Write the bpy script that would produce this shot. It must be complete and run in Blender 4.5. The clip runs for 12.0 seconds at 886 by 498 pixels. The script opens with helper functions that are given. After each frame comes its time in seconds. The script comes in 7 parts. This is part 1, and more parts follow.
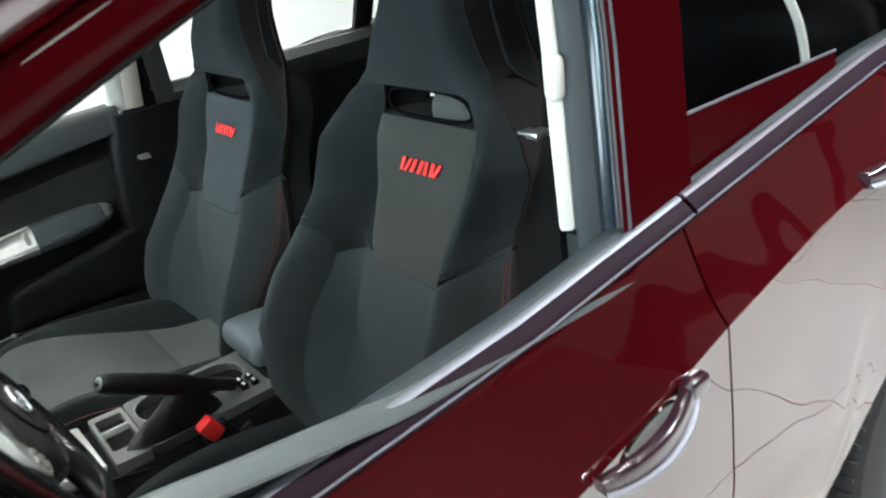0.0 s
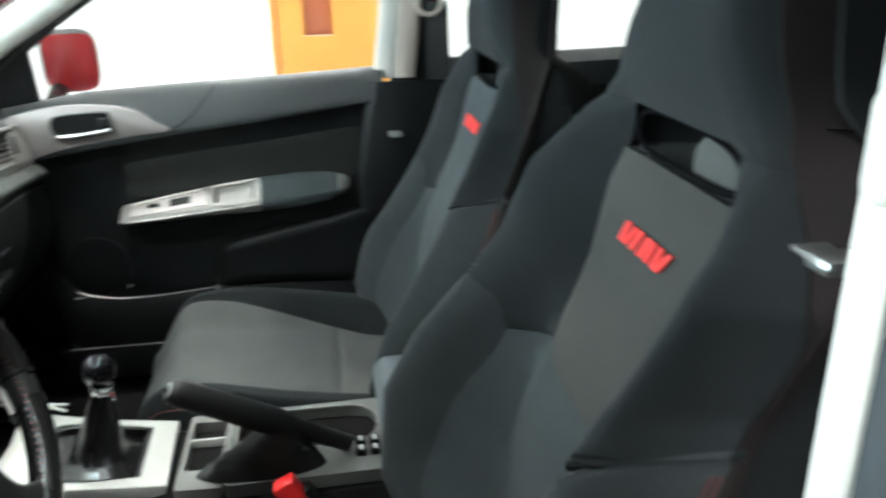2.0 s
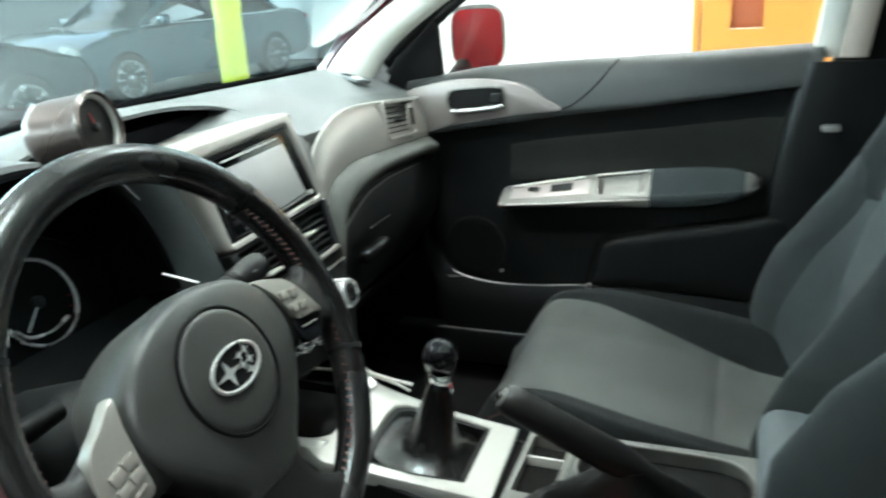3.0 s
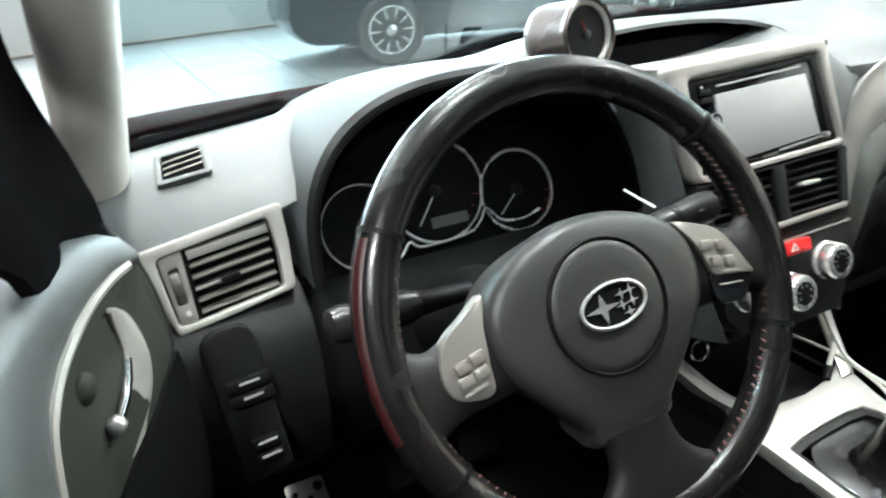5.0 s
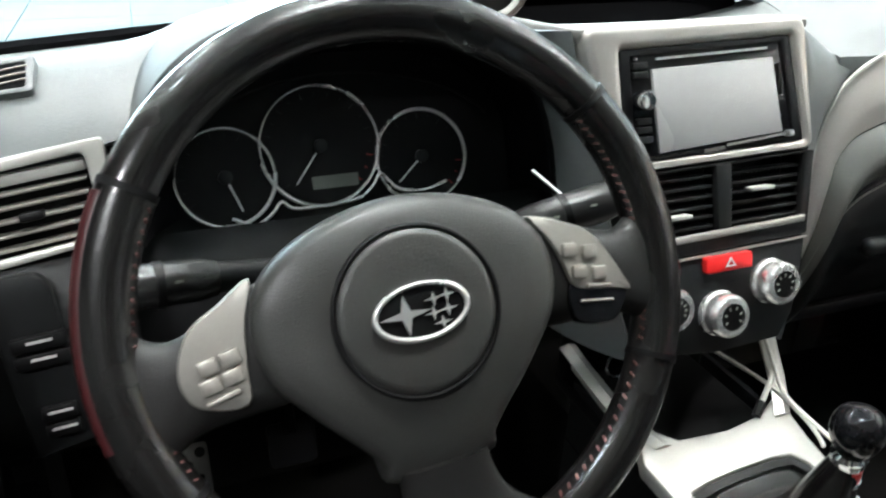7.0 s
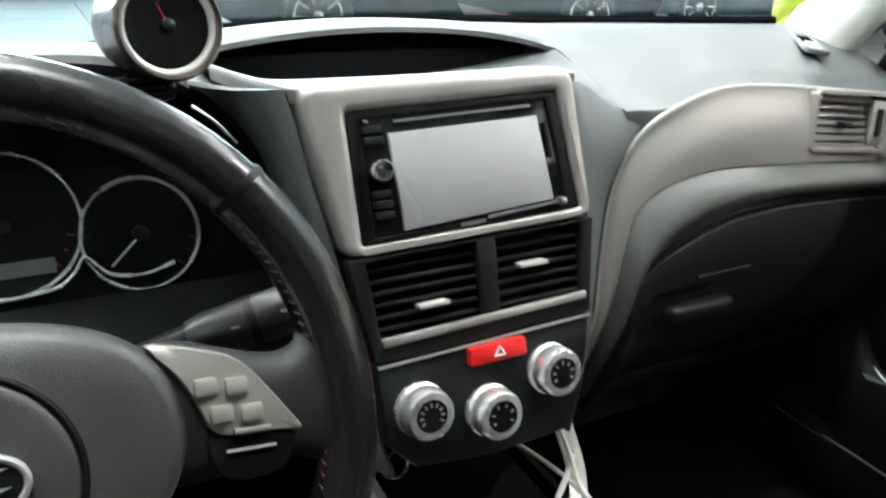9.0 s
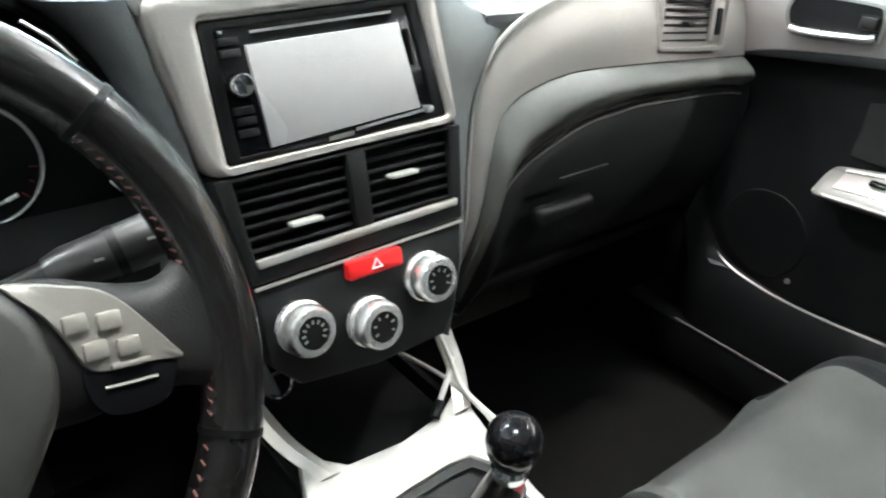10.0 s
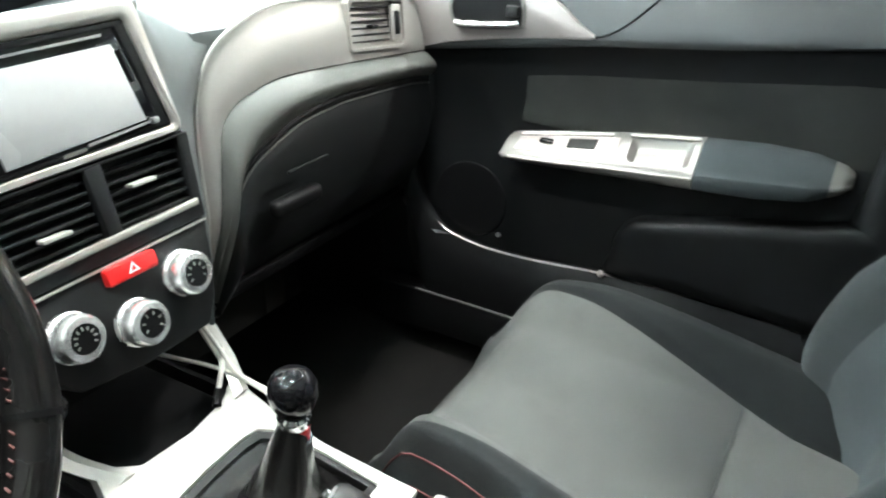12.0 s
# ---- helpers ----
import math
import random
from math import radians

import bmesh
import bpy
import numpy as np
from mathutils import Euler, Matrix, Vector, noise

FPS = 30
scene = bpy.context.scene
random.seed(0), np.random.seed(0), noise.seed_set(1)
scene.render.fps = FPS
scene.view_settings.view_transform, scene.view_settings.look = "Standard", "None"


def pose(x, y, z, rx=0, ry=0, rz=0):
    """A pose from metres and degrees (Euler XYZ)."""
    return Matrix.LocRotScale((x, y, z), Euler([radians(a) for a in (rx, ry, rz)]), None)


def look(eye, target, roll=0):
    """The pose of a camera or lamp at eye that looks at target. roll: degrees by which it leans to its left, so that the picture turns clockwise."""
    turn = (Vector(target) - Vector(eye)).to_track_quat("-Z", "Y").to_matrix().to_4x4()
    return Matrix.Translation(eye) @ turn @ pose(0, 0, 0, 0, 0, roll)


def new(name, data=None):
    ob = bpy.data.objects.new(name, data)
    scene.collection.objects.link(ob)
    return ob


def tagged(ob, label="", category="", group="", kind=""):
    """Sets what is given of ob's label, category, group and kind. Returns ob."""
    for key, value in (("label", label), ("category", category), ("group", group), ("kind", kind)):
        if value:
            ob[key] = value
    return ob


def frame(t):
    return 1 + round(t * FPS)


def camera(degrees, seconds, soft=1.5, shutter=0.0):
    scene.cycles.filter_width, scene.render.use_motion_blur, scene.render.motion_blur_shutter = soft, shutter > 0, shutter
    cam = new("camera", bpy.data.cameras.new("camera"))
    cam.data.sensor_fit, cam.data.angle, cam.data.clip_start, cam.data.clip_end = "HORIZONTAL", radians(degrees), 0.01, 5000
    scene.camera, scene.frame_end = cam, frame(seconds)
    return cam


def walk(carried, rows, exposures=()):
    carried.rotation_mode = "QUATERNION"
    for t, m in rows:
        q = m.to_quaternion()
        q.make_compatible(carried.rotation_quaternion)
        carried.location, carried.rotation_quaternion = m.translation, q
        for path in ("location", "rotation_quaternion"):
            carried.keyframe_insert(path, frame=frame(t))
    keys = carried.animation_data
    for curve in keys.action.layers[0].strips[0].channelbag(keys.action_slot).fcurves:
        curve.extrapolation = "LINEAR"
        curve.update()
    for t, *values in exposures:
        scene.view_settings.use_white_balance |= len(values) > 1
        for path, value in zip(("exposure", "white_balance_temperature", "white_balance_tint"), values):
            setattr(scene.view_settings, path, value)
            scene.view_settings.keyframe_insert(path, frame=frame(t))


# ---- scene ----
cam = camera(59.5, 12.0, 2.0, 0.4)
PATH = [
    (0, (-1.261, 0.028, 1.285), (0.237, -1.023, 0.477), -8.7),
    (0.5, (-1.126, -0.093, 1.247), (0.394, -1.11, 0.437), -8.2),
    (1, (-1.0, -0.179, 1.223), (0.534, -1.2, 0.446), -6.4),
    (1.5, (-0.976, -0.239, 1.205), (0.685, -1.062, 0.453), -3.5),
    (2, (-0.948, -0.335, 1.175), (0.903, -0.611, 0.468), -1.1),
    (2.5, (-0.847, -0.344, 1.135), (1.027, -0.089, 0.483), 0.8),
    (3, (-0.761, -0.338, 1.103), (0.992, 0.36, 0.441), -3.6),
    (3.5, (-0.715, -0.349, 1.082), (0.84, 0.733, 0.44), -10.4),
    (3.7, (-0.705, -0.358, 1.085), (0.751, 0.851, 0.439), -11.9),
    (5.3, (-0.637, -0.399, 1.1), (0.015, 1.301, 0.271), -1.7),
    (5.5, (-0.629, -0.401, 1.094), (-0.012, 1.286, 0.215), 0.1),
    (6, (-0.571, -0.409, 1.061), (0.011, 1.269, 0.142), 0.7),
    (6.5, (-0.509, -0.387, 1.055), (0.079, 1.303, 0.162), 0.3),
    (7, (-0.468, -0.354, 1.061), (0.189, 1.322, 0.189), 1.2),
    (7.2, (-0.446, -0.344, 1.067), (0.219, 1.331, 0.199), 1.5),
    (8.8, (-0.302, -0.292, 1.071), (0.562, 1.335, 0.292), 3.8),
    (9, (-0.29, -0.301, 1.062), (0.595, 1.307, 0.267), 2.6),
    (9.5, (-0.292, -0.304, 1.055), (0.702, 1.155, 0.114), 2.5),
    (10, (-0.295, -0.297, 1.06), (0.834, 1.034, 0.084), 3.9),
    (10.5, (-0.298, -0.309, 1.062), (0.943, 0.937, 0.109), 3.5),
    (11, (-0.31, -0.331, 1.065), (1.038, 0.814, 0.132), 3.0),
    (11.5, (-0.334, -0.353, 1.062), (1.123, 0.668, 0.148), 2.2),
    (12, (-0.374, -0.369, 1.063), (1.197, 0.492, 0.174), 2.2),
]
walk(cam, [(t, look(eye, target, roll)) for t, eye, target, roll in PATH],
     exposures=[(0, 0.05, 6200, 4), (1.5, 0.3, 6250, 5), (2.5, 0.42, 6200, 0), (3.5, 0.45, 6150, -3), (5.5, 0.70, 6450, 9), (9, 0.46, 6400, 9), (9.5, 0.62, 6400, 9), (10, 0.95, 6400, 9), (11, 1.26, 6400, 7), (12, 1.32, 6350, 5)])

# ---------------------------------------------------------------- world and light
world = bpy.data.worlds.new("hall_daylight")
scene.world = world
world.use_nodes = True
wn = world.node_tree.nodes
sky = wn.new("ShaderNodeTexSky")
sky.sky_type, sky.sun_disc = "NISHITA", False
sky.sun_elevation, sky.sun_rotation = radians(35), radians(20)
world.node_tree.links.new(sky.outputs[0], wn["Background"].inputs[0])
wn["Background"].inputs[1].default_value = 0.12


def area_lamp(name, m, sx, sy, watts, colour, shape="RECTANGLE"):
    lamp = bpy.data.lights.new(name, "AREA")
    lamp.shape, lamp.size, lamp.size_y, lamp.energy, lamp.color = shape, sx, sy, watts, colour
    ob = new(name, lamp)
    ob.matrix_world = m
    return ob


# daylight through the wide glazed front of the hall, ahead of the car
area_lamp("daylight_front", look((0.5, 9.8, 2.5), (0.5, 0, 2.2)), 11.0, 2.4, 1300, (0.82, 0.93, 1.0))
# fill lamp added on the driver's side; the wall behind has no opening
area_lamp("west_fill", look((-6.3, 3.0, 2.5), (0, 0.6, 1.2)), 5.0, 1.6, 150, (0.95, 0.97, 1.0))
# round high-bay lamps under the ceiling
for lx in (-2.0, 0.0, 3.0):
    for ly, watts in ((-2.6, 25), (0.0, 25), (2.0, 110), (4.4, 110)):
        if lx > 1 and ly < 1:
            watts = 90
        if lx == 0 and ly == 0:
            watts = 70
        area_lamp("bay_lamp", look((lx, ly, 3.86), (lx, ly, 0)), 0.45, 0.45, watts, (1.0, 0.98, 0.95), "DISK")

# added lamp with a narrow spread that brightens the floor the doors mirror
area_lamp("bay_lamp", look((-2.1, -1.8, 3.2), (-2.1, -1.8, 0)), 0.5, 0.5, 95, (0.97, 0.98, 1.0), "DISK").data.spread = radians(110)

# ---------------------------------------------------------------- materials


def material(name, colour, rough=0.5, metal=0.0, grain=0.0, scale=40.0, bump=0.0, bscale=300.0, coat=0.0, spec=0.5, sheen=0.0, vary=0.0, coat_ior=1.5):
    """A principled material with two scales of colour change and a fine relief."""
    m = bpy.data.materials.new(name)
    m.use_nodes = True
    t, n, l = m.node_tree, m.node_tree.nodes, m.node_tree.links
    b = n["Principled BSDF"]
    b.inputs["Roughness"].default_value = rough
    b.inputs["Metallic"].default_value = metal
    b.inputs["Coat Weight"].default_value = coat
    b.inputs["Coat Roughness"].default_value = 0.02
    b.inputs["Coat IOR"].default_value = coat_ior
    b.inputs["Specular IOR Level"].default_value = spec
    b.inputs["Sheen Weight"].default_value = sheen
    b.inputs["Sheen Roughness"].default_value = 0.5
    b.inputs["Base Color"].default_value = (*colour, 1)
    pos = n.new("ShaderNodeTexCoord")
    if grain or vary:
        fine, wide = n.new("ShaderNodeTexNoise"), n.new("ShaderNodeTexNoise")
        fine.inputs["Scale"].default_value, wide.inputs["Scale"].default_value = scale * 12, scale * 0.25
        fine.inputs["Detail"].default_value, wide.inputs["Detail"].default_value = 3, 5
        for tex in (fine, wide):
            l.new(pos.outputs["Object"], tex.inputs["Vector"])
        add = n.new("ShaderNodeMix")
        add.data_type, add.blend_type = "FLOAT", "MIX"
        add.inputs[0].default_value = 0.5
        l.new(fine.outputs["Fac"], add.inputs[2])
        l.new(wide.outputs["Fac"], add.inputs[3])
        ramp = n.new("ShaderNodeMapRange")
        ramp.inputs["From Min"].default_value, ramp.inputs["From Max"].default_value = 0.3, 0.7
        ramp.inputs["To Min"].default_value, ramp.inputs["To Max"].default_value = 1 - grain, 1 + grain
        l.new(add.outputs[0], ramp.inputs["Value"])
        mul = n.new("ShaderNodeVectorMath")
        mul.operation = "SCALE"
        mul.inputs[0].default_value = colour
        l.new(ramp.outputs[0], mul.inputs["Scale"])
        l.new(mul.outputs[0], b.inputs["Base Color"])
        rr = n.new("ShaderNodeMapRange")
        rr.inputs["To Min"].default_value, rr.inputs["To Max"].default_value = max(0.02, rough - 0.08), min(1, rough + 0.08)
        l.new(wide.outputs["Fac"], rr.inputs["Value"])
        l.new(rr.outputs[0], b.inputs["Roughness"])
    if bump:
        tex, bm_ = n.new("ShaderNodeTexNoise"), n.new("ShaderNodeBump")
        tex.inputs["Scale"].default_value, tex.inputs["Detail"].default_value = bscale, 2
        bm_.inputs["Strength"].default_value, bm_.inputs["Distance"].default_value = bump, 0.001
        l.new(pos.outputs["Object"], tex.inputs["Vector"])
        l.new(tex.outputs["Fac"], bm_.inputs["Height"])
        l.new(bm_.outputs[0], b.inputs["Normal"])
    return m


def glass_material(name, colour, rough=0.0):
    m = bpy.data.materials.new(name)
    m.use_nodes = True
    b = m.node_tree.nodes["Principled BSDF"]
    b.inputs["Base Color"].default_value = (*colour, 1)
    b.inputs["Transmission Weight"].default_value = 1.0
    b.inputs["Roughness"].default_value = rough
    b.inputs["IOR"].default_value = 1.45
    return m


RED = material("red_metallic_paint", (0.043, 0.0012, 0.0026), 0.5, 0.0, 0.08, 60, coat=1.0, coat_ior=2.2, spec=0.0)
# slow waves in the pressed panels, seen in what the lacquer mirrors
_t = RED.node_tree
_tex, _bump, _pos = _t.nodes.new("ShaderNodeTexNoise"), _t.nodes.new("ShaderNodeBump"), _t.nodes.new("ShaderNodeTexCoord")
_tex.inputs["Scale"].default_value, _tex.inputs["Detail"].default_value = 5.0, 1.0
_bump.inputs["Strength"].default_value, _bump.inputs["Distance"].default_value = 1.0, 0.005
_t.links.new(_pos.outputs["Object"], _tex.inputs["Vector"])
_t.links.new(_tex.outputs["Fac"], _bump.inputs["Height"])
_t.links.new(_bump.outputs[0], _t.nodes["Principled BSDF"].inputs["Coat Normal"])
PURPLE = material("dark_strip_reflection", (0.016, 0.006, 0.013), 0.6, 0.0, 0.05, 30, spec=0.12)
PURPLE_GLOSS = material("dark_plum_gloss_paint", (0.020, 0.004, 0.010), 0.3, 0.0, 0.05, 30, coat=1.0)
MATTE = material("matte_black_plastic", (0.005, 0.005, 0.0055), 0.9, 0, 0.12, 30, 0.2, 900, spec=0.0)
ARM_LID = material("pale_blue_grey_lid", (0.085, 0.096, 0.104), 0.6, 0, 0.10, 40, 0.5, 1400, spec=0.3)
# body red made darker and duller, leaving out light mirrored in the pillars
RED_DULLED = material("dulled_body_red", (0.034, 0.0010, 0.0022), 0.5, 0.0, 0.08, 60, coat=0.12, spec=0.0)
MIRROR_RED = material("painted_red_reflection", (0.45, 0.012, 0.02), 0.35, 0.1, 0.06, 60, coat=1.0)
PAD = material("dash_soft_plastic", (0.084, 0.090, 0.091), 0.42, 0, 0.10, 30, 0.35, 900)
# colour set below true plastic, to deepen the shade low in the cabin
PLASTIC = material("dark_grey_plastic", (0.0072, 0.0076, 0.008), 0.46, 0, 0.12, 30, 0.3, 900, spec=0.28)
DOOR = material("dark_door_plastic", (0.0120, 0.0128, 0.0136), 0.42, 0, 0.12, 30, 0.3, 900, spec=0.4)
# lower door parts, darkened further for the deep shade they lie in
DOOR_DARK = material("shaded_door_plastic", (0.0050, 0.0053, 0.0056), 0.45, 0, 0.12, 30, 0.3, 900, spec=0.22)
# driver's roll, paler than the passenger's for the stronger light on it
DOOR_ROLL = material("lit_blue_grey_door_roll", (0.098, 0.108, 0.108), 0.42, 0, 0.10, 30, 0.3, 900)
HOOD = material("grey_hood_plastic", (0.042, 0.045, 0.046), 0.60, 0, 0.10, 30, 0.3, 900, spec=0.25)
OLIVE = material("olive_grey_plastic", (0.038, 0.041, 0.034), 0.5, 0, 0.10, 30, 0.3, 900, spec=0.35)
# the passenger's roll in a darker tone, for the weaker light there
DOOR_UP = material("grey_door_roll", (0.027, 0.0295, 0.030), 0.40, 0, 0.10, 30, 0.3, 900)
HUBGREY = material("grey_wheel_hub_plastic", (0.036, 0.0363, 0.034), 0.34, 0, 0.08, 30, 0.3, 900, spec=0.55)
BLACK = material("black_plastic", (0.0042, 0.0042, 0.0045), 0.45, 0, 0.12, 30, 0.2, 900, spec=0.16)
PIANO = material("gloss_black_plastic", (0.006, 0.006, 0.007), 0.08, 0, 0.05, 20)
SILVER = material("satin_silver_plastic", (0.50, 0.474, 0.444), 0.33, 0.62, 0.06, 40, 0.05, 1500)
SILVER_SHELF = material("grey_satin_shelf_plastic", (0.30, 0.29, 0.27), 0.40, 0.35, 0.06, 40, 0.05, 1500)
SILVER_PALE = material("pale_silver_plastic", (0.54, 0.53, 0.495), 0.36, 0.35, 0.06, 40, 0.05, 1500)
CHROME = material("chrome", (0.75, 0.76, 0.77), 0.10, 1.0, 0.04, 30)
FABRIC = material("charcoal_seat_cloth", (0.027, 0.0305, 0.032), 0.92, 0, 0.22, 60, 0.8, 1400, sheen=0.04, spec=0.12)
FABRIC_SHOULDER = material("blue_black_seat_cloth", (0.0132, 0.0154, 0.0164), 0.90, 0, 0.20, 60, 0.8, 1400, sheen=0.04, spec=0.12)
SEAT_FLANK = material("black_brown_seat_flank", (0.0100, 0.0066, 0.0062), 0.8, 0, 0.15, 60, 0.5, 1400, spec=0.2)
FABRIC_SIDE = material("dark_seat_cloth", (0.0085, 0.0096, 0.0100), 0.90, 0, 0.20, 60, 0.8, 1400, sheen=0.04, spec=0.12)
REAR_CLOTH = material("black_rear_cloth", (0.0040, 0.0046, 0.0050), 0.92, 0, 0.2, 60, 0.6, 1400, spec=0.1)
FABRIC_MID = material("grey_seat_insert_cloth", (0.040, 0.0395, 0.0365), 0.93, 0, 0.22, 60, 0.9, 1600, sheen=0.04, spec=0.12)
FABRIC_BLUE = material("blue_grey_seat_cloth", (0.036, 0.042, 0.0445), 0.92, 0, 0.2, 60, 0.8, 1500, sheen=0.04, spec=0.12)
THREAD = material("red_thread", (0.07, 0.014, 0.013), 0.8, 0, 0.1, 100)
STITCH = material("dull_red_stitching", (0.10, 0.035, 0.03), 0.7, 0, 0.1, 100)
RED_LEATHER = material("dark_red_leather", (0.035, 0.004, 0.005), 0.4, 0, 0.12, 50, 0.15, 700)
EMBLEM = material("red_embroidery", (0.75, 0.035, 0.03), 0.7, 0, 0.15, 200, 0.6, 2500)
LEATHER = material("black_leather", (0.0068, 0.0064, 0.0062), 0.26, 0, 0.15, 50, 0.15, 700, coat=0.35, spec=0.5)
INSERT_CLOTH = material("dark_door_cloth", (0.016, 0.0165, 0.0155), 0.93, 0, 0.2, 60, 0.8, 1500, sheen=0.04, spec=0.12)
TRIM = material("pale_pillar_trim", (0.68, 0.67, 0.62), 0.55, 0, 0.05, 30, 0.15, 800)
# the pale pillar trim again, with shade put into the colour
TRIM_SHADED = material("shaded_pillar_trim", (0.42, 0.36, 0.31), 0.6, 0, 0.06, 30, 0.15, 800)
RUBBER = material("black_rubber", (0.009, 0.009, 0.009), 0.6, 0, 0.15, 30, 0.2, 500, spec=0.25)
SEAL = material("blue_grey_door_seal", (0.009, 0.014, 0.018), 0.42, 0, 0.12, 30)
PILLAR_GREY = material("grey_pillar_seal", (0.026, 0.033, 0.037), 0.6, 0, 0.10, 30, 0.3, 700)
BLUE_GLOSS = material("dark_blue_gloss_seal", (0.008, 0.016, 0.024), 0.18, 0, 0.08, 30, coat=0.3)
FRAME_BROWN = material("grey_brown_frame_paint", (0.036, 0.029, 0.028), 0.45, 0, 0.08, 30)
CARPET = material("black_carpet", (0.0075, 0.0070, 0.0066), 0.95, 0, 0.35, 80, 1.0, 1500, spec=0.1)
WEB = material("black_belt_webbing", (0.016, 0.015, 0.015), 0.8, 0, 0.2, 90, 0.6, 2500)
SCREEN = material("grey_satin_screen", (0.42, 0.415, 0.41), 0.28, 0.1, 0.03, 10)
RED_PLASTIC = material("red_plastic", (0.60, 0.015, 0.015), 0.35, 0, 0.06, 40)
WHITE_MARK = material("white_marking", (0.75, 0.75, 0.75), 0.5)
RED_MARK = material("red_marking", (0.35, 0.02, 0.02), 0.5)
LCD = material("grey_lcd", (0.16, 0.17, 0.15), 0.3)
STEEL = material("brushed_steel", (0.55, 0.55, 0.54), 0.3, 0.9, 0.08, 60)
CABLE = material("white_cable", (0.62, 0.61, 0.56), 0.5, 0, 0.05, 50)
GLASS = glass_material("clear_glass", (0.96, 0.98, 0.97))
GLASS_TEAL = glass_material("tinted_windscreen_glass", (0.74, 0.94, 0.98))
GLASS_TEAL.node_tree.nodes["Principled BSDF"].inputs["IOR"].default_value = 1.45
POD = material("bronze_gloss_plastic", (0.15, 0.12, 0.11), 0.28, 0.8, 0.06, 30)
LAMP_LENS = material("clear_lamp_lens", (0.75, 0.76, 0.75), 0.12, 0.4, 0.05, 30)
WALL_UNSEEN = material("unseen_dark_wall", (0.035, 0.035, 0.036), 0.6, 0, 0.08, 3, 0.1, 200)
WALL_MID = material("pale_grey_wall_paint", (0.58, 0.62, 0.62), 0.6, 0, 0.08, 3, 0.1, 200)
WALL = material("white_wall_paint", (0.86, 0.86, 0.85), 0.6, 0, 0.03, 4, 0.1, 200)
CEIL = material("grey_ceiling_paint", (0.13, 0.13, 0.13), 0.7, 0, 0.03, 4, 0.1, 200)
TILE = material("white_floor_tile", (0.70, 0.69, 0.66), 0.22, 0, 0.06, 3)
GROUT = material("dark_grout", (0.10, 0.10, 0.10), 0.8, 0, 0.15, 30)
SPOKE_BLACK = material("matte_black_leather", (0.0075, 0.0072, 0.007), 0.5, 0, 0.15, 50, 0.2, 700, spec=0.35)
STALK = material("black_satin_stalk_plastic", (0.012, 0.012, 0.012), 0.28, 0, 0.08, 30, 0.1, 900)
SPOKE = material("satin_silver_spoke_plastic", (0.34, 0.325, 0.295), 0.36, 0.6, 0.06, 40, 0.05, 1500)
SPOKE_BTN = material("dull_silver_button_plastic", (0.27, 0.255, 0.23), 0.42, 0.4, 0.06, 40, 0.05, 1500)
SILVER_DOOR = material("pinkish_silver_plastic", (0.34, 0.305, 0.295), 0.36, 0.6, 0.06, 40, 0.05, 1500)
KNOB = material("bright_satin_metal", (0.90, 0.90, 0.89), 0.27, 0.82, 0.05, 60)
SILVER_ARM = material("dim_silver_plastic", (0.19, 0.183, 0.172), 0.34, 0.5, 0.06, 40, 0.05, 1500)
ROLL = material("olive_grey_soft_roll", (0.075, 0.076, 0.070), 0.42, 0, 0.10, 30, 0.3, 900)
FABRIC_SEAT = material("grey_cushion_cloth", (0.062, 0.064, 0.061), 0.93, 0, 0.16, 60, 0.9, 1600, sheen=0.04, spec=0.12)
FABRIC_REAR = material("pale_cushion_cloth", (0.075, 0.077, 0.073), 0.93, 0, 0.16, 60, 0.9, 1600, sheen=0.04, spec=0.12)
STRIP_DIM = material("dim_lilac_metal", (0.050, 0.045, 0.052), 0.5, 0.2, 0.05, 30)
STRIP_REAR = material("dark_lilac_strip", (0.17, 0.155, 0.18), 0.42, 0.3, 0.05, 30)
CUSH_SEAM = material("dark_cushion_seam", (0.034, 0.036, 0.035), 0.9, 0, 0.1, 60)
BAND = material("dull_red_brown_band", (0.22, 0.13, 0.11), 0.7, 0, 0.08, 6)
STRIP = material("satin_lilac_metal", (0.24, 0.24, 0.27), 0.50, 0.45, 0.05, 30)
TILE_DIM = material("dimmed_floor_tile", (0.15, 0.15, 0.143), 0.55, 0, 0.08, 3, spec=0.3)
WOOD = material("orange_varnished_wood", (0.62, 0.28, 0.06), 0.4, 0, 0.10, 6)
WOOD_RED = material("red_brown_glass_panel", (0.42, 0.12, 0.05), 0.3, 0, 0.08, 6)
YELLOW = material("yellow_safety_paint", (0.62, 0.66, 0.06), 0.5, 0, 0.08, 12)
CAR_BLACK = material("black_car_paint", (0.006, 0.016, 0.020), 0.15, 0.0, 0.05, 20, coat=0.2, spec=0.2)
CAR_BLUE = material("dark_blue_car_paint", (0.010, 0.045, 0.065), 0.15, 0.0, 0.05, 20, coat=1.0)
TINT = material("dark_tinted_glass", (0.02, 0.03, 0.032), 0.06, 0, 0.05, 10)
ALLOY = material("bright_alloy", (0.62, 0.62, 0.62), 0.25, 0.8, 0.06, 30)
GOLD = material("gold_alloy", (0.55, 0.38, 0.16), 0.3, 0.7, 0.06, 30)
TYRE = material("tyre_rubber", (0.022, 0.022, 0.022), 0.75, 0, 0.2, 30, 0.5, 300)

# ---------------------------------------------------------------- mesh helpers
BASE = {}


def thing(name, at, label, category, group="", kind=""):
    ob = new(name)
    ob.empty_display_size = 0.05
    ob.location = at
    BASE[ob.name] = Matrix.Translation(at)
    return tagged(ob, label, category, group, kind)


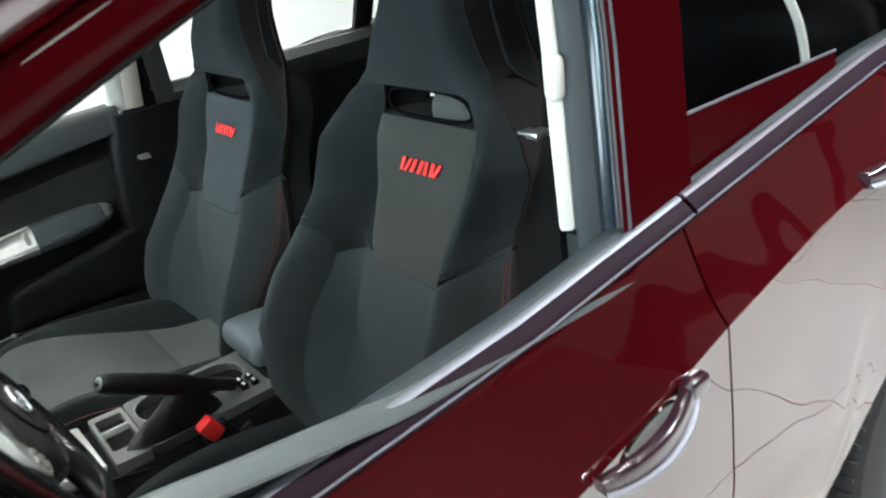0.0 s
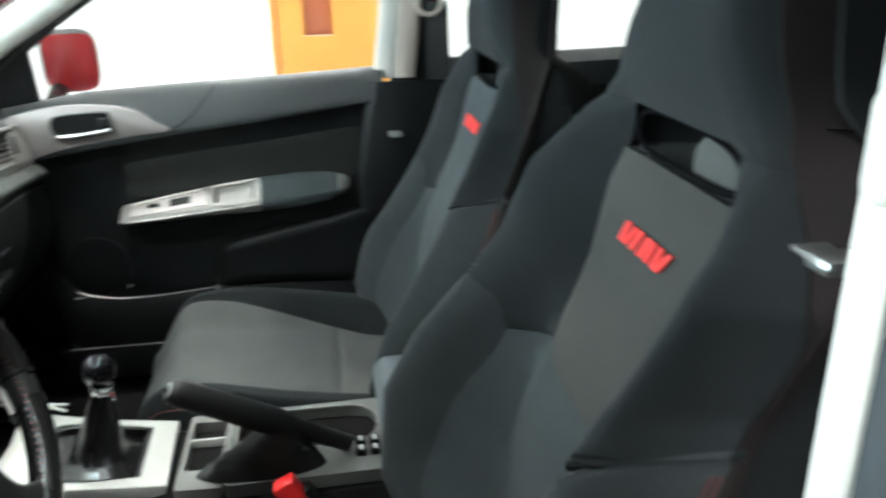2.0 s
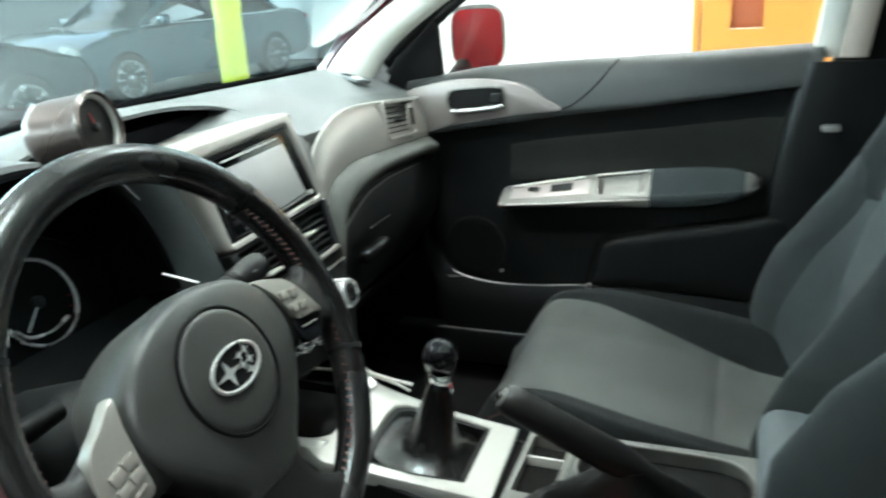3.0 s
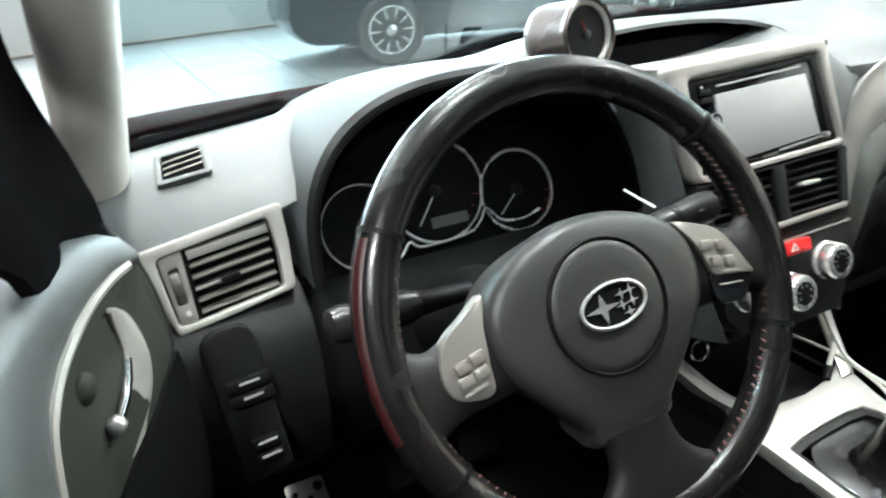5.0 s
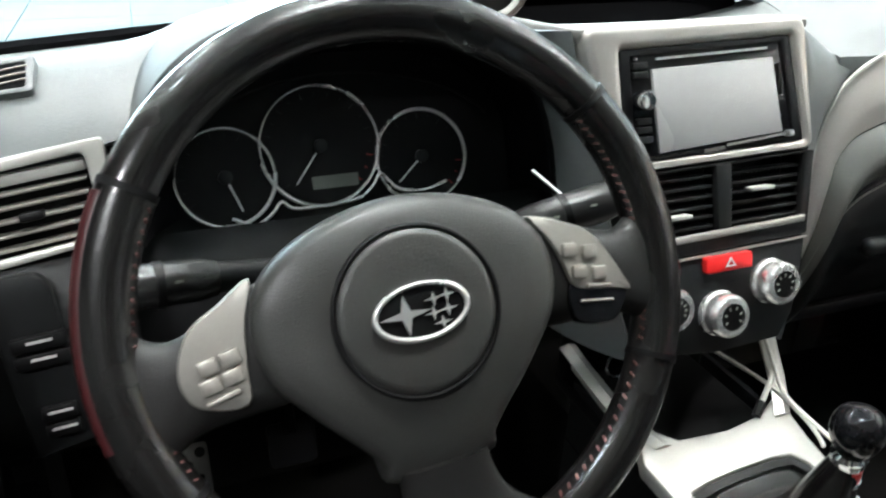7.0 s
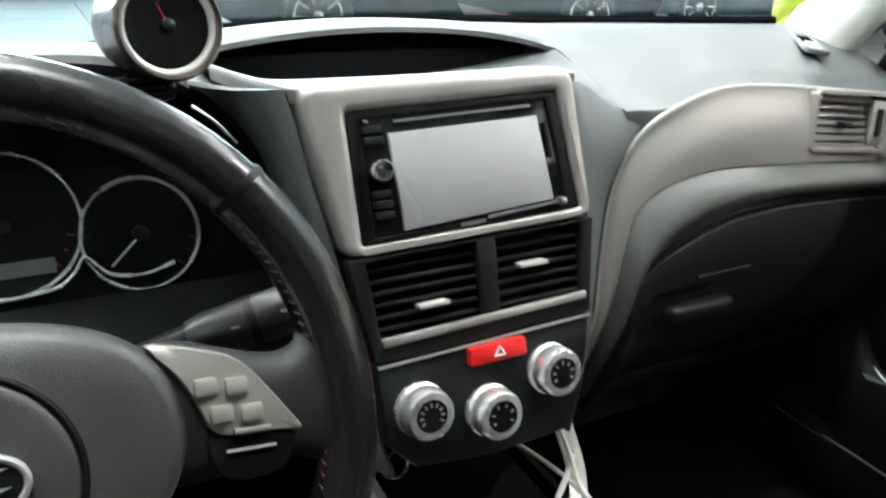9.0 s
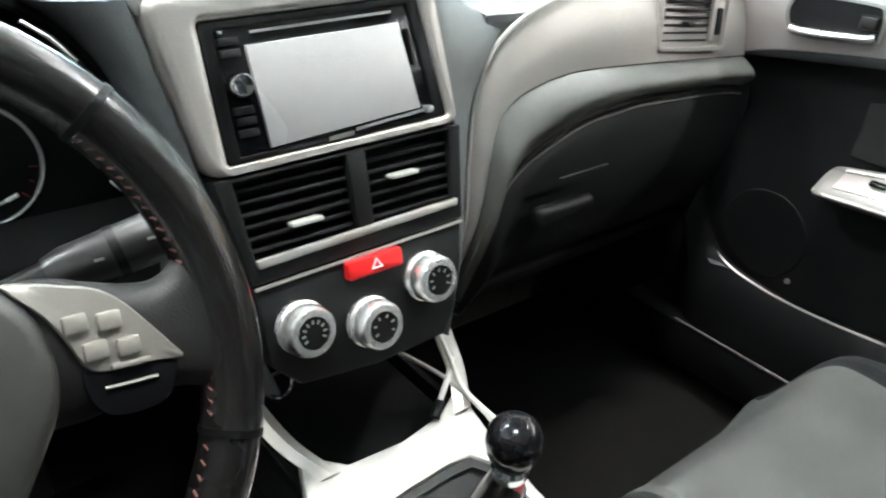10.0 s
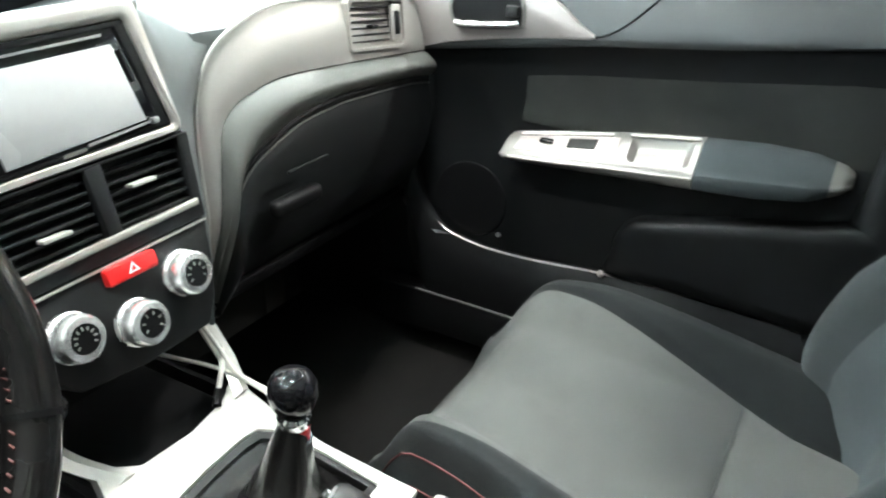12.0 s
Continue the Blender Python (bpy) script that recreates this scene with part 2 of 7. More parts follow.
def mesh_of(name, bm, mat, sharp=38):
    bmesh.ops.remove_doubles(bm, verts=bm.verts, dist=1e-6)
    bmesh.ops.recalc_face_normals(bm, faces=bm.faces)
    me = bpy.data.meshes.new(name)
    for f in bm.faces:
        f.smooth = True
    bm.to_mesh(me)
    bm.free()
    me.set_sharp_from_angle(angle=radians(sharp))
    me.materials.append(mat)
    return me


def part(name, bm, mat, parent, label="", sharp=38):
    """ONE mesh object, built in world coordinates, under a thing or a part."""
    ob = new(name, mesh_of(name, bm, mat, sharp))
    ob.parent = parent
    ob.matrix_parent_inverse = BASE.get(parent.name, Matrix()).inverted()
    return tagged(ob, label)


def solid(name, bm, mat, label, category, kind="", group="", sharp=38):
    """A thing that is one mesh."""
    return tagged(new(name, mesh_of(name, bm, mat, sharp)), label, category, group, kind)


def move(bm, m):
    bmesh.ops.transform(bm, matrix=m, verts=bm.verts)
    return bm


def join(*bms):
    out = bmesh.new()
    for b in bms:
        me = bpy.data.meshes.new("tmp")
        b.to_mesh(me)
        out.from_mesh(me)
        bpy.data.meshes.remove(me)
        b.free()
    return out


def box(cx, cy, cz, sx, sy, sz, bev=0.004, seg=2, m=None):
    bm = bmesh.new()
    bmesh.ops.create_cube(bm, size=1, matrix=Matrix.Diagonal((sx, sy, sz, 1)))
    if bev:
        bmesh.ops.bevel(bm, geom=bm.edges[:], offset=min(bev, 0.45 * min(sx, sy, sz)), segments=seg, affect="EDGES", profile=0.5)
    return move(bm, Matrix.Translation((cx, cy, cz)) @ (m or Matrix()))


def frame_m(o, u, v):
    """A pose whose x and y run along u and v, at o."""
    u = Vector(u).normalized()
    n = u.cross(Vector(v)).normalized()
    v = n.cross(u)
    return Matrix((( u.x, v.x, n.x, o[0]), (u.y, v.y, n.y, o[1]), (u.z, v.z, n.z, o[2]), (0, 0, 0, 1)))


def prism(poly, depth, m=None, bev=0.0, seg=2, hole=None):
    """A flat outline with thickness (from 0 down to -depth along z of m); hole: an inner outline with as many points."""
    bm = bmesh.new()
    top = [bm.verts.new((x, y, 0)) for x, y in poly]
    low = [bm.verts.new((x, y, -depth)) for x, y in poly]
    n = len(poly)
    if hole:
        ht = [bm.verts.new((x, y, 0)) for x, y in hole]
        hl = [bm.verts.new((x, y, -depth)) for x, y in hole]
        for i in range(n):
            j = (i + 1) % n
            bm.faces.new((top[i], top[j], ht[j], ht[i]))
            bm.faces.new((low[j], low[i], hl[i], hl[j]))
            bm.faces.new((top[j], top[i], low[i], low[j]))
            bm.faces.new((ht[i], ht[j], hl[j], hl[i]))
    else:
        bm.faces.new(top)
        bm.faces.new(low[::-1])
        for i in range(n):
            j = (i + 1) % n
            bm.faces.new((top[j], top[i], low[i], low[j]))
    bmesh.ops.recalc_face_normals(bm, faces=bm.faces)
    if bev:
        edges = [e for e in bm.edges if len(e.link_faces) == 2 and e.calc_face_angle(0) > 0.6]
        bmesh.ops.bevel(bm, geom=edges, offset=bev, segments=seg, affect="EDGES", profile=0.5)
    return move(bm, m) if m else bm


def spl(pts, n=6, closed=False):
    """Points along a smooth curve through pts."""
    p = [Vector(q) for q in pts]
    out, k = [], len(p)
    for i in range(k if closed else k - 1):
        if closed:
            a, b, c, d = p[i - 1], p[i], p[(i + 1) % k], p[(i + 2) % k]
        else:
            a, b, c, d = p[max(i - 1, 0)], p[i], p[i + 1], p[min(i + 2, k - 1)]
        for s in range(n):
            t = s / n
            out.append(0.5 * (2 * b + (c - a) * t + (2 * a - 5 * b + 4 * c - d) * t * t + (3 * b - a - 3 * c + d) * t ** 3))
    if not closed:
        out.append(p[-1])
    return out


def loft(rings, caps=True, closed=True):
    bm = bmesh.new()
    vs = [[bm.verts.new(p) for p in r] for r in rings]
    n = len(rings[0])
    for a, b in zip(vs, vs[1:]):
        for i in range(n if closed else n - 1):
            j = (i + 1) % n
            bm.faces.new((a[i], a[j], b[j], b[i]))
    if caps and closed:
        bm.faces.new(vs[0][::-1])
        bm.faces.new(vs[-1])
    return bm


def sheet(rows, thick, out=None):
    """A curved sheet through rows of points, thick metres thick; out: the way its given face looks."""
    if out is None:
        bm = loft(rows, caps=False, closed=False)
        bmesh.ops.recalc_face_normals(bm, faces=bm.faces)
        bmesh.ops.solidify(bm, geom=bm.faces[:], thickness=thick)
        return bm
    a, b = len(rows), len(rows[0])
    back, sign = [], 0.0
    norms = []
    for i in range(a):
        row = []
        for j in range(b):
            du = rows[min(i + 1, a - 1)][j] - rows[max(i - 1, 0)][j]
            dv = rows[i][min(j + 1, b - 1)] - rows[i][max(j - 1, 0)]
            n = du.cross(dv)
            row.append(n.normalized() if n.length > 1e-12 else Vector((0, 0, 0)))
        norms.append(row)
    if sum(n.dot(Vector(out)) for row in norms for n in row) < 0:
        norms = [[-n for n in row] for row in norms]
    back = [[p - n * thick for p, n in zip(r, m)] for r, m in zip(rows, norms)]
    bm = bmesh.new()
    f = [[bm.verts.new(p) for p in r] for r in rows]
    g = [[bm.verts.new(p) for p in r] for r in back]
    for i in range(a - 1):
        for j in range(b - 1):
            bm.faces.new((f[i][j], f[i][j + 1], f[i + 1][j + 1], f[i + 1][j]))
            bm.faces.new((g[i][j], g[i + 1][j], g[i + 1][j + 1], g[i][j + 1]))
    edge = [(i, 0) for i in range(a)] + [(a - 1, j) for j in range(1, b)] + [(i, b - 1) for i in range(a - 2, -1, -1)] + [(0, j) for j in range(b - 2, 0, -1)]
    for k in range(len(edge)):
        (i, j), (u, v) = edge[k], edge[(k + 1) % len(edge)]
        bm.faces.new((f[i][j], f[u][v], g[u][v], g[i][j]))
    return bm


def tube(pts, r, seg=10, closed=False, radii=None, flat=1.0):
    p = [Vector(q) for q in pts]
    k, rings, up = len(p), [], Vector((0.13, 0.27, 0.95)).normalized()
    for i in range(k):
        d = (p[(i + 1) % k] - p[i - 1]) if closed else (p[min(i + 1, k - 1)] - p[max(i - 1, 0)])
        d.normalize()
        a = up - d * up.dot(d)
        if a.length < 0.05:
            a = Vector((1, 0, 0)) - d * d.x
        a.normalize()
        b = d.cross(a)
        up = a
        q = radii[i] if radii else r
        rings.append([p[i] + q * (math.cos(2 * math.pi * s / seg) * b + flat * math.sin(2 * math.pi * s / seg) * a) for s in range(seg)])
    if closed:
        rings.append(rings[0])
    return loft(rings, caps=not closed)


def lathe(profile, m, seg=32):
    """Turns rows of (radius, height) about the z axis of m."""
    rings = [[Vector((max(r, 1e-5) * math.cos(2 * math.pi * s / seg), max(r, 1e-5) * math.sin(2 * math.pi * s / seg), h)) for s in range(seg)] for r, h in profile]
    return move(loft(rings, caps=True), m)


def axis_m(o, d):
    """A pose at o whose z axis points along d."""
    return Matrix.Translation(o) @ Vector(d).to_track_quat("Z", "Y").to_matrix().to_4x4()


def ring(o, d, r, w, seg=40, m=None):
    mm = m or axis_m(o, d)
    pts = [mm @ Vector((r * math.cos(2 * math.pi * s / seg), r * math.sin(2 * math.pi * s / seg), 0)) for s in range(seg)]
    return tube(pts, w, 8, closed=True)


def smooth(a, b, x):
    t = min(max((x - a) / (b - a), 0), 1)
    return t * t * (3 - 2 * t)


def table(rows, x):
    """Smooth reading of a small table of (x, value)."""
    if x <= rows[0][0]:
        return rows[0][1]
    for (a, p), (b, q) in zip(rows, rows[1:]):
        if x <= b:
            return p + (q - p) * (x - a) / (b - a)
    return rows[-1][1]


def rounded(w, h, r, n=4):
    """A rectangle w x h about 0 with round corners."""
    out = []
    for cx, cy, a0 in ((w / 2 - r, h / 2 - r, 0), (-w / 2 + r, h / 2 - r, 90), (-w / 2 + r, -h / 2 + r, 180), (w / 2 - r, -h / 2 + r, 270)):
        for i in range(n + 1):
            a = radians(a0 + 90 * i / n)
            out.append((cx + r * math.cos(a), cy + r * math.sin(a)))
    return out


def slanted_marks(name, m, mat, parent, height=0.022, depth=0.0012, slant=0.5):
    """A badge of plain slanted bars, each a part: (place, width, tilt)."""
    for x, w, tilt in ((-0.043, 0.0095, -0.15), (-0.0285, 0.0085, 0.2), (-0.0145, 0.0095, 0.05), (0.003, 0.010, 0.0), (0.0165, 0.009, -0.2), (0.032, 0.0095, -0.25), (0.0445, 0.009, 0.25)):
        bm = bmesh.new()
        rings = []
        for k, h in ((1.0, -depth), (1.0, depth * 0.6), (0.86, depth)):
            rings.append([bm.verts.new(m @ Vector((x + k * sx * w / 2 + (slant + tilt) * k * sy * height / 2, k * sy * height / 2, h))) for sx, sy in ((-1, -1), (1, -1), (1, 1), (-1, 1))])
        for a, b in zip(rings, rings[1:]):
            for i in range(4):
                bm.faces.new((a[i], a[(i + 1) % 4], b[(i + 1) % 4], b[i]))
        bm.faces.new(rings[0][::-1])
        bm.faces.new(rings[-1])
        part(name, bm, mat, parent)


# ---------------------------------------------------------------- the hall
floor = solid("floor", box(2.0, 2.0, -0.064, 17, 16, 0.12, 0), GROUT, "white tiled floor of the hall with dark joints", "floor", "structure")
solid("ceiling", box(2.0, 2.0, 3.96, 17, 16, 0.12, 0), CEIL, "plain grey painted hall ceiling", "ceiling", "structure")
beams = [box(2.0, -5.6 + 1.25 * k, 3.87, 16.8, 0.14, 0.06, 0) for k in range(13)]
solid("ceiling_trim", join(*beams), BLACK, "dark joints between the ceiling panels", "ceiling trim", "structure")
WX = 4.40  # the white wall beside the car
DY0, DY1 = -0.85, -0.06  # the orange door in it


def wall(name, x, y, z, sx, sy, sz, mat=None):
    return solid(name, box(x, y, z, sx, sy, sz, 0), mat or WALL, "plain grey hall wall" if mat else "plain white painted hall wall", "wall", "structure")


wall("wall_east_rear", WX + 0.1, (DY0 - 6) / 2, 1.95, 0.2, 6 + DY0, 3.9)
wall("wall_east_front", WX + 0.1, (DY1 + 1.74) / 2, 1.95, 0.2, 1.74 - DY1, 3.9)
wall("wall_east_lintel", WX + 0.1, (DY0 + DY1) / 2, 3.0, 0.2, DY1 - DY0, 1.8)
# unseen south and west walls, near black so the lacquer mirrors little light
wall("wall_south", 0.5, -6.1, 1.95, 14, 0.2, 3.9, WALL_UNSEEN)
wall("wall_west", -6.6, 2.0, 1.95, 0.2, 16, 3.9, WALL_UNSEEN)
wall("wall_north_low", 2.0, 10.1, 0.875, 17, 0.2, 1.75, WALL_MID)
wall("wall_north_high", 2.0, 10.1, 3.85, 17, 0.2, 0.2)
wall("wall_far_east", 10.4, 5.85, 1.95, 0.2, 8.5, 3.9)
wall("wall_recess", 7.45, 1.64, 1.95, 5.9, 0.2, 3.9)

tagged(new("wall_trim", mesh_of("wall_trim", box(5.0, 9.985, 1.26, 10.6, 0.03, 0.13, 0.004), BAND)), "dull red-brown band along the far wall", "wall trim", "", "structure")


def hall_door():
    d = thing("door_1", (WX, (DY0 + DY1) / 2, 0), "orange varnished wooden door with a narrow pane", "door", kind="structure")
    yc, w = (DY0 + DY1) / 2, DY1 - DY0
    py0, py1 = -0.423, -0.238
    m = frame_m((WX + 0.03, 0, 0), (0, 1, 0), (0, 0, 1))
    poly = [(DY0 + 0.01, 0.01), (DY1 - 0.01, 0.01), (DY1 - 0.01, 2.08), (DY0 + 0.01, 2.08)]
    hole = [(py0, 0.70), (py1, 0.70), (py1, 1.85), (py0, 1.85)]
    part("leaf", prism(poly, 0.045, m, 0.0, hole=hole), WOOD, d)
    part("pane", box(WX + 0.05, (py0 + py1) / 2, 1.275, 0.012, py1 - py0, 1.15, 0.001), WOOD_RED, d, "red-brown tinted pane")
    for a, b in ((0.70, 0.695), (1.85, 1.855)):
        part("bead", box(WX + 0.022, (py0 + py1) / 2, b, 0.012, py1 - py0 + 0.03, 0.02, 0.003), TRIM, d)
    part("frame", box(WX + 0.02, DY1 + 0.02, 1.05, 0.05, 0.04, 2.14, 0.004), WOOD, d)
    part("frame", box(WX + 0.02, DY0 - 0.02, 1.05, 0.05, 0.04, 2.14, 0.004), WOOD, d)
    part("lever_handle", join(tube([(WX - 0.02, DY1 - 0.06, 1.03), (WX - 0.05, DY1 - 0.06, 1.03), (WX - 0.05, DY1 - 0.17, 1.03)], 0.009),
                              box(WX + 0.005, DY1 - 0.06, 1.03, 0.012, 0.05, 0.05, 0.004)), STEEL, d, "steel lever handle")


hall_door()
solid("safety_post", lathe([(0.075, 0), (0.08, 0.01), (0.08, 1.25), (0.07, 1.29), (0.03, 1.31)], pose(3.2, 2.5, 0), 24), YELLOW, "yellow painted steel safety post", "post")


def parked_car(name, x, y, heading, paint, label, size=0.88):
    """A saloon seen from its side: body, cabin, glass, wheels."""
    c = thing(name, (x, y, 0), label, "car", "parked cars")
    m = pose(x, y, 0, 0, 0, heading) @ Matrix.Scale(size, 4)
    prof = [(-2.25, 0.35), (-2.28, 0.72), (-2.1, 0.92), (-1.45, 0.97), (1.1, 0.92), (1.9, 0.80), (2.2, 0.66), (2.25, 0.35), (1.6, 0.24), (-1.6, 0.24)]
    prof = [(q.x, q.y) for q in spl([(a, b, 0) for a, b in prof], 4, True)]
    rings = []
    for s, k in ((-0.88, 0.93), (-0.84, 0.98), (-0.6, 1.0), (0.6, 1.0), (0.84, 0.98), (0.88, 0.93)):
        rings.append([Vector((a * k, s, 0.3 + (b - 0.3) * k)) for a, b in prof])
    part("body", move(loft(rings), m), paint, c)
    roof = [(-1.75, 0.93), (-1.05, 1.36), (-0.4, 1.45), (0.25, 1.40), (1.05, 0.92)]
    roof = [(q.x, q.y) for q in spl([(a, b, 0) for a, b in roof], 5)]
    rings = []
    for s, k in ((-0.76, 0.0), (-0.6, 1.0), (0.6, 1.0), (0.76, 0.0)):
        rings.append([Vector((a, s, 0.92 + (b - 0.92) * (0.93 + 0.07 * k) if abs(s) < 0.7 else 0.92 + (b - 0.92) * 0.5)) for a, b in roof])
    part("cabin_glass", move(loft(rings, closed=False), m), TINT, c)
    cap = [Vector((a, s * 0.58, b + 0.012)) for s in (-1, 1) for a, b in roof[5:17]]
    n = len(cap) // 2
    part("roof", move(sheet([cap[:n], cap[n:]], 0.02), m), paint, c)
    for sy in (-1, 1):
        part("headlamp", move(loft([[Vector((2.02 + 0.13 * k * math.cos(a), sy * (0.70 + 0.13 * k * math.sin(a)) + 0.0, 0.70 + h + 0.05 * k * math.cos(a))) for a in [2 * math.pi * i / 16 for i in range(16)]] for k, h in ((1.0, -0.05), (1.0, 0.04), (0.7, 0.075), (0.1, 0.085))]), m), LAMP_LENS, c, "clear headlamp")
        part("tail_lamp", move(box(-2.15, sy * 0.72, 0.80, 0.14, 0.26, 0.13, 0.03), m), RED_PLASTIC, c, "red tail lamp")
        for q0, q1 in (((-0.42, 0.74, 0.94), (-0.38, 0.615, 1.40)), ((0.98, 0.735, 0.94), (0.22, 0.61, 1.38)), ((-1.66, 0.735, 0.94), (-1.02, 0.61, 1.34))):
            part("pillar", move(tube([(q0[0], sy * q0[1], q0[2]), ((q0[0] + q1[0]) / 2, sy * ((q0[1] + q1[1]) / 2 + 0.02), (q0[2] + q1[2]) / 2 + 0.02), (q1[0], sy * q1[1], q1[2])], 0.035, 8), m), paint, c)
        part("door_line", move(box(-0.42, sy * 0.883, 0.62, 0.008, 0.006, 0.55, 0), m), BLACK, c)
        part("door_handle", move(box(-0.22, sy * 0.885, 0.82, 0.18, 0.02, 0.03, 0.008), m), CHROME, c)
        part("wing_mirror", move(box(0.78, sy * 0.93, 0.98, 0.12, 0.18, 0.12, 0.04, 3), m), paint, c)
        part("waist_strip", move(box(-0.2, sy * 0.865, 0.93, 2.6, 0.02, 0.02, 0.006), m), CHROME, c)
        for wx in (-1.35, 1.38):
            w = part("wheel", move(lathe([(0.20, -0.1), (0.30, -0.1), (0.325, -0.08), (0.33, 0.0), (0.325, 0.08), (0.30, 0.1), (0.20, 0.1)], pose(wx, sy * 0.80, 0.33, 90), 32), m), TYRE, c, "black tyre on a bright alloy rim")
            rim = [ring((0, 0, 0), (0, 0, 1), 0.215, 0.012, 32, pose(wx, sy * 0.895, 0.33, 90))]
            for k in range(10):
                a = 2 * math.pi * k / 10
                rim.append(tube([(wx + 0.04 * math.cos(a), sy * 0.88, 0.33 + 0.04 * math.sin(a)), (wx + 0.21 * math.cos(a), sy * 0.895, 0.33 + 0.21 * math.sin(a))], 0.016, 6))
            rim.append(lathe([(0.05, -0.02), (0.05, 0.02), (0.03, 0.03)], pose(wx, sy * 0.88, 0.33, 90 if sy < 0 else -90), 16))
            part("rim", move(join(*rim), m), ALLOY, w)
    return c


parked_car("parked_saloon", 3.07, 6.27, -8, CAR_BLACK, "glossy black saloon parked across the hall")
parked_car("parked_saloon", 7.25, 6.40, 172, CAR_BLUE, "dark blue saloon parked behind the black one")
# ---------------------------------------------------------------- the red car: shell
car = thing("red_car", (0, -0.6, 0), "dark red metallic hatchback with its driver's window open", "car")


def belt_z(y, sgn=-1):
    """Height of the outer window line along the car's side."""
    return table([(-1.9, 1.075), (-1.08, 1.020), (-0.69, 0.956), (-0.40, 0.909), (-0.1, 0.879), (0.35, 0.850)], y) - (0.034 * smooth(-0.5, -0.8, y) if sgn > 0 else 0)


def side_x(z, y):
    """Half width of the body at height z."""
    b, c = belt_z(y), crease_z(y)
    flare = 0.016 * math.exp(-((y + 1.36) / 0.5) ** 4 - ((z - 0.52) / 0.24) ** 4)
    return flare + table([(0.18, 0.775), (0.26, 0.800), (0.42, 0.838), (0.52, 0.853), (0.62, 0.862), (c - 0.10, 0.858), (c, 0.852), (b - 0.022, 0.776), (b, 0.757)], z)


def crease_z(y):
    """Height of the sharp crease pressed into the doors."""
    return table([(-1.9, 0.975), (-1.5, 0.955), (-1.1, 0.928), (-0.8, 0.886), (-0.6, 0.833), (-0.4, 0.770), (-0.1, 0.705), (0.35, 0.665), (1.5, 0.64)], y)


def side_panel(y0, y1, sgn, z0=0.22, gap=0.0018, arch=None):
    rows = []
    for i in range(25):
        y = y0 + gap + (y1 - y0 - 2 * gap) * i / 24
        lean = 0.042 * math.exp(-((y + 0.61) / 0.15) ** 2)
        top = belt_z(y, sgn)
        low = z0
        if arch:
            d = arch[1] ** 2 - (y - arch[0]) ** 2
            low = max(z0, arch[2] + math.sqrt(d)) if d > 0 else z0
        c = max(low + 0.02, crease_z(y))
        zs = [low + (c - low) * k / 24 for k in range(25)] + [c + (top - c) * k / 12 for k in range(1, 13)]
        rows.append([Vector((sgn * side_x(z, y), y - lean * smooth(0.84, 0.97, z), z)) for z in zs])
    return sheet(rows, 0.006, (sgn, 0, 0))


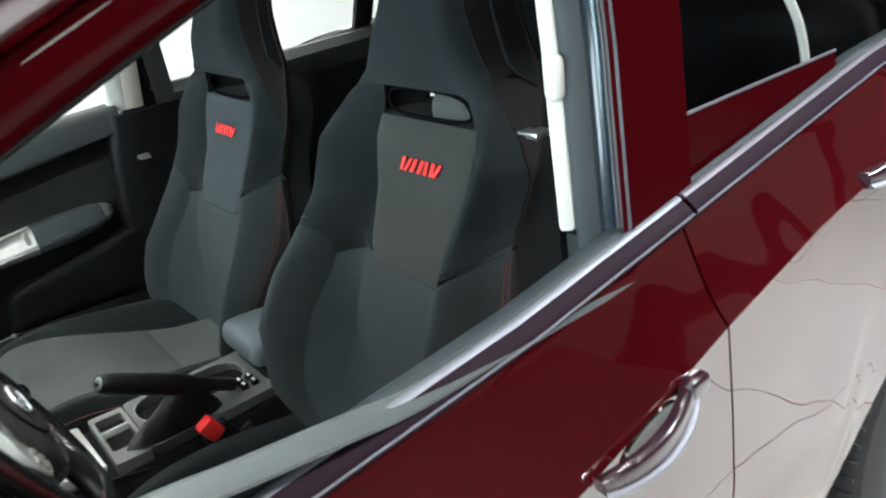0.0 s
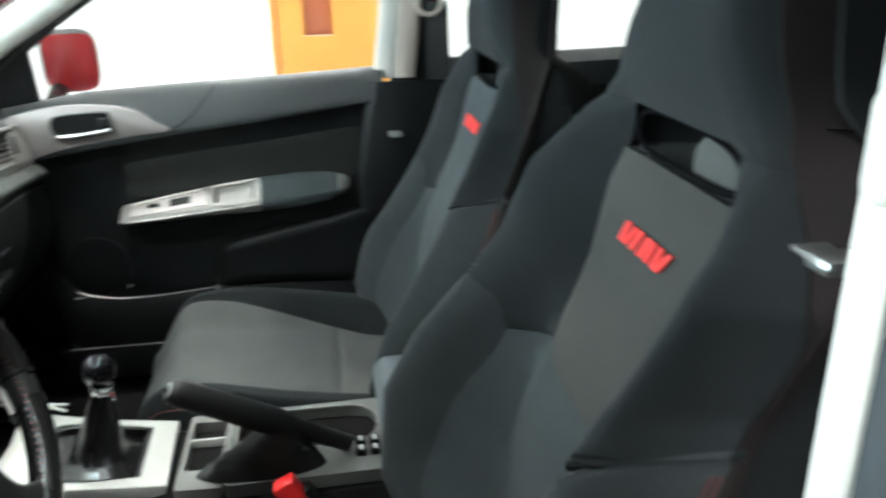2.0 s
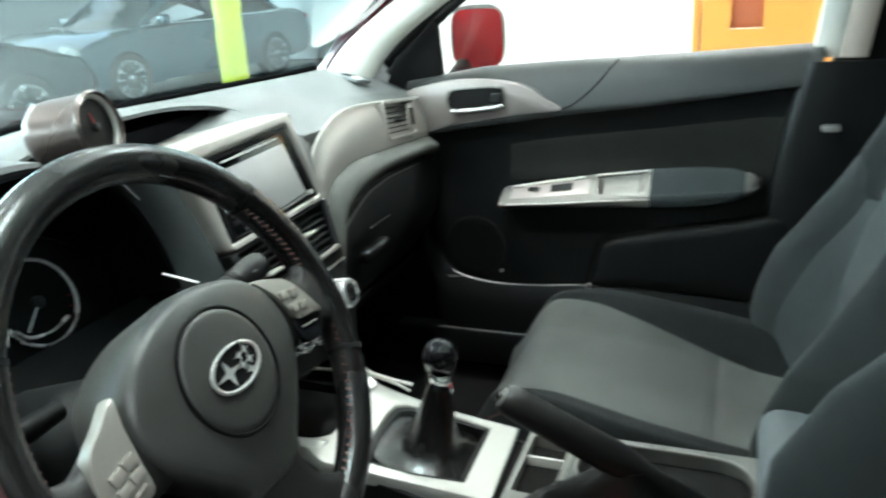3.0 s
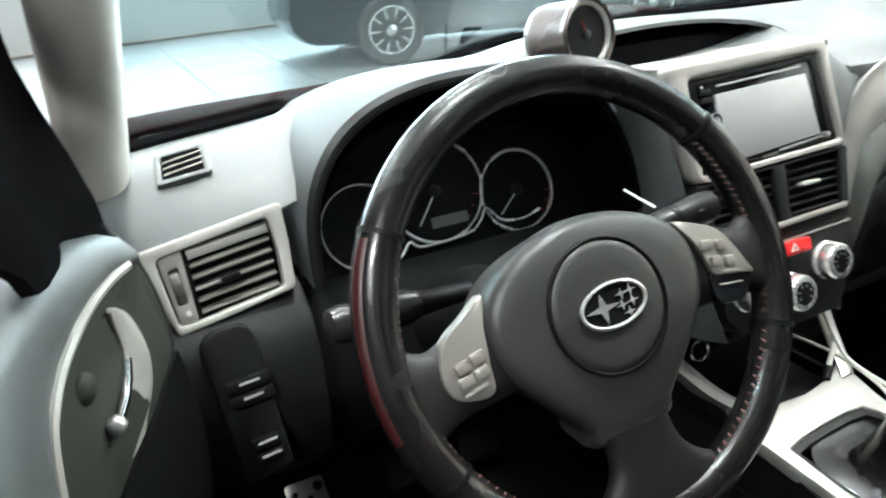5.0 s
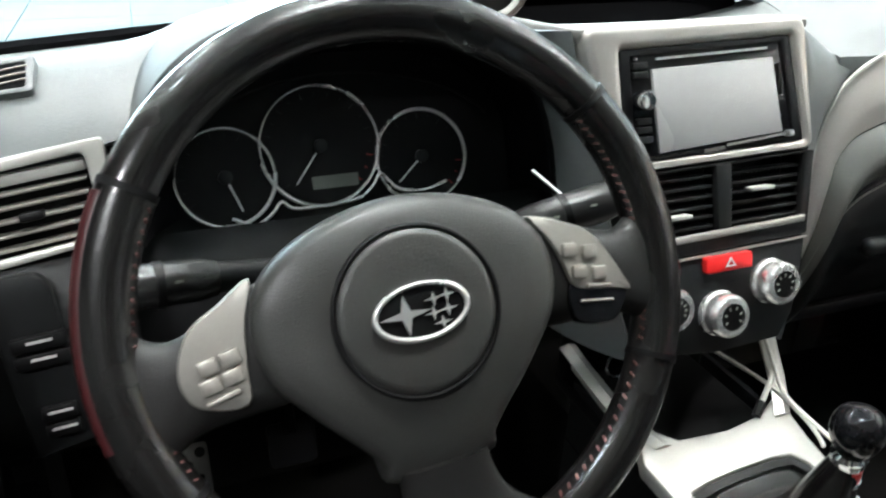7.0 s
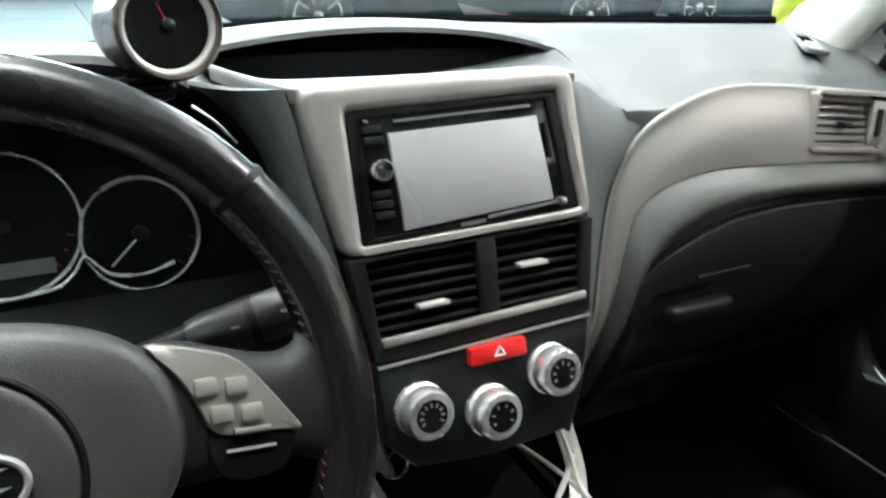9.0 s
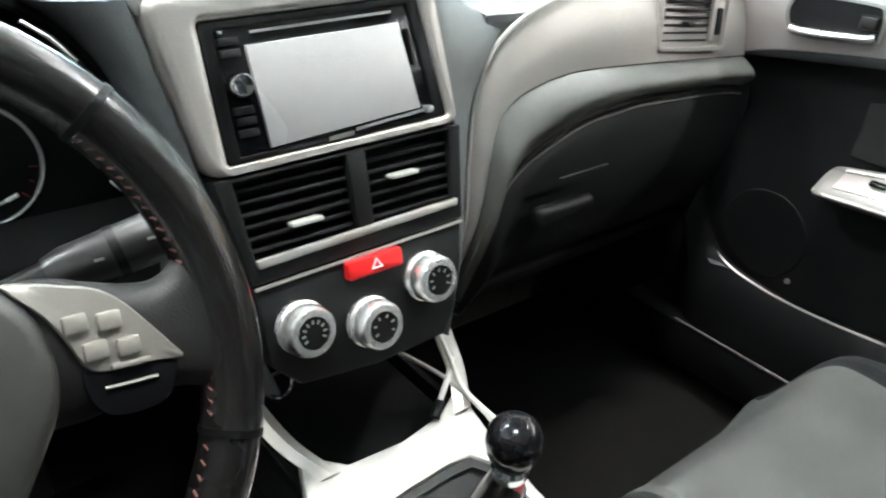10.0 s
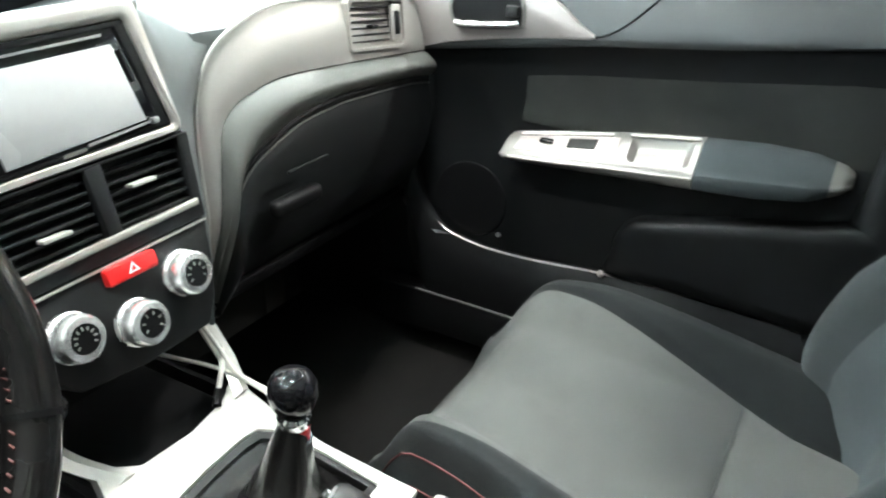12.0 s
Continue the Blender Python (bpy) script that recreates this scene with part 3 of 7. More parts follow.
ARCH_R = (-1.33, 0.46, 0.31)
ARCH_F = (0.86, 0.37, 0.30)
for sgn, side in ((-1, "driver"), (1, "passenger")):
    door = part("front_door_skin", side_panel(-0.61, 0.46, sgn), RED, car, sharp=18)
    part("rear_door_skin", side_panel(-1.47, -0.61, sgn, arch=ARCH_R), RED, car, sharp=18)
    part("quarter_panel", side_panel(-2.24, -1.47, sgn, 0.25, arch=ARCH_R), RED, car, sharp=18)
    part("front_wing", side_panel(0.46, 1.58, sgn, 0.25, arch=ARCH_F), RED, car)
    part("rocker", box(sgn * 0.80, -0.5, 0.20, 0.05, 1.9, 0.10, 0.02), RED, car)
    # bright strip along the window line
    for y0, y1 in ((0.36, -0.652), (-0.658, -1.45)):
        run = [y0 + (y1 - y0) * i / 24 for i in range(25)]

        def moulding(name, prof, mat, label, thick=0.004):
            """A strip along the window line with the given section (half width, height over the line)."""
            part(name, sheet([[Vector((sgn * x, y, belt_z(y, sgn) + h)) for x, h in prof] for y in run], thick, (sgn, 0, 0.6)), mat, car, label, sharp=60)

        moulding("window_seal", ((0.720, -0.010), (0.725, -0.004), (0.736, -0.0005), (0.7465, 0.0005), (0.7505, -0.004)), PILLAR_GREY if sgn < 0 else RUBBER, "soft rubber window seal")
        moulding("window_strip", ((0.7540, -0.003), (0.7550, 0.0010), (0.7585, 0.0022), (0.7625, 0.0010), (0.7650, -0.0015)), STRIP if y0 > 0 else STRIP_REAR, "lilac-grey satin window strip")
        # dark purple stands for what the strip's lower half mirrors
        moulding("dark_strip", ((0.7652, -0.002), (0.7720, -0.006), (0.7795, -0.0125), (0.7810, -0.017), (0.7770, -0.024)), PURPLE, "lower half of the bright strip with its dark reflection painted in")
        part("strip_edge", tube([(sgn * 0.7812, y, belt_z(y, sgn) - 0.0150) for y in run], 0.0015, 8), STRIP, car, "thin lilac edge line")
    # wheels
    for wy in (ARCH_R[0], ARCH_F[0]):
        wm = pose(sgn * 0.745, wy, 0.31, 0, 90 * sgn, 0)
        w = part("wheel", lathe([(0.2, -0.1), (0.285, -0.1), (0.305, -0.085), (0.312, -0.05), (0.313, 0.05), (0.305, 0.085), (0.285, 0.1), (0.215, 0.1), (0.21, 0.02)], wm, 48), TYRE, car, "black road tyre on a gold rim")
        grooves = []
        for k in range(64):
            a = 2 * math.pi * k / 64
            grooves.append(box(0, 0, 0, 0.008, 0.15, 0.006, 0, m=None))
            move(grooves[-1], wm @ pose(0, 0, 0, 0, 0, math.degrees(a)) @ Matrix.Translation((0.3125, 0, 0)) @ pose(0, 0, 0, 90, 0, 0))
        part("tread_block", join(*grooves), TYRE, w)
        rim = [lathe([(0.205, 0.10), (0.212, 0.105), (0.205, 0.09), (0.19, 0.03)], wm, 40)]
        for k in range(5):
            a = 2 * math.pi * k / 5
            rim.append(move(tube([(0.03 * math.cos(a), 0.03 * math.sin(a), 0.06), (0.2 * math.cos(a), 0.2 * math.sin(a), 0.09)], 0.022, 8), wm))
        part("rim", join(*rim), GOLD, w)


def door_handle(y0, y1, z0, z1, x=-0.858):
    h = thing("door_handle", (x, y0, z0), "dark red pull handle with a bright edge on the door", "door handle", "outer door handles")
    a, b = Vector((x - 0.010, y0, z0)), Vector((x - 0.010, y1, z1))
    u = (b - a).normalized()
    w = Vector((0, -u.z, u.y)) if u.y > 0 else Vector((0, u.z, -u.y))
    rings, edge = [], []
    for i in range(17):
        t = i / 16
        c = a + (b - a) * t + Vector((-0.020 * math.sin(math.pi * t) ** 0.8, 0, 0))
        hw, hd = 0.0060 + 0.0105 * math.sin(math.pi * (0.08 + 0.84 * t)) ** 0.6, 0.0085
        rings.append([c + w * hw * math.copysign(abs(math.cos(q)) ** 0.6, math.cos(q)) + Vector((-1, 0, 0)) * hd * math.copysign(abs(math.sin(q)) ** 0.6, math.sin(q)) for q in [2 * math.pi * k / 20 for k in range(20)]])
        edge.append(c - w * hw * 0.62 + Vector((-hd * 0.86, 0, 0)))
    part("grip", loft(rings), PURPLE_GLOSS, h)
    part("bright_edge", tube(edge, 0.0066, 12, flat=0.6), STRIP, h, "bright lilac edge")
    part("pivot_cap", box(0, 0, 0, 0.018, 0.034, 0.026, 0.007, 3, Matrix.Translation(b + u * 0.012 + Vector((-0.002, 0, 0)))), PURPLE_GLOSS, h)
    # dark disc lying on the skin, in place of a shaded hollow
    cup = []
    for r, d in ((1, 0.0), (0.99, 0.003), (0.8, 0.0025), (0.4, 0.002), (0.05, 0.002)):
        row = []
        for t in [2 * math.pi * k / 32 for k in range(32)]:
            yy, zz = (y0 + y1) / 2 - 0.020 + r * 0.046 * math.cos(t), (z0 + z1) / 2 - 0.011 - 0.012 * r * math.cos(t) + r * 0.017 * math.sin(t)
            row.append(Vector((-side_x(zz, yy) - d, yy, zz)))
        cup.append(row)
    part("cup", loft(cup), PIANO, h, "gloss black disc standing for the shaded cup behind the grip")


door_handle(-0.388, -0.522, 0.770, 0.804, -0.852)
door_handle(-0.90, -1.09, 0.905, 0.925, -0.838)

# pillars, window frames and roof
Z_ROOF = 1.44


def pillar(name, pts, w, d, mat, label=""):
    """A bar of width w (along the car) and depth d (across it) through pts."""
    rings = []
    for p in spl(pts, 6):
        rings.append([p + Vector((sx * d / 2, sy * w / 2, 0)) for sx, sy in ((-1, -0.7), (-0.7, -1), (0.7, -1), (1, -0.7), (1, 0.7), (0.7, 1), (-0.7, 1), (-1, 0.7))])
    return part(name, loft(rings), mat, car, label)


for sgn in (-1, 1):
    f = lambda x, y, z: (sgn * x, y, z)
    # B pillar, from inside out: pale trim, dark seal, seal strips, red door frame
    by = -0.548 if sgn < 0 else -0.475
    if sgn < 0:
        def band(name, a, b, mat, label="", z0=0.90, bow=0.0, back=(0.004, -0.03)):
            """An upright strip of the pillar between two plan points, with a hollow or swelling face."""
            rings = []
            for z in (z0, z0 + 0.004, 0.98, 1.03, 1.08, 1.13, 1.20, 1.28, 1.36, 1.41):
                dx, dy = 0.16 * (z - 0.95) + 0.10 * max(0, z - 1.15), -0.13 * (min(z, 1.12) - 0.95) - 0.16 * max(0, z - 1.12)
                k = 0.15 if z == z0 and z0 > 0.91 else 0.0
                row = [Vector((a[0] + (b[0] - a[0]) * t + dx, a[1] + (b[1] - a[1]) * t + dy + bow * 4 * t * (1 - t), z)) for t in [k + (1 - 2 * k) * i / 8 for i in range(9)]]
                rings.append(row + [row[-1] + Vector((back[0], back[1], 0)), row[0] + Vector((back[0], back[1], 0))])
            return part(name, loft(rings), mat, car, label)

        band("b_pillar_trim", (-0.679, -0.544), (-0.6925, -0.5535), TRIM, "pale plastic pillar trim", 0.932, 0.002, (0.0, -0.024))
        pillar("b_pillar_lower_trim", [(-0.690, -0.568, 0.70), (-0.692, -0.566, 0.925)], 0.026, 0.030, DOOR_UP, "grey lower pillar trim")
        band("door_seal", (-0.6930, -0.5555), (-0.7180, -0.5690), PILLAR_GREY, "soft grey door seal", 0.90, 0.004)
        band("door_seal", (-0.7182, -0.5700), (-0.7370, -0.5750), BLUE_GLOSS, "glossy dark blue seal channel", 0.90, -0.003)
        band("seal_edge", (-0.7372, -0.5735), (-0.7400, -0.5740), STRIP_DIM, "thin bright edge of the seal")
        band("frame_channel", (-0.7402, -0.5755), (-0.7530, -0.5770), FRAME_BROWN, "grey-brown channel of the door frame", 0.90, -0.002)
        band("seal_edge", (-0.7532, -0.5735), (-0.7570, -0.5745), STRIP_DIM, "thin bright edge of the door frame")
        band("b_pillar_skin", (-0.7572, -0.5750), (-0.7570, -0.682), RED_DULLED, "", 0.93, 0.0, (0.012, 0.0))
    else:
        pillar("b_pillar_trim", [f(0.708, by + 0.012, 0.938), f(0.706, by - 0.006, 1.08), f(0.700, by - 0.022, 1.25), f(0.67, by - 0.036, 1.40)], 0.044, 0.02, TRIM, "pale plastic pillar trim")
        pillar("b_pillar_side", [f(0.705, by - 0.030, 0.938), f(0.703, by - 0.047, 1.08), f(0.697, by - 0.062, 1.25), f(0.665, by - 0.074, 1.40)], 0.042, 0.02, TRIM_SHADED, "inner side of the pillar trim with shade in its tan colour")
    if sgn < 0:
        pillar("b_pillar_lower_trim", [f(0.70, by - 0.01, 0.34), f(0.712, by - 0.01, 0.6), f(0.714, by - 0.078, 0.922)], 0.14, 0.03, PLASTIC)
    else:
        edge = spl([(-0.436, 0.936, 0), (-0.414, 0.83, 0), (-0.395, 0.68, 0), (-0.378, 0.55, 0), (-0.34, 0.40, 0)], 4)
        rows = [[Vector((x, p.x - d, p.y)) for x, d in ((0.690, -0.006), (0.676, -0.004), (0.667, 0.004), (0.664, 0.016), (0.664, 0.08), (0.668, 0.17))] for p in edge]
        part("b_pillar_lower_trim", sheet(rows, 0.006, (-1, 0, 0)), DOOR_DARK, car, "dark grey lower pillar trim")
    pillar("b_pillar_back", [f(0.722, by - 0.10, 0.9), f(0.70, by - 0.10, 1.1), f(0.66, by - 0.10, 1.40)] if sgn < 0 else [f(0.730, by - 0.06, 0.9), f(0.725, by - 0.045, 1.1), f(0.69, by - 0.03, 1.40)], 0.08, 0.02, PLASTIC)
    if sgn > 0:
        pillar("door_seal", [f(0.735, by - 0.016, 0.90), f(0.733, by + 0.002, 1.08), f(0.725, by + 0.02, 1.25), f(0.69, by + 0.03, 1.40)], 0.022, 0.03, SEAL)
        pillar("door_seal", [f(0.745, by - 0.034, 0.90), f(0.743, by - 0.016, 1.08), f(0.73, by + 0.002, 1.25), f(0.70, by + 0.016, 1.40)], 0.014, 0.03, RUBBER)
        part("seal_edge", tube(spl([f(0.762, by - 0.037, 0.93), f(0.758, by - 0.019, 1.08), f(0.745, by - 0.001, 1.25), f(0.714, by + 0.013, 1.40)], 5), 0.0032, 8), STRIP, car, "thin bright edge of the seal")
        pillar("b_pillar_skin", [f(0.752, by - 0.088, 0.945), f(0.747, by - 0.068, 1.10), f(0.735, by - 0.053, 1.27), f(0.70, by - 0.043, 1.41)], 0.105, 0.022, RED_DULLED)
    # A pillar with the slim door frame, and the pale trim inside
    arc = [f(0.735, 0.50, 0.90), f(0.730, 0.38, 1.03), f(0.722, 0.12, 1.185)] if sgn > 0 else [f(0.775, 0.74, 0.92), f(0.752, 0.40, 1.075), f(0.728, 0.12, 1.20)]
    arc += [f(0.705, -0.06, 1.275), f(0.69, -0.22, 1.335), f(0.675, -0.40, 1.375), f(0.665, -0.62, 1.40), f(0.66, -1.2, 1.40), f(0.655, -1.6, 1.37)]
    part("a_pillar_skin", tube(spl(arc, 5), 0.036, 12), RED, car)
    if sgn > 0:
        apil = [f(0.655, 0.42, 0.90), f(0.648, 0.33, 1.0), f(0.63, 0.07, 1.16), f(0.60, -0.14, 1.30), f(0.57, -0.28, 1.38)]
    else:
        apil = [f(0.652, 0.40, 0.862), f(0.648, 0.37, 0.91), f(0.642, 0.31, 0.98), f(0.630, 0.12, 1.14), f(0.605, -0.10, 1.30), f(0.58, -0.25, 1.38)]
    rings = [[p + Vector((0.030 * math.copysign(abs(math.cos(q)) ** 0.8, math.cos(q)), 0.055 * math.copysign(abs(math.sin(q)) ** 0.8, math.sin(q)), 0)) for q in [2 * math.pi * i / 24 for i in range(24)]] for p in spl(apil, 6)]
    part("a_pillar_trim", loft(rings), TRIM, car, "pale plastic pillar trim")
    arc = [f(0.752, 0.36, 0.94), f(0.742, 0.22, 1.06), f(0.722, 0.04, 1.172), f(0.705, -0.12, 1.242), f(0.69, -0.28, 1.300), f(0.68, -0.46, 1.340), f(0.675, -0.62, 1.36), f(0.668, -1.2, 1.36)]
    part("door_frame", tube(spl(arc, 5), 0.024, 12), RED_DULLED if sgn < 0 else BLACK, car)
    part("frame_seal", tube([p + Vector((-sgn * 0.012, -0.006, -0.020)) for p in spl(arc, 5)], 0.010, 8), RUBBER, car)
    # C pillar and rear frame
    pillar("c_pillar_skin", [f(0.755, -1.62, 1.06), f(0.72, -1.66, 1.2), f(0.63, -1.70, 1.40)], 0.34, 0.04, RED)
    pillar("rear_window_frame", [f(0.745, -1.30 + (0.09 if sgn > 0 else 0), 0.99), f(0.715, -1.36 + (0.09 if sgn > 0 else 0), 1.18), f(0.64, -1.42, 1.38)], 0.06, 0.025, BLACK)
    pillar("c_pillar_trim", [f(0.70, -1.42, 0.95), f(0.68, -1.45, 1.15), f(0.60, -1.5, 1.38)], 0.10, 0.02, TRIM)
    if sgn < 0:
        part("quarter_trim", tube(spl([(-0.665, -1.00, 1.13), (-0.665, -1.035, 1.10), (-0.663, -1.072, 1.055), (-0.660, -1.098, 1.005), (-0.658, -1.105, 0.975)], 5), 0.0065, 10), TRIM, car, "pale curved edge of the rear pillar trim")
# roof skin and headlining
for name, mat, dz, th in (("roof_skin", RED, 0.0, 0.01), ("headlining", TRIM, -0.045, 0.01)):
    rows = [[Vector((x, y, Z_ROOF + dz + 0.035 * (1 - (x / 0.62) ** 2) - 0.05 * smooth(-0.4, -0.1, y) - 0.02 * ((y + 0.9) / 0.8) ** 2)) for x in [-0.62 + 1.24 * i / 12 for i in range(13)]] for y in [-1.75 + 1.6 * k / 12 for k in range(13)]]
    part(name, sheet(rows, th), mat, car)
# bonnet, windscreen base, tail
rows = [[Vector((x, y, 0.832 - 0.012 * (x / 0.7) ** 2 - 0.20 * smooth(0.7, 1.7, y))) for x in [-0.755 + 1.51 * i / 12 for i in range(13)]] for y in [0.78 + 0.85 * k / 8 for k in range(9)]]
part("bonnet", sheet(rows, 0.01), RED, car)


def cowl(x):
    """Foot of the windscreen on the dashboard."""
    y = table([(-0.66, 0.40), (-0.594, 0.425), (-0.42, 0.455), (-0.294, 0.475), (-0.199, 0.525), (-0.009, 0.59), (0.171, 0.585), (0.333, 0.545), (0.5, 0.51), (0.65, 0.48)], x)
    return (y, table([(-0.66, 0.907), (-0.4, 0.918), (-0.1, 0.935), (0.65, 0.938)], x))


part("cowl_strip", tube([(x, cowl(x)[0] + 0.006, cowl(x)[1] + 0.004) for x in [-0.66 + 1.32 * i / 24 for i in range(25)]], 0.008, 8), MATTE, car, "black edge at the foot of the windscreen")
part("wiper_tray", sheet([[Vector((x, cowl(x)[0] + 0.012, cowl(x)[1] - 0.03)), Vector((x, 0.79, 0.812))] for x in [-0.70 + 1.4 * i / 16 for i in range(17)]], 0.01), BLACK, car)
ws = []
for k in range(9):
    t = k / 8
    row = []
    for i in range(17):
        x = -0.68 + 1.36 * i / 16
        y, z = cowl(x)
        row.append(Vector((x * (1 - 0.14 * t), y + 0.02 + t * (-0.20 - y) * 0.98, z + t * (1.41 - z))))
    ws.append(row)
screen = part("windscreen", sheet(ws, 0.004), GLASS_TEAL, car, "clear laminated windscreen")
screen.visible_shadow = False
# rear door glass on both sides, passenger front glass up, driver's lowered
for sgn, y0, y1 in ((1, 0.22, -0.44), (1, -0.58, -1.28)):
    rows = [[Vector((sgn * (0.742 - 0.10 * smooth(0.93, 1.4, z)), y, z)) for y in [y0 + (y1 - y0) * i / 6 for i in range(7)]] for z in [0.93 + 0.47 * k / 6 for k in range(7)]]
    if y1 < -1 or sgn > 0:
        g = part("side_glass", sheet(rows, 0.004), GLASS, car, "clear side window glass")
        g.visible_shadow = False
# painted rise of the rear door below its window
rows = []
for i in range(15):
    y = -0.676 - 0.35 * i / 14
    z1 = max(belt_z(y) + 0.008, table([(-0.676, 1.030), (-0.73, 1.0335), (-0.79, 1.0335), (-0.84, 1.031), (-0.89, 1.026), (-0.93, 1.0205), (-0.97, 1.014), (-1.03, 1.002)], y))
    rows.append([Vector((-0.740 - 0.006 * t, y, z1 + (belt_z(y) - 0.01 - z1) * t)) for t in [k / 6 for k in range(7)]])
part("rear_door_rise", sheet(rows, 0.012), RED_DULLED, car)
part("rear_window_seal", tube([r[0] + Vector((0.0, 0, 0.002)) for r in rows], 0.0024, 8), STRIP_REAR, car, "thin lilac edge below the rear window")
# inner floor, tunnel, bulkhead, rear bulkhead
part("floor_pan", box(0, -0.55, 0.24, 1.46, 2.2, 0.06, 0.01), CARPET, car, "black carpeted floor")
part("tunnel", box(0.03, -0.25, 0.38, 0.20, 1.5, 0.25, 0.03), CARPET, car)
part("bulkhead", box(0, 0.62, 0.51, 1.46, 0.05, 0.64, 0.01), CARPET, car)
part("tail_panel", box(0, -2.0, 0.65, 1.40, 0.04, 0.75, 0.01), PLASTIC, car)
part("tailgate_frame", tube([(-0.62, -1.78, 1.38), (0.62, -1.78, 1.38)], 0.05, 8), RED, car)
for sgn in (-1, 1):
    part("sill_cover", box(sgn * 0.70, -0.45, 0.335 + 0.015 * (sgn > 0), 0.10, 1.6, 0.05 + 0.03 * (sgn > 0), 0.012), BLACK, car, "black plastic door sill cover")
    if sgn > 0:
        part("sill_edge", tube([(0.652, 0.245 - 0.70 * i / 8, 0.392) for i in range(9)], 0.0016, 8), SILVER_ARM, car, "thin pale edge of the sill cover")
    part("kick_panel", box(sgn * 0.71, 0.42, 0.52, 0.03, 0.36, 0.5, 0.012), PLASTIC, car)


def rear_seat():
    s = thing("rear_seat", (0, -1.35, 0.3), "black cloth rear bench seat", "seat")
    part("cushion", box(0, -1.12, 0.46, 1.28, 0.5, 0.16, 0.05, 4), REAR_CLOTH, s)
    part("backrest", box(0, -1.42, 0.76, 1.28, 0.16, 0.56, 0.05, 4, pose(0, 0, 0, -14)), REAR_CLOTH, s)
    for x in (-0.38, 0, 0.38):
        part("head_restraint", box(x, -1.50, 1.08, 0.26, 0.10, 0.13, 0.04, 4, pose(0, 0, 0, -10)), REAR_CLOTH, s)


rear_seat()
# plain ends of the body
nose = [[Vector((x, y - 0.16 * (x / 0.83) ** 4, z)) for x in [-0.83 + 1.66 * i / 16 for i in range(17)]] for y, z in ((1.60, 0.725), (1.66, 0.68), (1.70, 0.60), (1.72, 0.50), (1.72, 0.38), (1.69, 0.27), (1.62, 0.20))]
part("front_bumper", sheet(nose, 0.008, (0, 1, 0)), RED, car)
tail = [[Vector((x * k, y + 0.12 * (x / 0.83) ** 4, z)) for x in [-0.83 + 1.66 * i / 16 for i in range(17)]] for y, z, k in ((-2.20, 0.98, 0.90), (-2.27, 0.90, 0.95), (-2.31, 0.80, 0.98), (-2.33, 0.68, 1.0), (-2.35, 0.55, 1.0), (-2.35, 0.40, 1.0), (-2.30, 0.27, 0.98))]
part("tail_skin", sheet(tail, 0.008, (0, -1, 0)), RED, car)
hatch = [[Vector((x * k, y, z)) for x in [-0.64 + 1.28 * i / 12 for i in range(13)]] for y, z, k in ((-1.76, 1.405, 0.95), (-1.86, 1.33, 1.0), (-2.0, 1.18, 1.08), (-2.19, 0.985, 1.14))]
part("tailgate_glass", sheet(hatch, 0.005, (0, -1, 0.5)), TINT, car, "dark tailgate glass")
part("parcel_shelf", box(0, -1.72, 0.98, 1.3, 0.4, 0.03, 0.01), PLASTIC, car)


def wing_mirror(sg, who):
    m = thing("wing_mirror", (sg * 0.86, 0.24, 0.93), "red door mirror outside the %s window" % who, "mirror", "door mirrors")
    tilt = pose(sg * 0.885, 0.205, 0.975, 0, 0, -73 * sg)
    rings = []
    for d, k in ((-0.03, 0.90), (-0.005, 0.96), (0.02, 1.0), (0.05, 0.97), (0.09, 0.75), (0.11, 0.35)):
        rings.append([tilt @ Vector((0.060 * k * math.copysign(abs(math.cos(a)) ** 0.55, math.cos(a)), d, 0.068 * k * math.copysign(abs(math.sin(a)) ** 0.55, math.sin(a)))) for a in [2 * math.pi * i / 32 for i in range(32)]])
    part("housing", loft(rings), BLACK, m)
    # red face stands for the body's reflection; it mirrors little itself
    part("mirror_glass", prism(rounded(0.104, 0.120, 0.022), 0.006, tilt @ frame_m((0, -0.034, 0), (1, 0, 0), (0, 0, 1)), 0.001), MIRROR_RED, m, "mirror face with the body's red reflection painted on")
    part("stalk", tube([(sg * 0.76, 0.22, 0.90), (sg * 0.80, 0.225, 0.905), (sg * 0.86, 0.23, 0.92)], 0.02, 10), BLACK, m)
    part("mirror_base", prism([(0.225, 0.885), (0.36, 0.885), (0.33, 0.95), (0.235, 1.03)], 0.02, frame_m((sg * 0.735 + 0.01 * (1 - sg), 0, 0), (0, 1, 0), (0, 0, 1)), 0.004), BLACK, m)


wing_mirror(1, "passenger")
wing_mirror(-1, "driver's")
# ---------------------------------------------------------------- front seats
TS = 0.40  # where the cross seam of the cushion lies, rear to front
W_OUT = [(0.44, 0.1944), (0.5, 0.243), (0.58, 0.2702), (0.66, 0.2741), (0.74, 0.2576), (0.82, 0.2294), (0.87, 0.2187), (0.92, 0.2294), (0.955, 0.2362), (0.985, 0.2255), (1.01, 0.208), (1.035, 0.1925), (1.06, 0.1711), (1.1, 0.1419), (1.15, 0.1128), (1.2, 0.0972), (1.26, 0.0855), (1.31, 0.068), (1.335, 0.0389)]


def wide(v):
    return table(W_OUT, v)


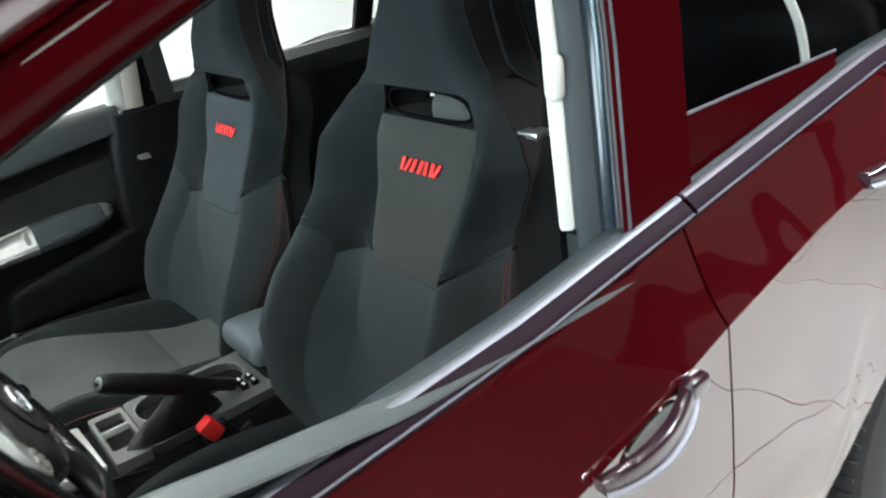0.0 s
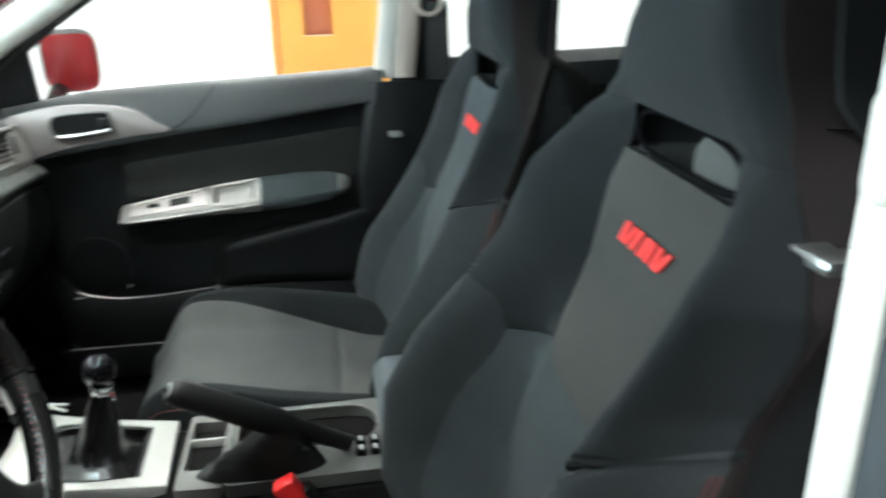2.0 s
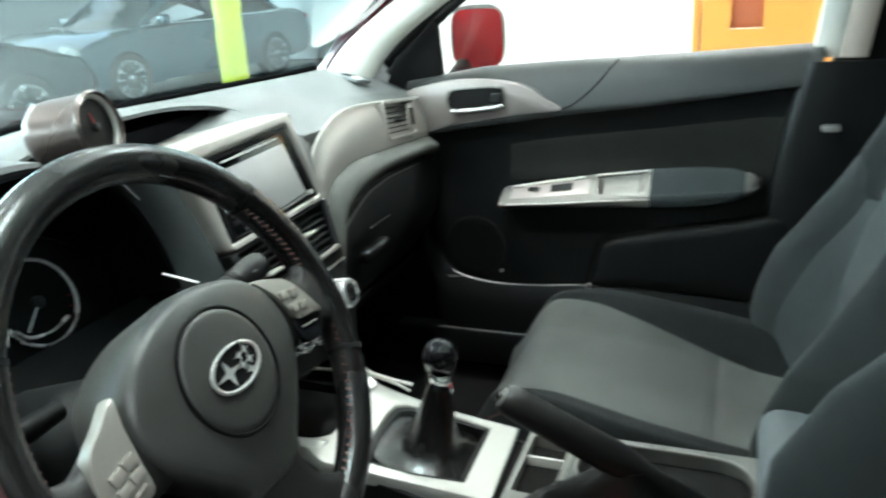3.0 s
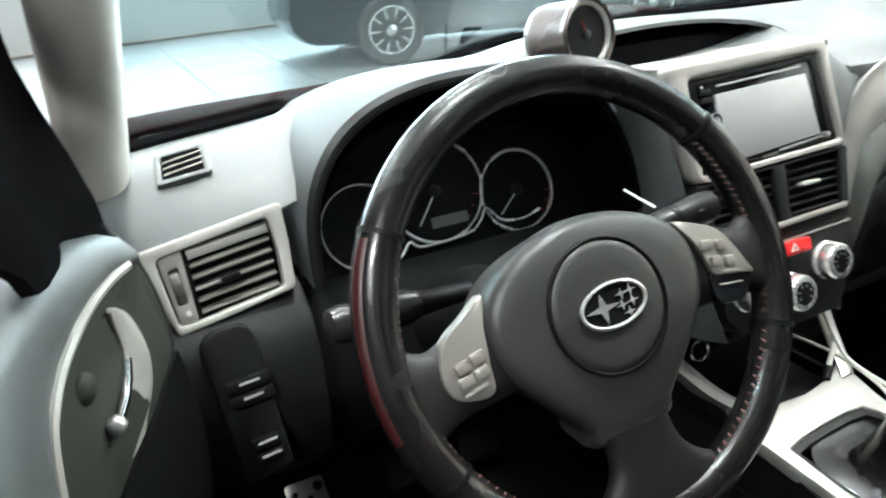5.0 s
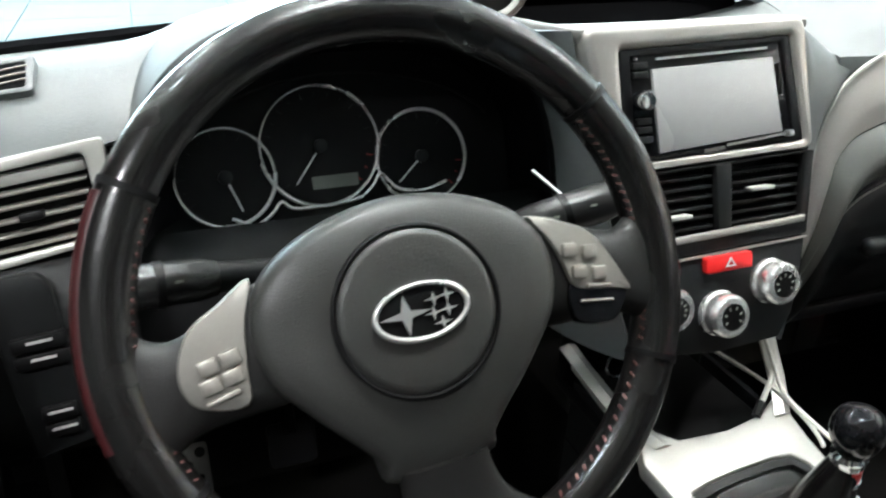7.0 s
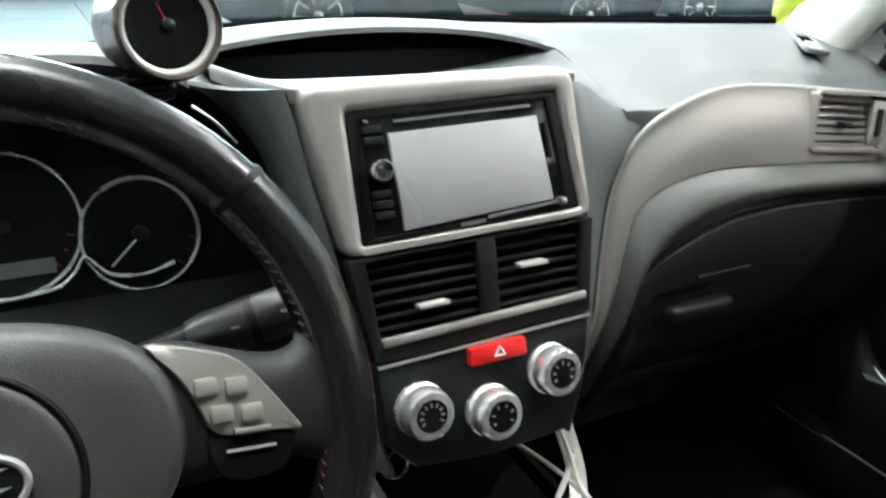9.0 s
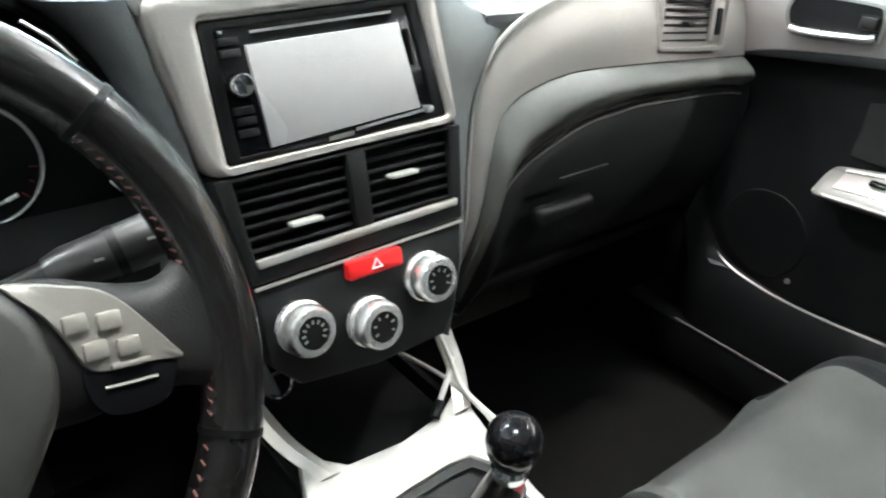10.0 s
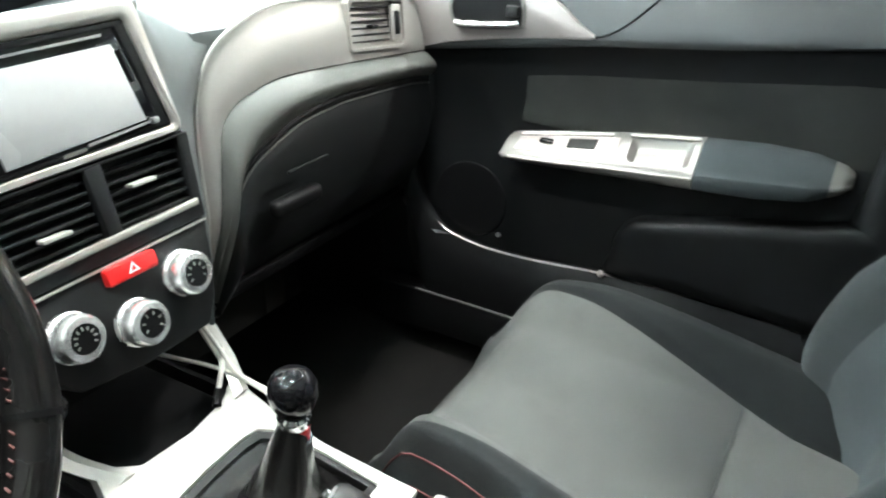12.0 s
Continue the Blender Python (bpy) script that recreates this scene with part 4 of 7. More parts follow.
def face(a, v, k=1.0):
    """How far the seat back's face stands forward of its plane, at a (-1 to 1 across) and height v."""
    q = abs(a)
    bol = table([(0.44, 0.08), (0.54, 0.145), (0.66, 0.168), (0.75, 0.150), (0.82, 0.118), (0.88, 0.088), (0.96, 0.070), (1.02, 0.03), (1.06, 0.004), (1.4, 0.0)], v)
    drop = table([(0.44, 0.15), (0.60, 0.155), (0.72, 0.155), (0.80, 0.120), (0.86, 0.095), (0.94, 0.082), (1.02, 0.072), (1.4, 0.070)], v) * (0.4 + 0.6 * k)
    out = bol * (k + (1 - k) * 0.6 * smooth(0.8, 0.55, v)) * smooth(0.52, 0.84, q) - drop * smooth(0.84, 1.0, q) ** 1.2
    head = smooth(0.97, 1.13, v)
    out += head * (0.050 - 0.045 * smooth(0.5, 1.0, q) ** 2)
    out += 0.018 * smooth(0.90, 0.77, v) * smooth(0.55, 0.70, v) * (1 - smooth(0.40, 0.78, q))
    out -= 0.05 * smooth(1.28, 1.335, v)
    return out


class SeatBack:
    def __init__(self, cx, y0, lean, dz, k):
        self.cx, self.y0, self.lean, self.dz, self.k = cx, y0, lean, dz, k

    def at(self, a, v, off=0.0):
        return Vector((self.cx + a * wide(v), self.y0 - self.lean * (v - 0.92) + face(a, v, self.k) + off, v + self.dz))

    def panel(self, left, right, v0, v1, proud=0.0, nu=18, nv=26, puff=0.006, low=0.0, high=0.0, dense=0):
        """A stitched cloth panel between two edge curves (a as tables of v), its rim drawn in."""
        rows = []
        for k in range(nv + 1):
            t = k / nv
            v = v0 + (v1 - v0) * t
            l, r = table(left, v), table(right, v)
            row = []
            for i in range(nu + 1):
                s = i / nu
                s = 1 - (1 - s) ** 2.2 if dense > 0 else s ** 2.2 if dense < 0 else s
                side = s if dense > 0 else 1 - s if dense < 0 else min(s, 1 - s)
                e = side * abs(r - l) * wide(v), min(t + low, 1 - t + high) * (v1 - v0)
                pull = 1.5 * puff * (1 - smooth(0, 0.015, min(e)))
                row.append(self.at(l + (r - l) * s, v, proud - pull))
            rows.append(row)
        return sheet(rows, 0.010, (0, 1, 0))


def front_seat(cx, y0, lean, dz, side, label, drop, insert):
    """side: +1 where the door lies at +x."""
    sb = SeatBack(cx, y0, lean, dz, 1.0 if side < 0 else 0.5)
    s = thing("front_seat", (cx, y0 + 0.25, 0.30), label, "seat", "front seats")
    # shell behind the cloth, open under the head part
    def shell(v0, v1, a0, a1, n):
        rings = []
        for k in range(n + 1):
            v = v0 + (v1 - v0) * k / n
            across = [a0 + (a1 - a0) * i / 40 for i in range(41)]
            front = [sb.at(0.975 * math.copysign(1 - (1 - abs(a)) ** 1.8, a), v, -0.012) for a in across]
            w = wide(v)
            back = [Vector((cx + w * (a1 + (a0 - a1) * i / 10) * 0.98, y0 - lean * (v - 0.92) - 0.085 + 0.068 * smooth(1.0, 1.08, v) - (0.045 - 0.03 * smooth(1.0, 1.08, v)) * math.sin(math.pi * i / 10), v + dz)) for i in range(11)]
            rings.append(front + back)
        return loft(rings)

    part("shell", shell(0.44, 0.987, -1, 1, 30), FABRIC_SIDE, s)
    part("head_shell", shell(1.038, 1.335, -1, 1, 16), FABRIC_SIDE, s)
    for a0, a1 in ((-1, -0.52), (0.52, 1)):
        part("neck_post", shell(0.975, 1.06, a0, a1, 6), FABRIC_SIDE, s)
    neg = lambda tab: [(v, -q) for v, q in tab]
    mid = [(0.765, 0.42), (0.785, 0.465), (0.81, 0.505), (0.85, 0.545), (0.90, 0.56), (0.95, 0.560), (0.985, 0.545), (0.992, 0.53), (1.05, 0.53)]
    v_edge = [(0.746, 0.02), (0.748, 0.15), (0.752, 0.26), (0.758, 0.35), (0.764, 0.405)] + mid[1:7]
    bol = [(0.44, 0.76), (0.50, 0.74), (0.57, 0.72), (0.63, 0.70), (0.69, 0.68), (0.74, 0.655), (0.765, 0.655), (0.79, 0.67), (0.810, 0.71), (0.824, 0.77), (0.835, 0.85), (0.842, 0.92), (0.846, 0.988), (0.93, 0.988), (1.0, 0.93), (1.05, 0.88), (1.4, 0.86)]
    hem = [(0.44, 0.915), (0.60, 0.935), (0.70, 0.955), (0.80, 0.978), (0.865, 0.992), (0.93, 0.99), (1.0, 0.93), (1.05, 0.88), (1.15, 0.86), (1.4, 0.86)]
    rim_ = [(0.44, 1.0), (1.4, 1.0)]
    # bolsters, shoulders, inserts, head part and the black flanks
    for sg in (-1, 1):
        l, r = (bol, hem) if sg > 0 else (neg(hem), neg(bol))
        part("side_bolster", sb.panel(l, r, 0.44, 0.846, nu=36, nv=52, dense=sg), FABRIC, s)
        l, r = (mid, bol) if sg > 0 else (neg(bol), neg(mid))
        part("shoulder_panel", sb.panel(l, r, 0.766, 1.036, 0.001, nu=36, nv=48, puff=0.005, dense=sg), FABRIC_SHOULDER, s)
        l, r = (hem, rim_) if sg > 0 else (neg(rim_), neg(hem))
        part("flank", sb.panel(l, r, 0.44, 1.335, 0.0, nu=20, nv=120, puff=0.0), SEAT_FLANK, s, "black flank of the seat back")
    part("lower_panel", sb.panel(neg(bol), bol, 0.44, 0.767, 0.001, nu=28, nv=36), FABRIC_BLUE, s)
    part("upper_insert", sb.panel(neg(v_edge), v_edge, 0.746, 0.987, 0.0035, nu=26, nv=54, puff=0.005), insert, s)
    part("head_panel", sb.panel(neg(hem), hem, 1.036, 1.335, 0.002, nu=36), FABRIC_SHOULDER, s)
    # soft rim round the opening
    rim = [sb.at(0.49 * math.copysign(abs(math.cos(q)) ** 0.6, math.cos(q)), 1.0125 + 0.023 * math.copysign(abs(math.sin(q)) ** 0.7, math.sin(q)), -0.010) for q in [2 * math.pi * i / 32 for i in range(32)]]
    part("opening_rim", tube(rim, 0.0030, 10, closed=True), MATTE, s)
    if side < 0:
        part("padding", box(cx - 0.034, y0 - 0.066, 0.993 + dz, 0.108, 0.060, 0.066, 0.024, 5), FABRIC_SEAT, s, "grey padding that shows in the opening")
    # red badge stitched on the insert
    m = frame_m(sb.at(0.0, 0.922, 0.0075), (-1, 0, 0), (0, -lean, 1))
    slanted_marks("badge_bar", m, EMBLEM, s)
    # red seams on the outer bolsters
    for sg in (-1, 1):
        for aa in (-0.012, -0.003):
            part("seam", tube([sb.at(sg * (table(hem, v) + aa), v, 0.0025) for v in [0.46 + 0.375 * i / 20 for i in range(21)]], 0.0010, 5), THREAD, s, "red stitched seam")
    # cushion
    cz, yf, yr = 0.455 + dz - drop, y0 + 0.635, y0 + 0.02

    def cush(a, t, off=0.0):
        y = yr + (yf - yr) * t
        w = 0.235 + 0.018 * math.sin(math.pi * min(t * 1.1, 1))
        w *= 1 - 0.10 * smooth(0.85, 1, t)
        if a * side < 0:
            w *= 1 - 0.17 * smooth(0.5, 1, t)
        q = abs(a)
        z = cz + 0.062 * smooth(0, 0.9, t) + 0.05 * smooth(0.5, 0.80, q) * (1 - 0.5 * smooth(0.7, 1.0, t)) - 0.09 * smooth(0.85, 1, q) ** 1.8 - 0.095 * smooth(0.82, 1.0, t) ** 2.2
        return Vector((cx + a * w, y, z + off))

    def cpanel(e0, e1, t0, t1, nu=30, nv=44, proud=0.0):
        rows = []
        for k in range(nv + 1):
            t = t0 + (t1 - t0) * k / nv
            a0, a1 = table(e0, t), table(e1, t)
            row = []
            for i in range(nu + 1):
                u = i / nu
                e = min(min(u, 1 - u) * abs(a1 - a0) * 0.23, min(k / nv, 1 - k / nv) * (t1 - t0) * 0.58)
                row.append(cush(a0 + (a1 - a0) * u, t, proud - 0.006 * (1 - smooth(0, 0.012, e))))
            rows.append(row)
        return sheet(rows, 0.010, (0, 0, 1))

    cin = [(0.0, 0.52), (0.30, 0.53), (0.90, 0.79), (1.0, 0.83)]
    cout = [(0.0, 1.0), (1.0, 1.0)]
    part("cushion_panel", cpanel(neg(cin), cin, 0.0, TS), FABRIC_REAR, s)
    part("cushion_panel", cpanel(neg(cin), cin, TS, 1.0), FABRIC_SEAT, s)
    part("cushion_seam", tube([cush(-0.55 + 1.1 * i / 16, TS, -0.0035) for i in range(17)], 0.0016, 6), CUSH_SEAM, s)
    for sg in (-1, 1):
        part("cushion_bolster", cpanel(cin, cout, 0.0, 1.0) if sg > 0 else cpanel(neg(cout), neg(cin), 0.0, 1.0), FABRIC_SIDE, s)
    rings = []
    for k in range(49):
        t = k / 48
        top = [cush(-1 + 2 * i / 32, t, -0.012) for i in range(33)]
        low = [Vector((p.x * 1.0 + (cx - p.x) * 0.04, p.y - 0.02 * smooth(0.9, 1, t), 0.34)) for p in reversed(top)]
        rings.append(top + low)
    part("cushion_shell", loft(rings), FABRIC_SIDE, s)
    for aa in (0.93, 0.965):
        part("cushion_seam", tube([cush(-side * aa, t, 0.001) for t in [0.30 + 0.68 * i / 24 for i in range(25)]], 0.0012, 5), THREAD, s, "red stitched seam")
    part("hinge_cover", box(cx + side * 0.245, y0 + 0.0, 0.43, 0.05, 0.14, 0.14, 0.03, 4), BLACK, s)
    part("hinge_cover", box(cx - side * 0.225, y0 + 0.0, 0.43, 0.04, 0.12, 0.12, 0.03, 4), BLACK, s)
    for sx in (-0.2, 0.2):
        part("seat_rail", box(cx + sx, y0 + 0.28, 0.305, 0.05, 0.56, 0.05, 0.008), BLACK, s)
    return s


front_seat(-0.315, -0.622, 0.27, 0.0, -1, "dark grey cloth sports seat with red badge beside the open window", 0.05, FABRIC_MID)
# this insert takes the blue cloth, for the bluish light on it
front_seat(0.365, -0.592, 0.27, -0.02, 1, "dark grey cloth sports seat with red badge by the passenger door", 0.0, FABRIC_BLUE)


def seat_belt(sg, y, clip):
    b = thing("seat_belt", (sg * 0.69, y, 0.5), "black seat belt hanging on the door pillar", "seat belt", "seat belts")
    x = sg * (0.672 if sg > 0 else 0.662)
    rows = [[Vector((x + sg * q * 0, y0_ + q, z)) for q in (-0.024, 0.024)] for y0_, z in ((y + 0.0, 1.09), (y - 0.002, 1.0), (y - 0.005, 0.9), (y - 0.005, 0.7), (y, 0.42))]
    part("webbing", sheet(rows, 0.002), WEB, b)
    if sg < 0:
        part("upper_guide", box(-0.666, -0.568, 1.098, 0.022, 0.022, 0.052, 0.0095, 4), TRIM, b, "pale belt guide on the pillar")
    else:
        part("upper_guide", join(ring((x - sg * 0.004, y + 0.014, 1.090), (1, 0, 0), 0.025, 0.0050, 24), box(x, y + 0.014, 1.142, 0.016, 0.022, 0.06, 0.006)), TRIM_SHADED, b, "pale belt guide loop")
    part("tongue", join(box(*clip, 0.022, 0.028, 0.010, 0.004), box(clip[0] - sg * 0.016, clip[1], clip[2], 0.022, 0.022, 0.004, 0.001)), STEEL, b, "steel belt tongue")


seat_belt(-1, -0.604, (-0.60, -0.60, 1.018))
seat_belt(1, -0.572, (0.648, -0.477, 0.83))
# ---------------------------------------------------------------- dashboard
dash = thing("dashboard", (0, 0.35, 0.6), "dark grey moulded dashboard with satin silver trims", "dashboard")
V3 = Vector


def stack_m(z=0.887, lift=0.0):
    """Pose on the face of the centre stack at height z; its z axis points at the driver."""
    return frame_m((0, 0.19 + 0.289 * (z - 0.887) - 0.9607 * lift, z + 0.278 * lift), (1, 0, 0), (0, 0.289, 1))


def sp(*pts):
    """Outline points (x, height) on the stack's face."""
    return [(x, (z - 0.887) / 0.9607) for x, z in pts]


# curves along the passenger side: top of the silver trim, its foot, seam over the glovebox
T_C = [(0.172, 0.255, 0.600), (0.175, 0.228, 0.690), (0.178, 0.232, 0.762), (0.190, 0.243, 0.825), (0.222, 0.250, 0.875), (0.279, 0.253, 0.902), (0.345, 0.256, 0.912), (0.450, 0.258, 0.905), (0.560, 0.262, 0.892), (0.665, 0.268, 0.880)]
B_C = [(0.178, 0.250, 0.600), (0.186, 0.220, 0.690), (0.197, 0.220, 0.762), (0.208, 0.226, 0.796), (0.232, 0.230, 0.818), (0.275, 0.232, 0.830), (0.330, 0.234, 0.834), (0.440, 0.236, 0.827), (0.555, 0.240, 0.817), (0.665, 0.246, 0.806)]
R_C = [(0.190, 0.255, 0.590), (0.199, 0.224, 0.685), (0.216, 0.220, 0.731), (0.245, 0.224, 0.754), (0.284, 0.226, 0.769), (0.339, 0.228, 0.784), (0.400, 0.230, 0.788), (0.450, 0.232, 0.788), (0.600, 0.236, 0.777), (0.665, 0.240, 0.766)]
G_C = [(0.205, 0.30, 0.545), (0.225, 0.28, 0.565), (0.24, 0.285, 0.57), (0.27, 0.29, 0.57), (0.30, 0.29, 0.57), (0.35, 0.29, 0.57), (0.40, 0.29, 0.57), (0.45, 0.29, 0.57), (0.58, 0.29, 0.57), (0.66, 0.295, 0.57)]


def between(a, b, bulge, n=10, power=1.0):
    """Rows across the strip between two curves, swelling towards the driver."""
    a, b = spl(a, 6), spl(b, 6)
    rows = []
    for k in range(n + 1):
        t = k / n
        rows.append([p + (q - p) * t + V3((0, -bulge * math.sin(math.pi * t) ** power, 0)) for p, q in zip(a, b)])
    return rows


part("trim_panel", sheet(between(T_C, B_C, 0.004), 0.006), SILVER, dash, "satin silver trim panel")
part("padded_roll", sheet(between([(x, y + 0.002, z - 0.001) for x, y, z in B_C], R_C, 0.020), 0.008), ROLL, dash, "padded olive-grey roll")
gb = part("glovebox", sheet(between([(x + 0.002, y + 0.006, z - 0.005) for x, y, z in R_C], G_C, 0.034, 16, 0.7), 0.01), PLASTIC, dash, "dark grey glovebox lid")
part("seam_line", tube([p + V3((0, 0.002, -0.003)) for p in spl(R_C, 6)], 0.0050, 8), BLACK, dash)
part("lid_edge", tube([p + V3((0.001, -0.002, -0.010)) for p in spl(R_C, 6)], 0.0013, 6), SILVER_ARM, dash, "thin pale edge of the glovebox lid")
part("edge_line", tube([p + V3((-0.002, -0.004, 0.001)) for p in spl(T_C, 6)], 0.0022, 6), SILVER_PALE, dash, "bright edge of the trim")
part("latch", box(0.288, 0.196, 0.698, 0.085, 0.02, 0.022, 0.008, 3), BLACK, gb)
part("lid_mark", box(0.312, 0.194, 0.737, 0.075, 0.004, 0.004, 0.001), PLASTIC, gb)
part("under_cover", box(0.42, 0.42, 0.56, 0.50, 0.28, 0.02, 0.006), BLACK, dash)

# top pad: from the windscreen's foot back to the trims
EDGE_P = [(0.10, 0.945, 0.212), (0.15, 0.930, 0.236), (0.20, 0.905, 0.250), (0.225, 0.897, 0.252), (0.279, 0.907, 0.256), (0.345, 0.917, 0.259), (0.45, 0.910, 0.261), (0.56, 0.897, 0.265), (0.67, 0.884, 0.271)]


def brow(y):
    """Height of the dashboard's top where the hollow over the radio closes."""
    if y > 0.372:
        t = (0.577 - y) / 0.205
        return 0.937 + 0.001 * t + 0.006 * math.sin(math.pi * t)
    return table([(0.250, 0.8985), (0.266, 0.902), (0.284, 0.9072), (0.31, 0.9168), (0.338, 0.9275), (0.36, 0.935), (0.372, 0.938)], y)


rows = []
for i in range(31):
    x = 0.203 + 0.467 * i / 30
    ze, ye = table([(a, b) for a, b, c in EDGE_P], x), table([(a, c) for a, b, c in EDGE_P], x)
    yc, zc = cowl(x)
    row = []
    for k in range(25):
        t = k / 24
        y = yc + (ye - yc) * t
        z = zc + (ze - zc) * t + 0.022 * math.sin(math.pi * t) * (1 - 0.35 * t)
        near = 1 - smooth(0.205, 0.31, x)
        z += (brow(y) - z) * near - 0.010 * smooth(0.9, 1, t) * (1 - near)
        row.append(V3((x, y, z)))
    row += [row[-1] + V3((0, -0.001, -0.008)), row[-1] + V3((0, 0.004, -0.026))]
    rows.append(row)
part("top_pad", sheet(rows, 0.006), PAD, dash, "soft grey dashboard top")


def lip(x):
    return V3((x, 0.372, 0.941 + 0.027 * (1 - min(1, (x / 0.2) ** 2)) ** 0.8))


rows = []
for i in range(31):
    x = -0.205 + 0.41 * i / 30
    yc, zc = cowl(x)
    p = lip(x)
    rows.append([V3((x, yc + (p.y - yc) * t, zc + (p.z - zc) * t + 0.006 * math.sin(math.pi * t) - 0.004 * smooth(0.92, 1, t))) for t in [k / 10 for k in range(11)]])
part("top_pad", sheet(rows, 0.005), PAD, dash)
# driver's side of the top: back to the vent by the door, short behind the instruments
rows = []
for i in range(13):
    x = -0.67 + 0.25 * i / 12
    yc, zc = cowl(x)
    ye, ze = table([(-0.485, 0.275), (-0.44, 0.35), (-0.42, 0.40)], x), table([(-0.67, 0.846), (-0.62, 0.855), (-0.485, 0.877), (-0.42, 0.917)], x)
    rows.append([V3((x, yc + (ye - yc) * t, zc + (ze - zc) * t + 0.020 * math.sin(math.pi * t) - 0.006 * smooth(0.92, 1, t))) for t in [k / 12 for k in range(13)]])
part("top_pad", sheet(rows, 0.005), PAD, dash)
rows = []
for i in range(13):
    x = -0.44 + 0.245 * i / 12
    yc, zc = cowl(x)
    rows.append([V3((x, yc + (0.40 - yc) * t, zc + (0.925 - zc) * t + 0.004 * math.sin(math.pi * t))) for t in [k / 6 for k in range(7)]])
part("top_pad", sheet(rows, 0.005), PAD, dash)
# hollow over the radio: pale shelf, grey towards the passenger, and its cavity


def shelf(x0, x1, n):
    rows = []
    for i in range(n + 1):
        x = x0 + (x1 - x0) * i / n
        ys0 = 0.203 if x < 0.10 else table([(a, c - 0.009 * (a <= 0.10)) for a, b, c in EDGE_P], x)
        zs0 = 0.950 if x < 0.10 else table([(a, b + 0.005 * (a <= 0.10)) for a, b, c in EDGE_P], x)
        u = max(0.0, 1 - min(1, (x / 0.2) ** 2))
        z1 = 0.939 - 0.026 * u ** 0.8
        ys0 += 0.008 * (x < 0.10) + 0.10 * max(0, (-0.130 - x) / 0.034) ** 1.5
        zs0 -= 0.002 * (x < 0.10)
        row = [V3((x, ys0 + 0.004, zs0 - 0.012)), V3((x, ys0 + 0.001, zs0 - 0.005)), V3((x, ys0 + 0.002, zs0 - 0.001))]
        rows.append(row + [V3((x, ys0 + 0.004 + (0.396 - ys0) * t, zs0 + (z1 - zs0) * smooth(0.0, 1.0, t))) for t in [k / 12 for k in range(13)]])
    return sheet(rows, 0.004, (0, -0.3, 1))


part("stack_shelf", shelf(-0.164, 0.104, 30), SILVER_SHELF, dash, "pale shelf over the radio")
# matte black boxes fill the cavity and stand for its shade
part("hollow", box(0.0, 0.455, 0.915, 0.36, 0.13, 0.05, 0.004), MATTE, dash, "matte black block standing for shade in the hollow")
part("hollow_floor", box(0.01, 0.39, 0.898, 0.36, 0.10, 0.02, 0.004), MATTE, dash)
# pad between the stack and the passenger trim
lef = [V3((x, 0.19 + 0.289 * (z - 0.887) + 0.006, z)) for x, z in ((0.098, 0.948), (0.109, 0.89), (0.113, 0.835), (0.108, 0.79), (0.103, 0.755), (0.095, 0.70), (0.08, 0.655))]
rig = [V3(p) for p in ((0.226, 0.254, 0.897), (0.214, 0.249, 0.868), (0.188, 0.243, 0.825), (0.177, 0.234, 0.775), (0.174, 0.230, 0.74), (0.172, 0.229, 0.69), (0.170, 0.24, 0.63))]
cols = []
for i in range(19):
    u = i / 18
    xs = 0.104 + 0.101 * u
    ye, ze = table([(a, c) for a, b, c in EDGE_P], 0.100 + 0.126 * u), table([(a, b) for a, b, c in EDGE_P], 0.100 + 0.126 * u)
    ye -= 0.012 * (1 - smooth(0, 0.3, u))
    zb = 0.939 - 0.026 * max(0.0, 1 - (xs / 0.2) ** 2) ** 0.8 if xs < 0.2 else 0.939
    line = [V3((xs, ye + (0.396 - ye) * t, ze + (zb - ze) * smooth(-0.15, 1.0, t))) for t in (1.0, 0.8, 0.6, 0.4, 0.22, 0.10)]
    line.append(V3((0.100 + 0.126 * u, ye + 0.003, ze - 0.008)))
    for p, q in zip(lef[1:], rig[1:]):
        line.append(p + (q - p) * u + V3((0, -0.005 * math.sin(math.pi * u), 0)))
    cols.append(spl(line, 4))
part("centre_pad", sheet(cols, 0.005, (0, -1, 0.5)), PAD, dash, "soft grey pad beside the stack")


def round_corners(pts, r, n=4):
    """A polygon with its corners rounded by r."""
    out, k = [], len(pts)
    for i in range(k):
        p, a, b = V3((*pts[i], 0)), V3((*pts[i - 1], 0)), V3((*pts[(i + 1) % k], 0))
        u, w = p + (a - p).normalized() * r, p + (b - p).normalized() * r
        for j in range(n + 1):
            t = j / n
            q = u * (1 - t) ** 2 + p * (2 * t * (1 - t)) + w * t * t
            out.append((q.x, q.y))
    return out


# silver surrounds of radio and middle vents
sil = part("radio_surround", prism(round_corners(sp((-0.130, 0.950), (0.101, 0.952), (0.113, 0.834), (-0.107, 0.831)), 0.013), 0.03, stack_m(lift=0.003), 0.0065, 4,
      hole=round_corners(sp((-0.096, 0.931), (0.083, 0.935), (0.100, 0.843), (-0.093, 0.839)), 0.003)), SILVER, dash, "satin silver radio surround")
part("vent_surround", prism(sp((-0.107, 0.8305), (0.113, 0.8335), (0.104, 0.757), (-0.094, 0.753)), 0.03, stack_m(lift=0.002), 0.002,
      hole=sp((-0.093, 0.827), (0.100, 0.831), (0.097, 0.774), (-0.087, 0.770))), PLASTIC, dash)
part("vent_sill", prism(sp((-0.088, 0.7715), (0.099, 0.7755), (0.098, 0.7695), (-0.087, 0.765)), 0.006, stack_m(lift=0.006), 0.0015), SILVER, dash)
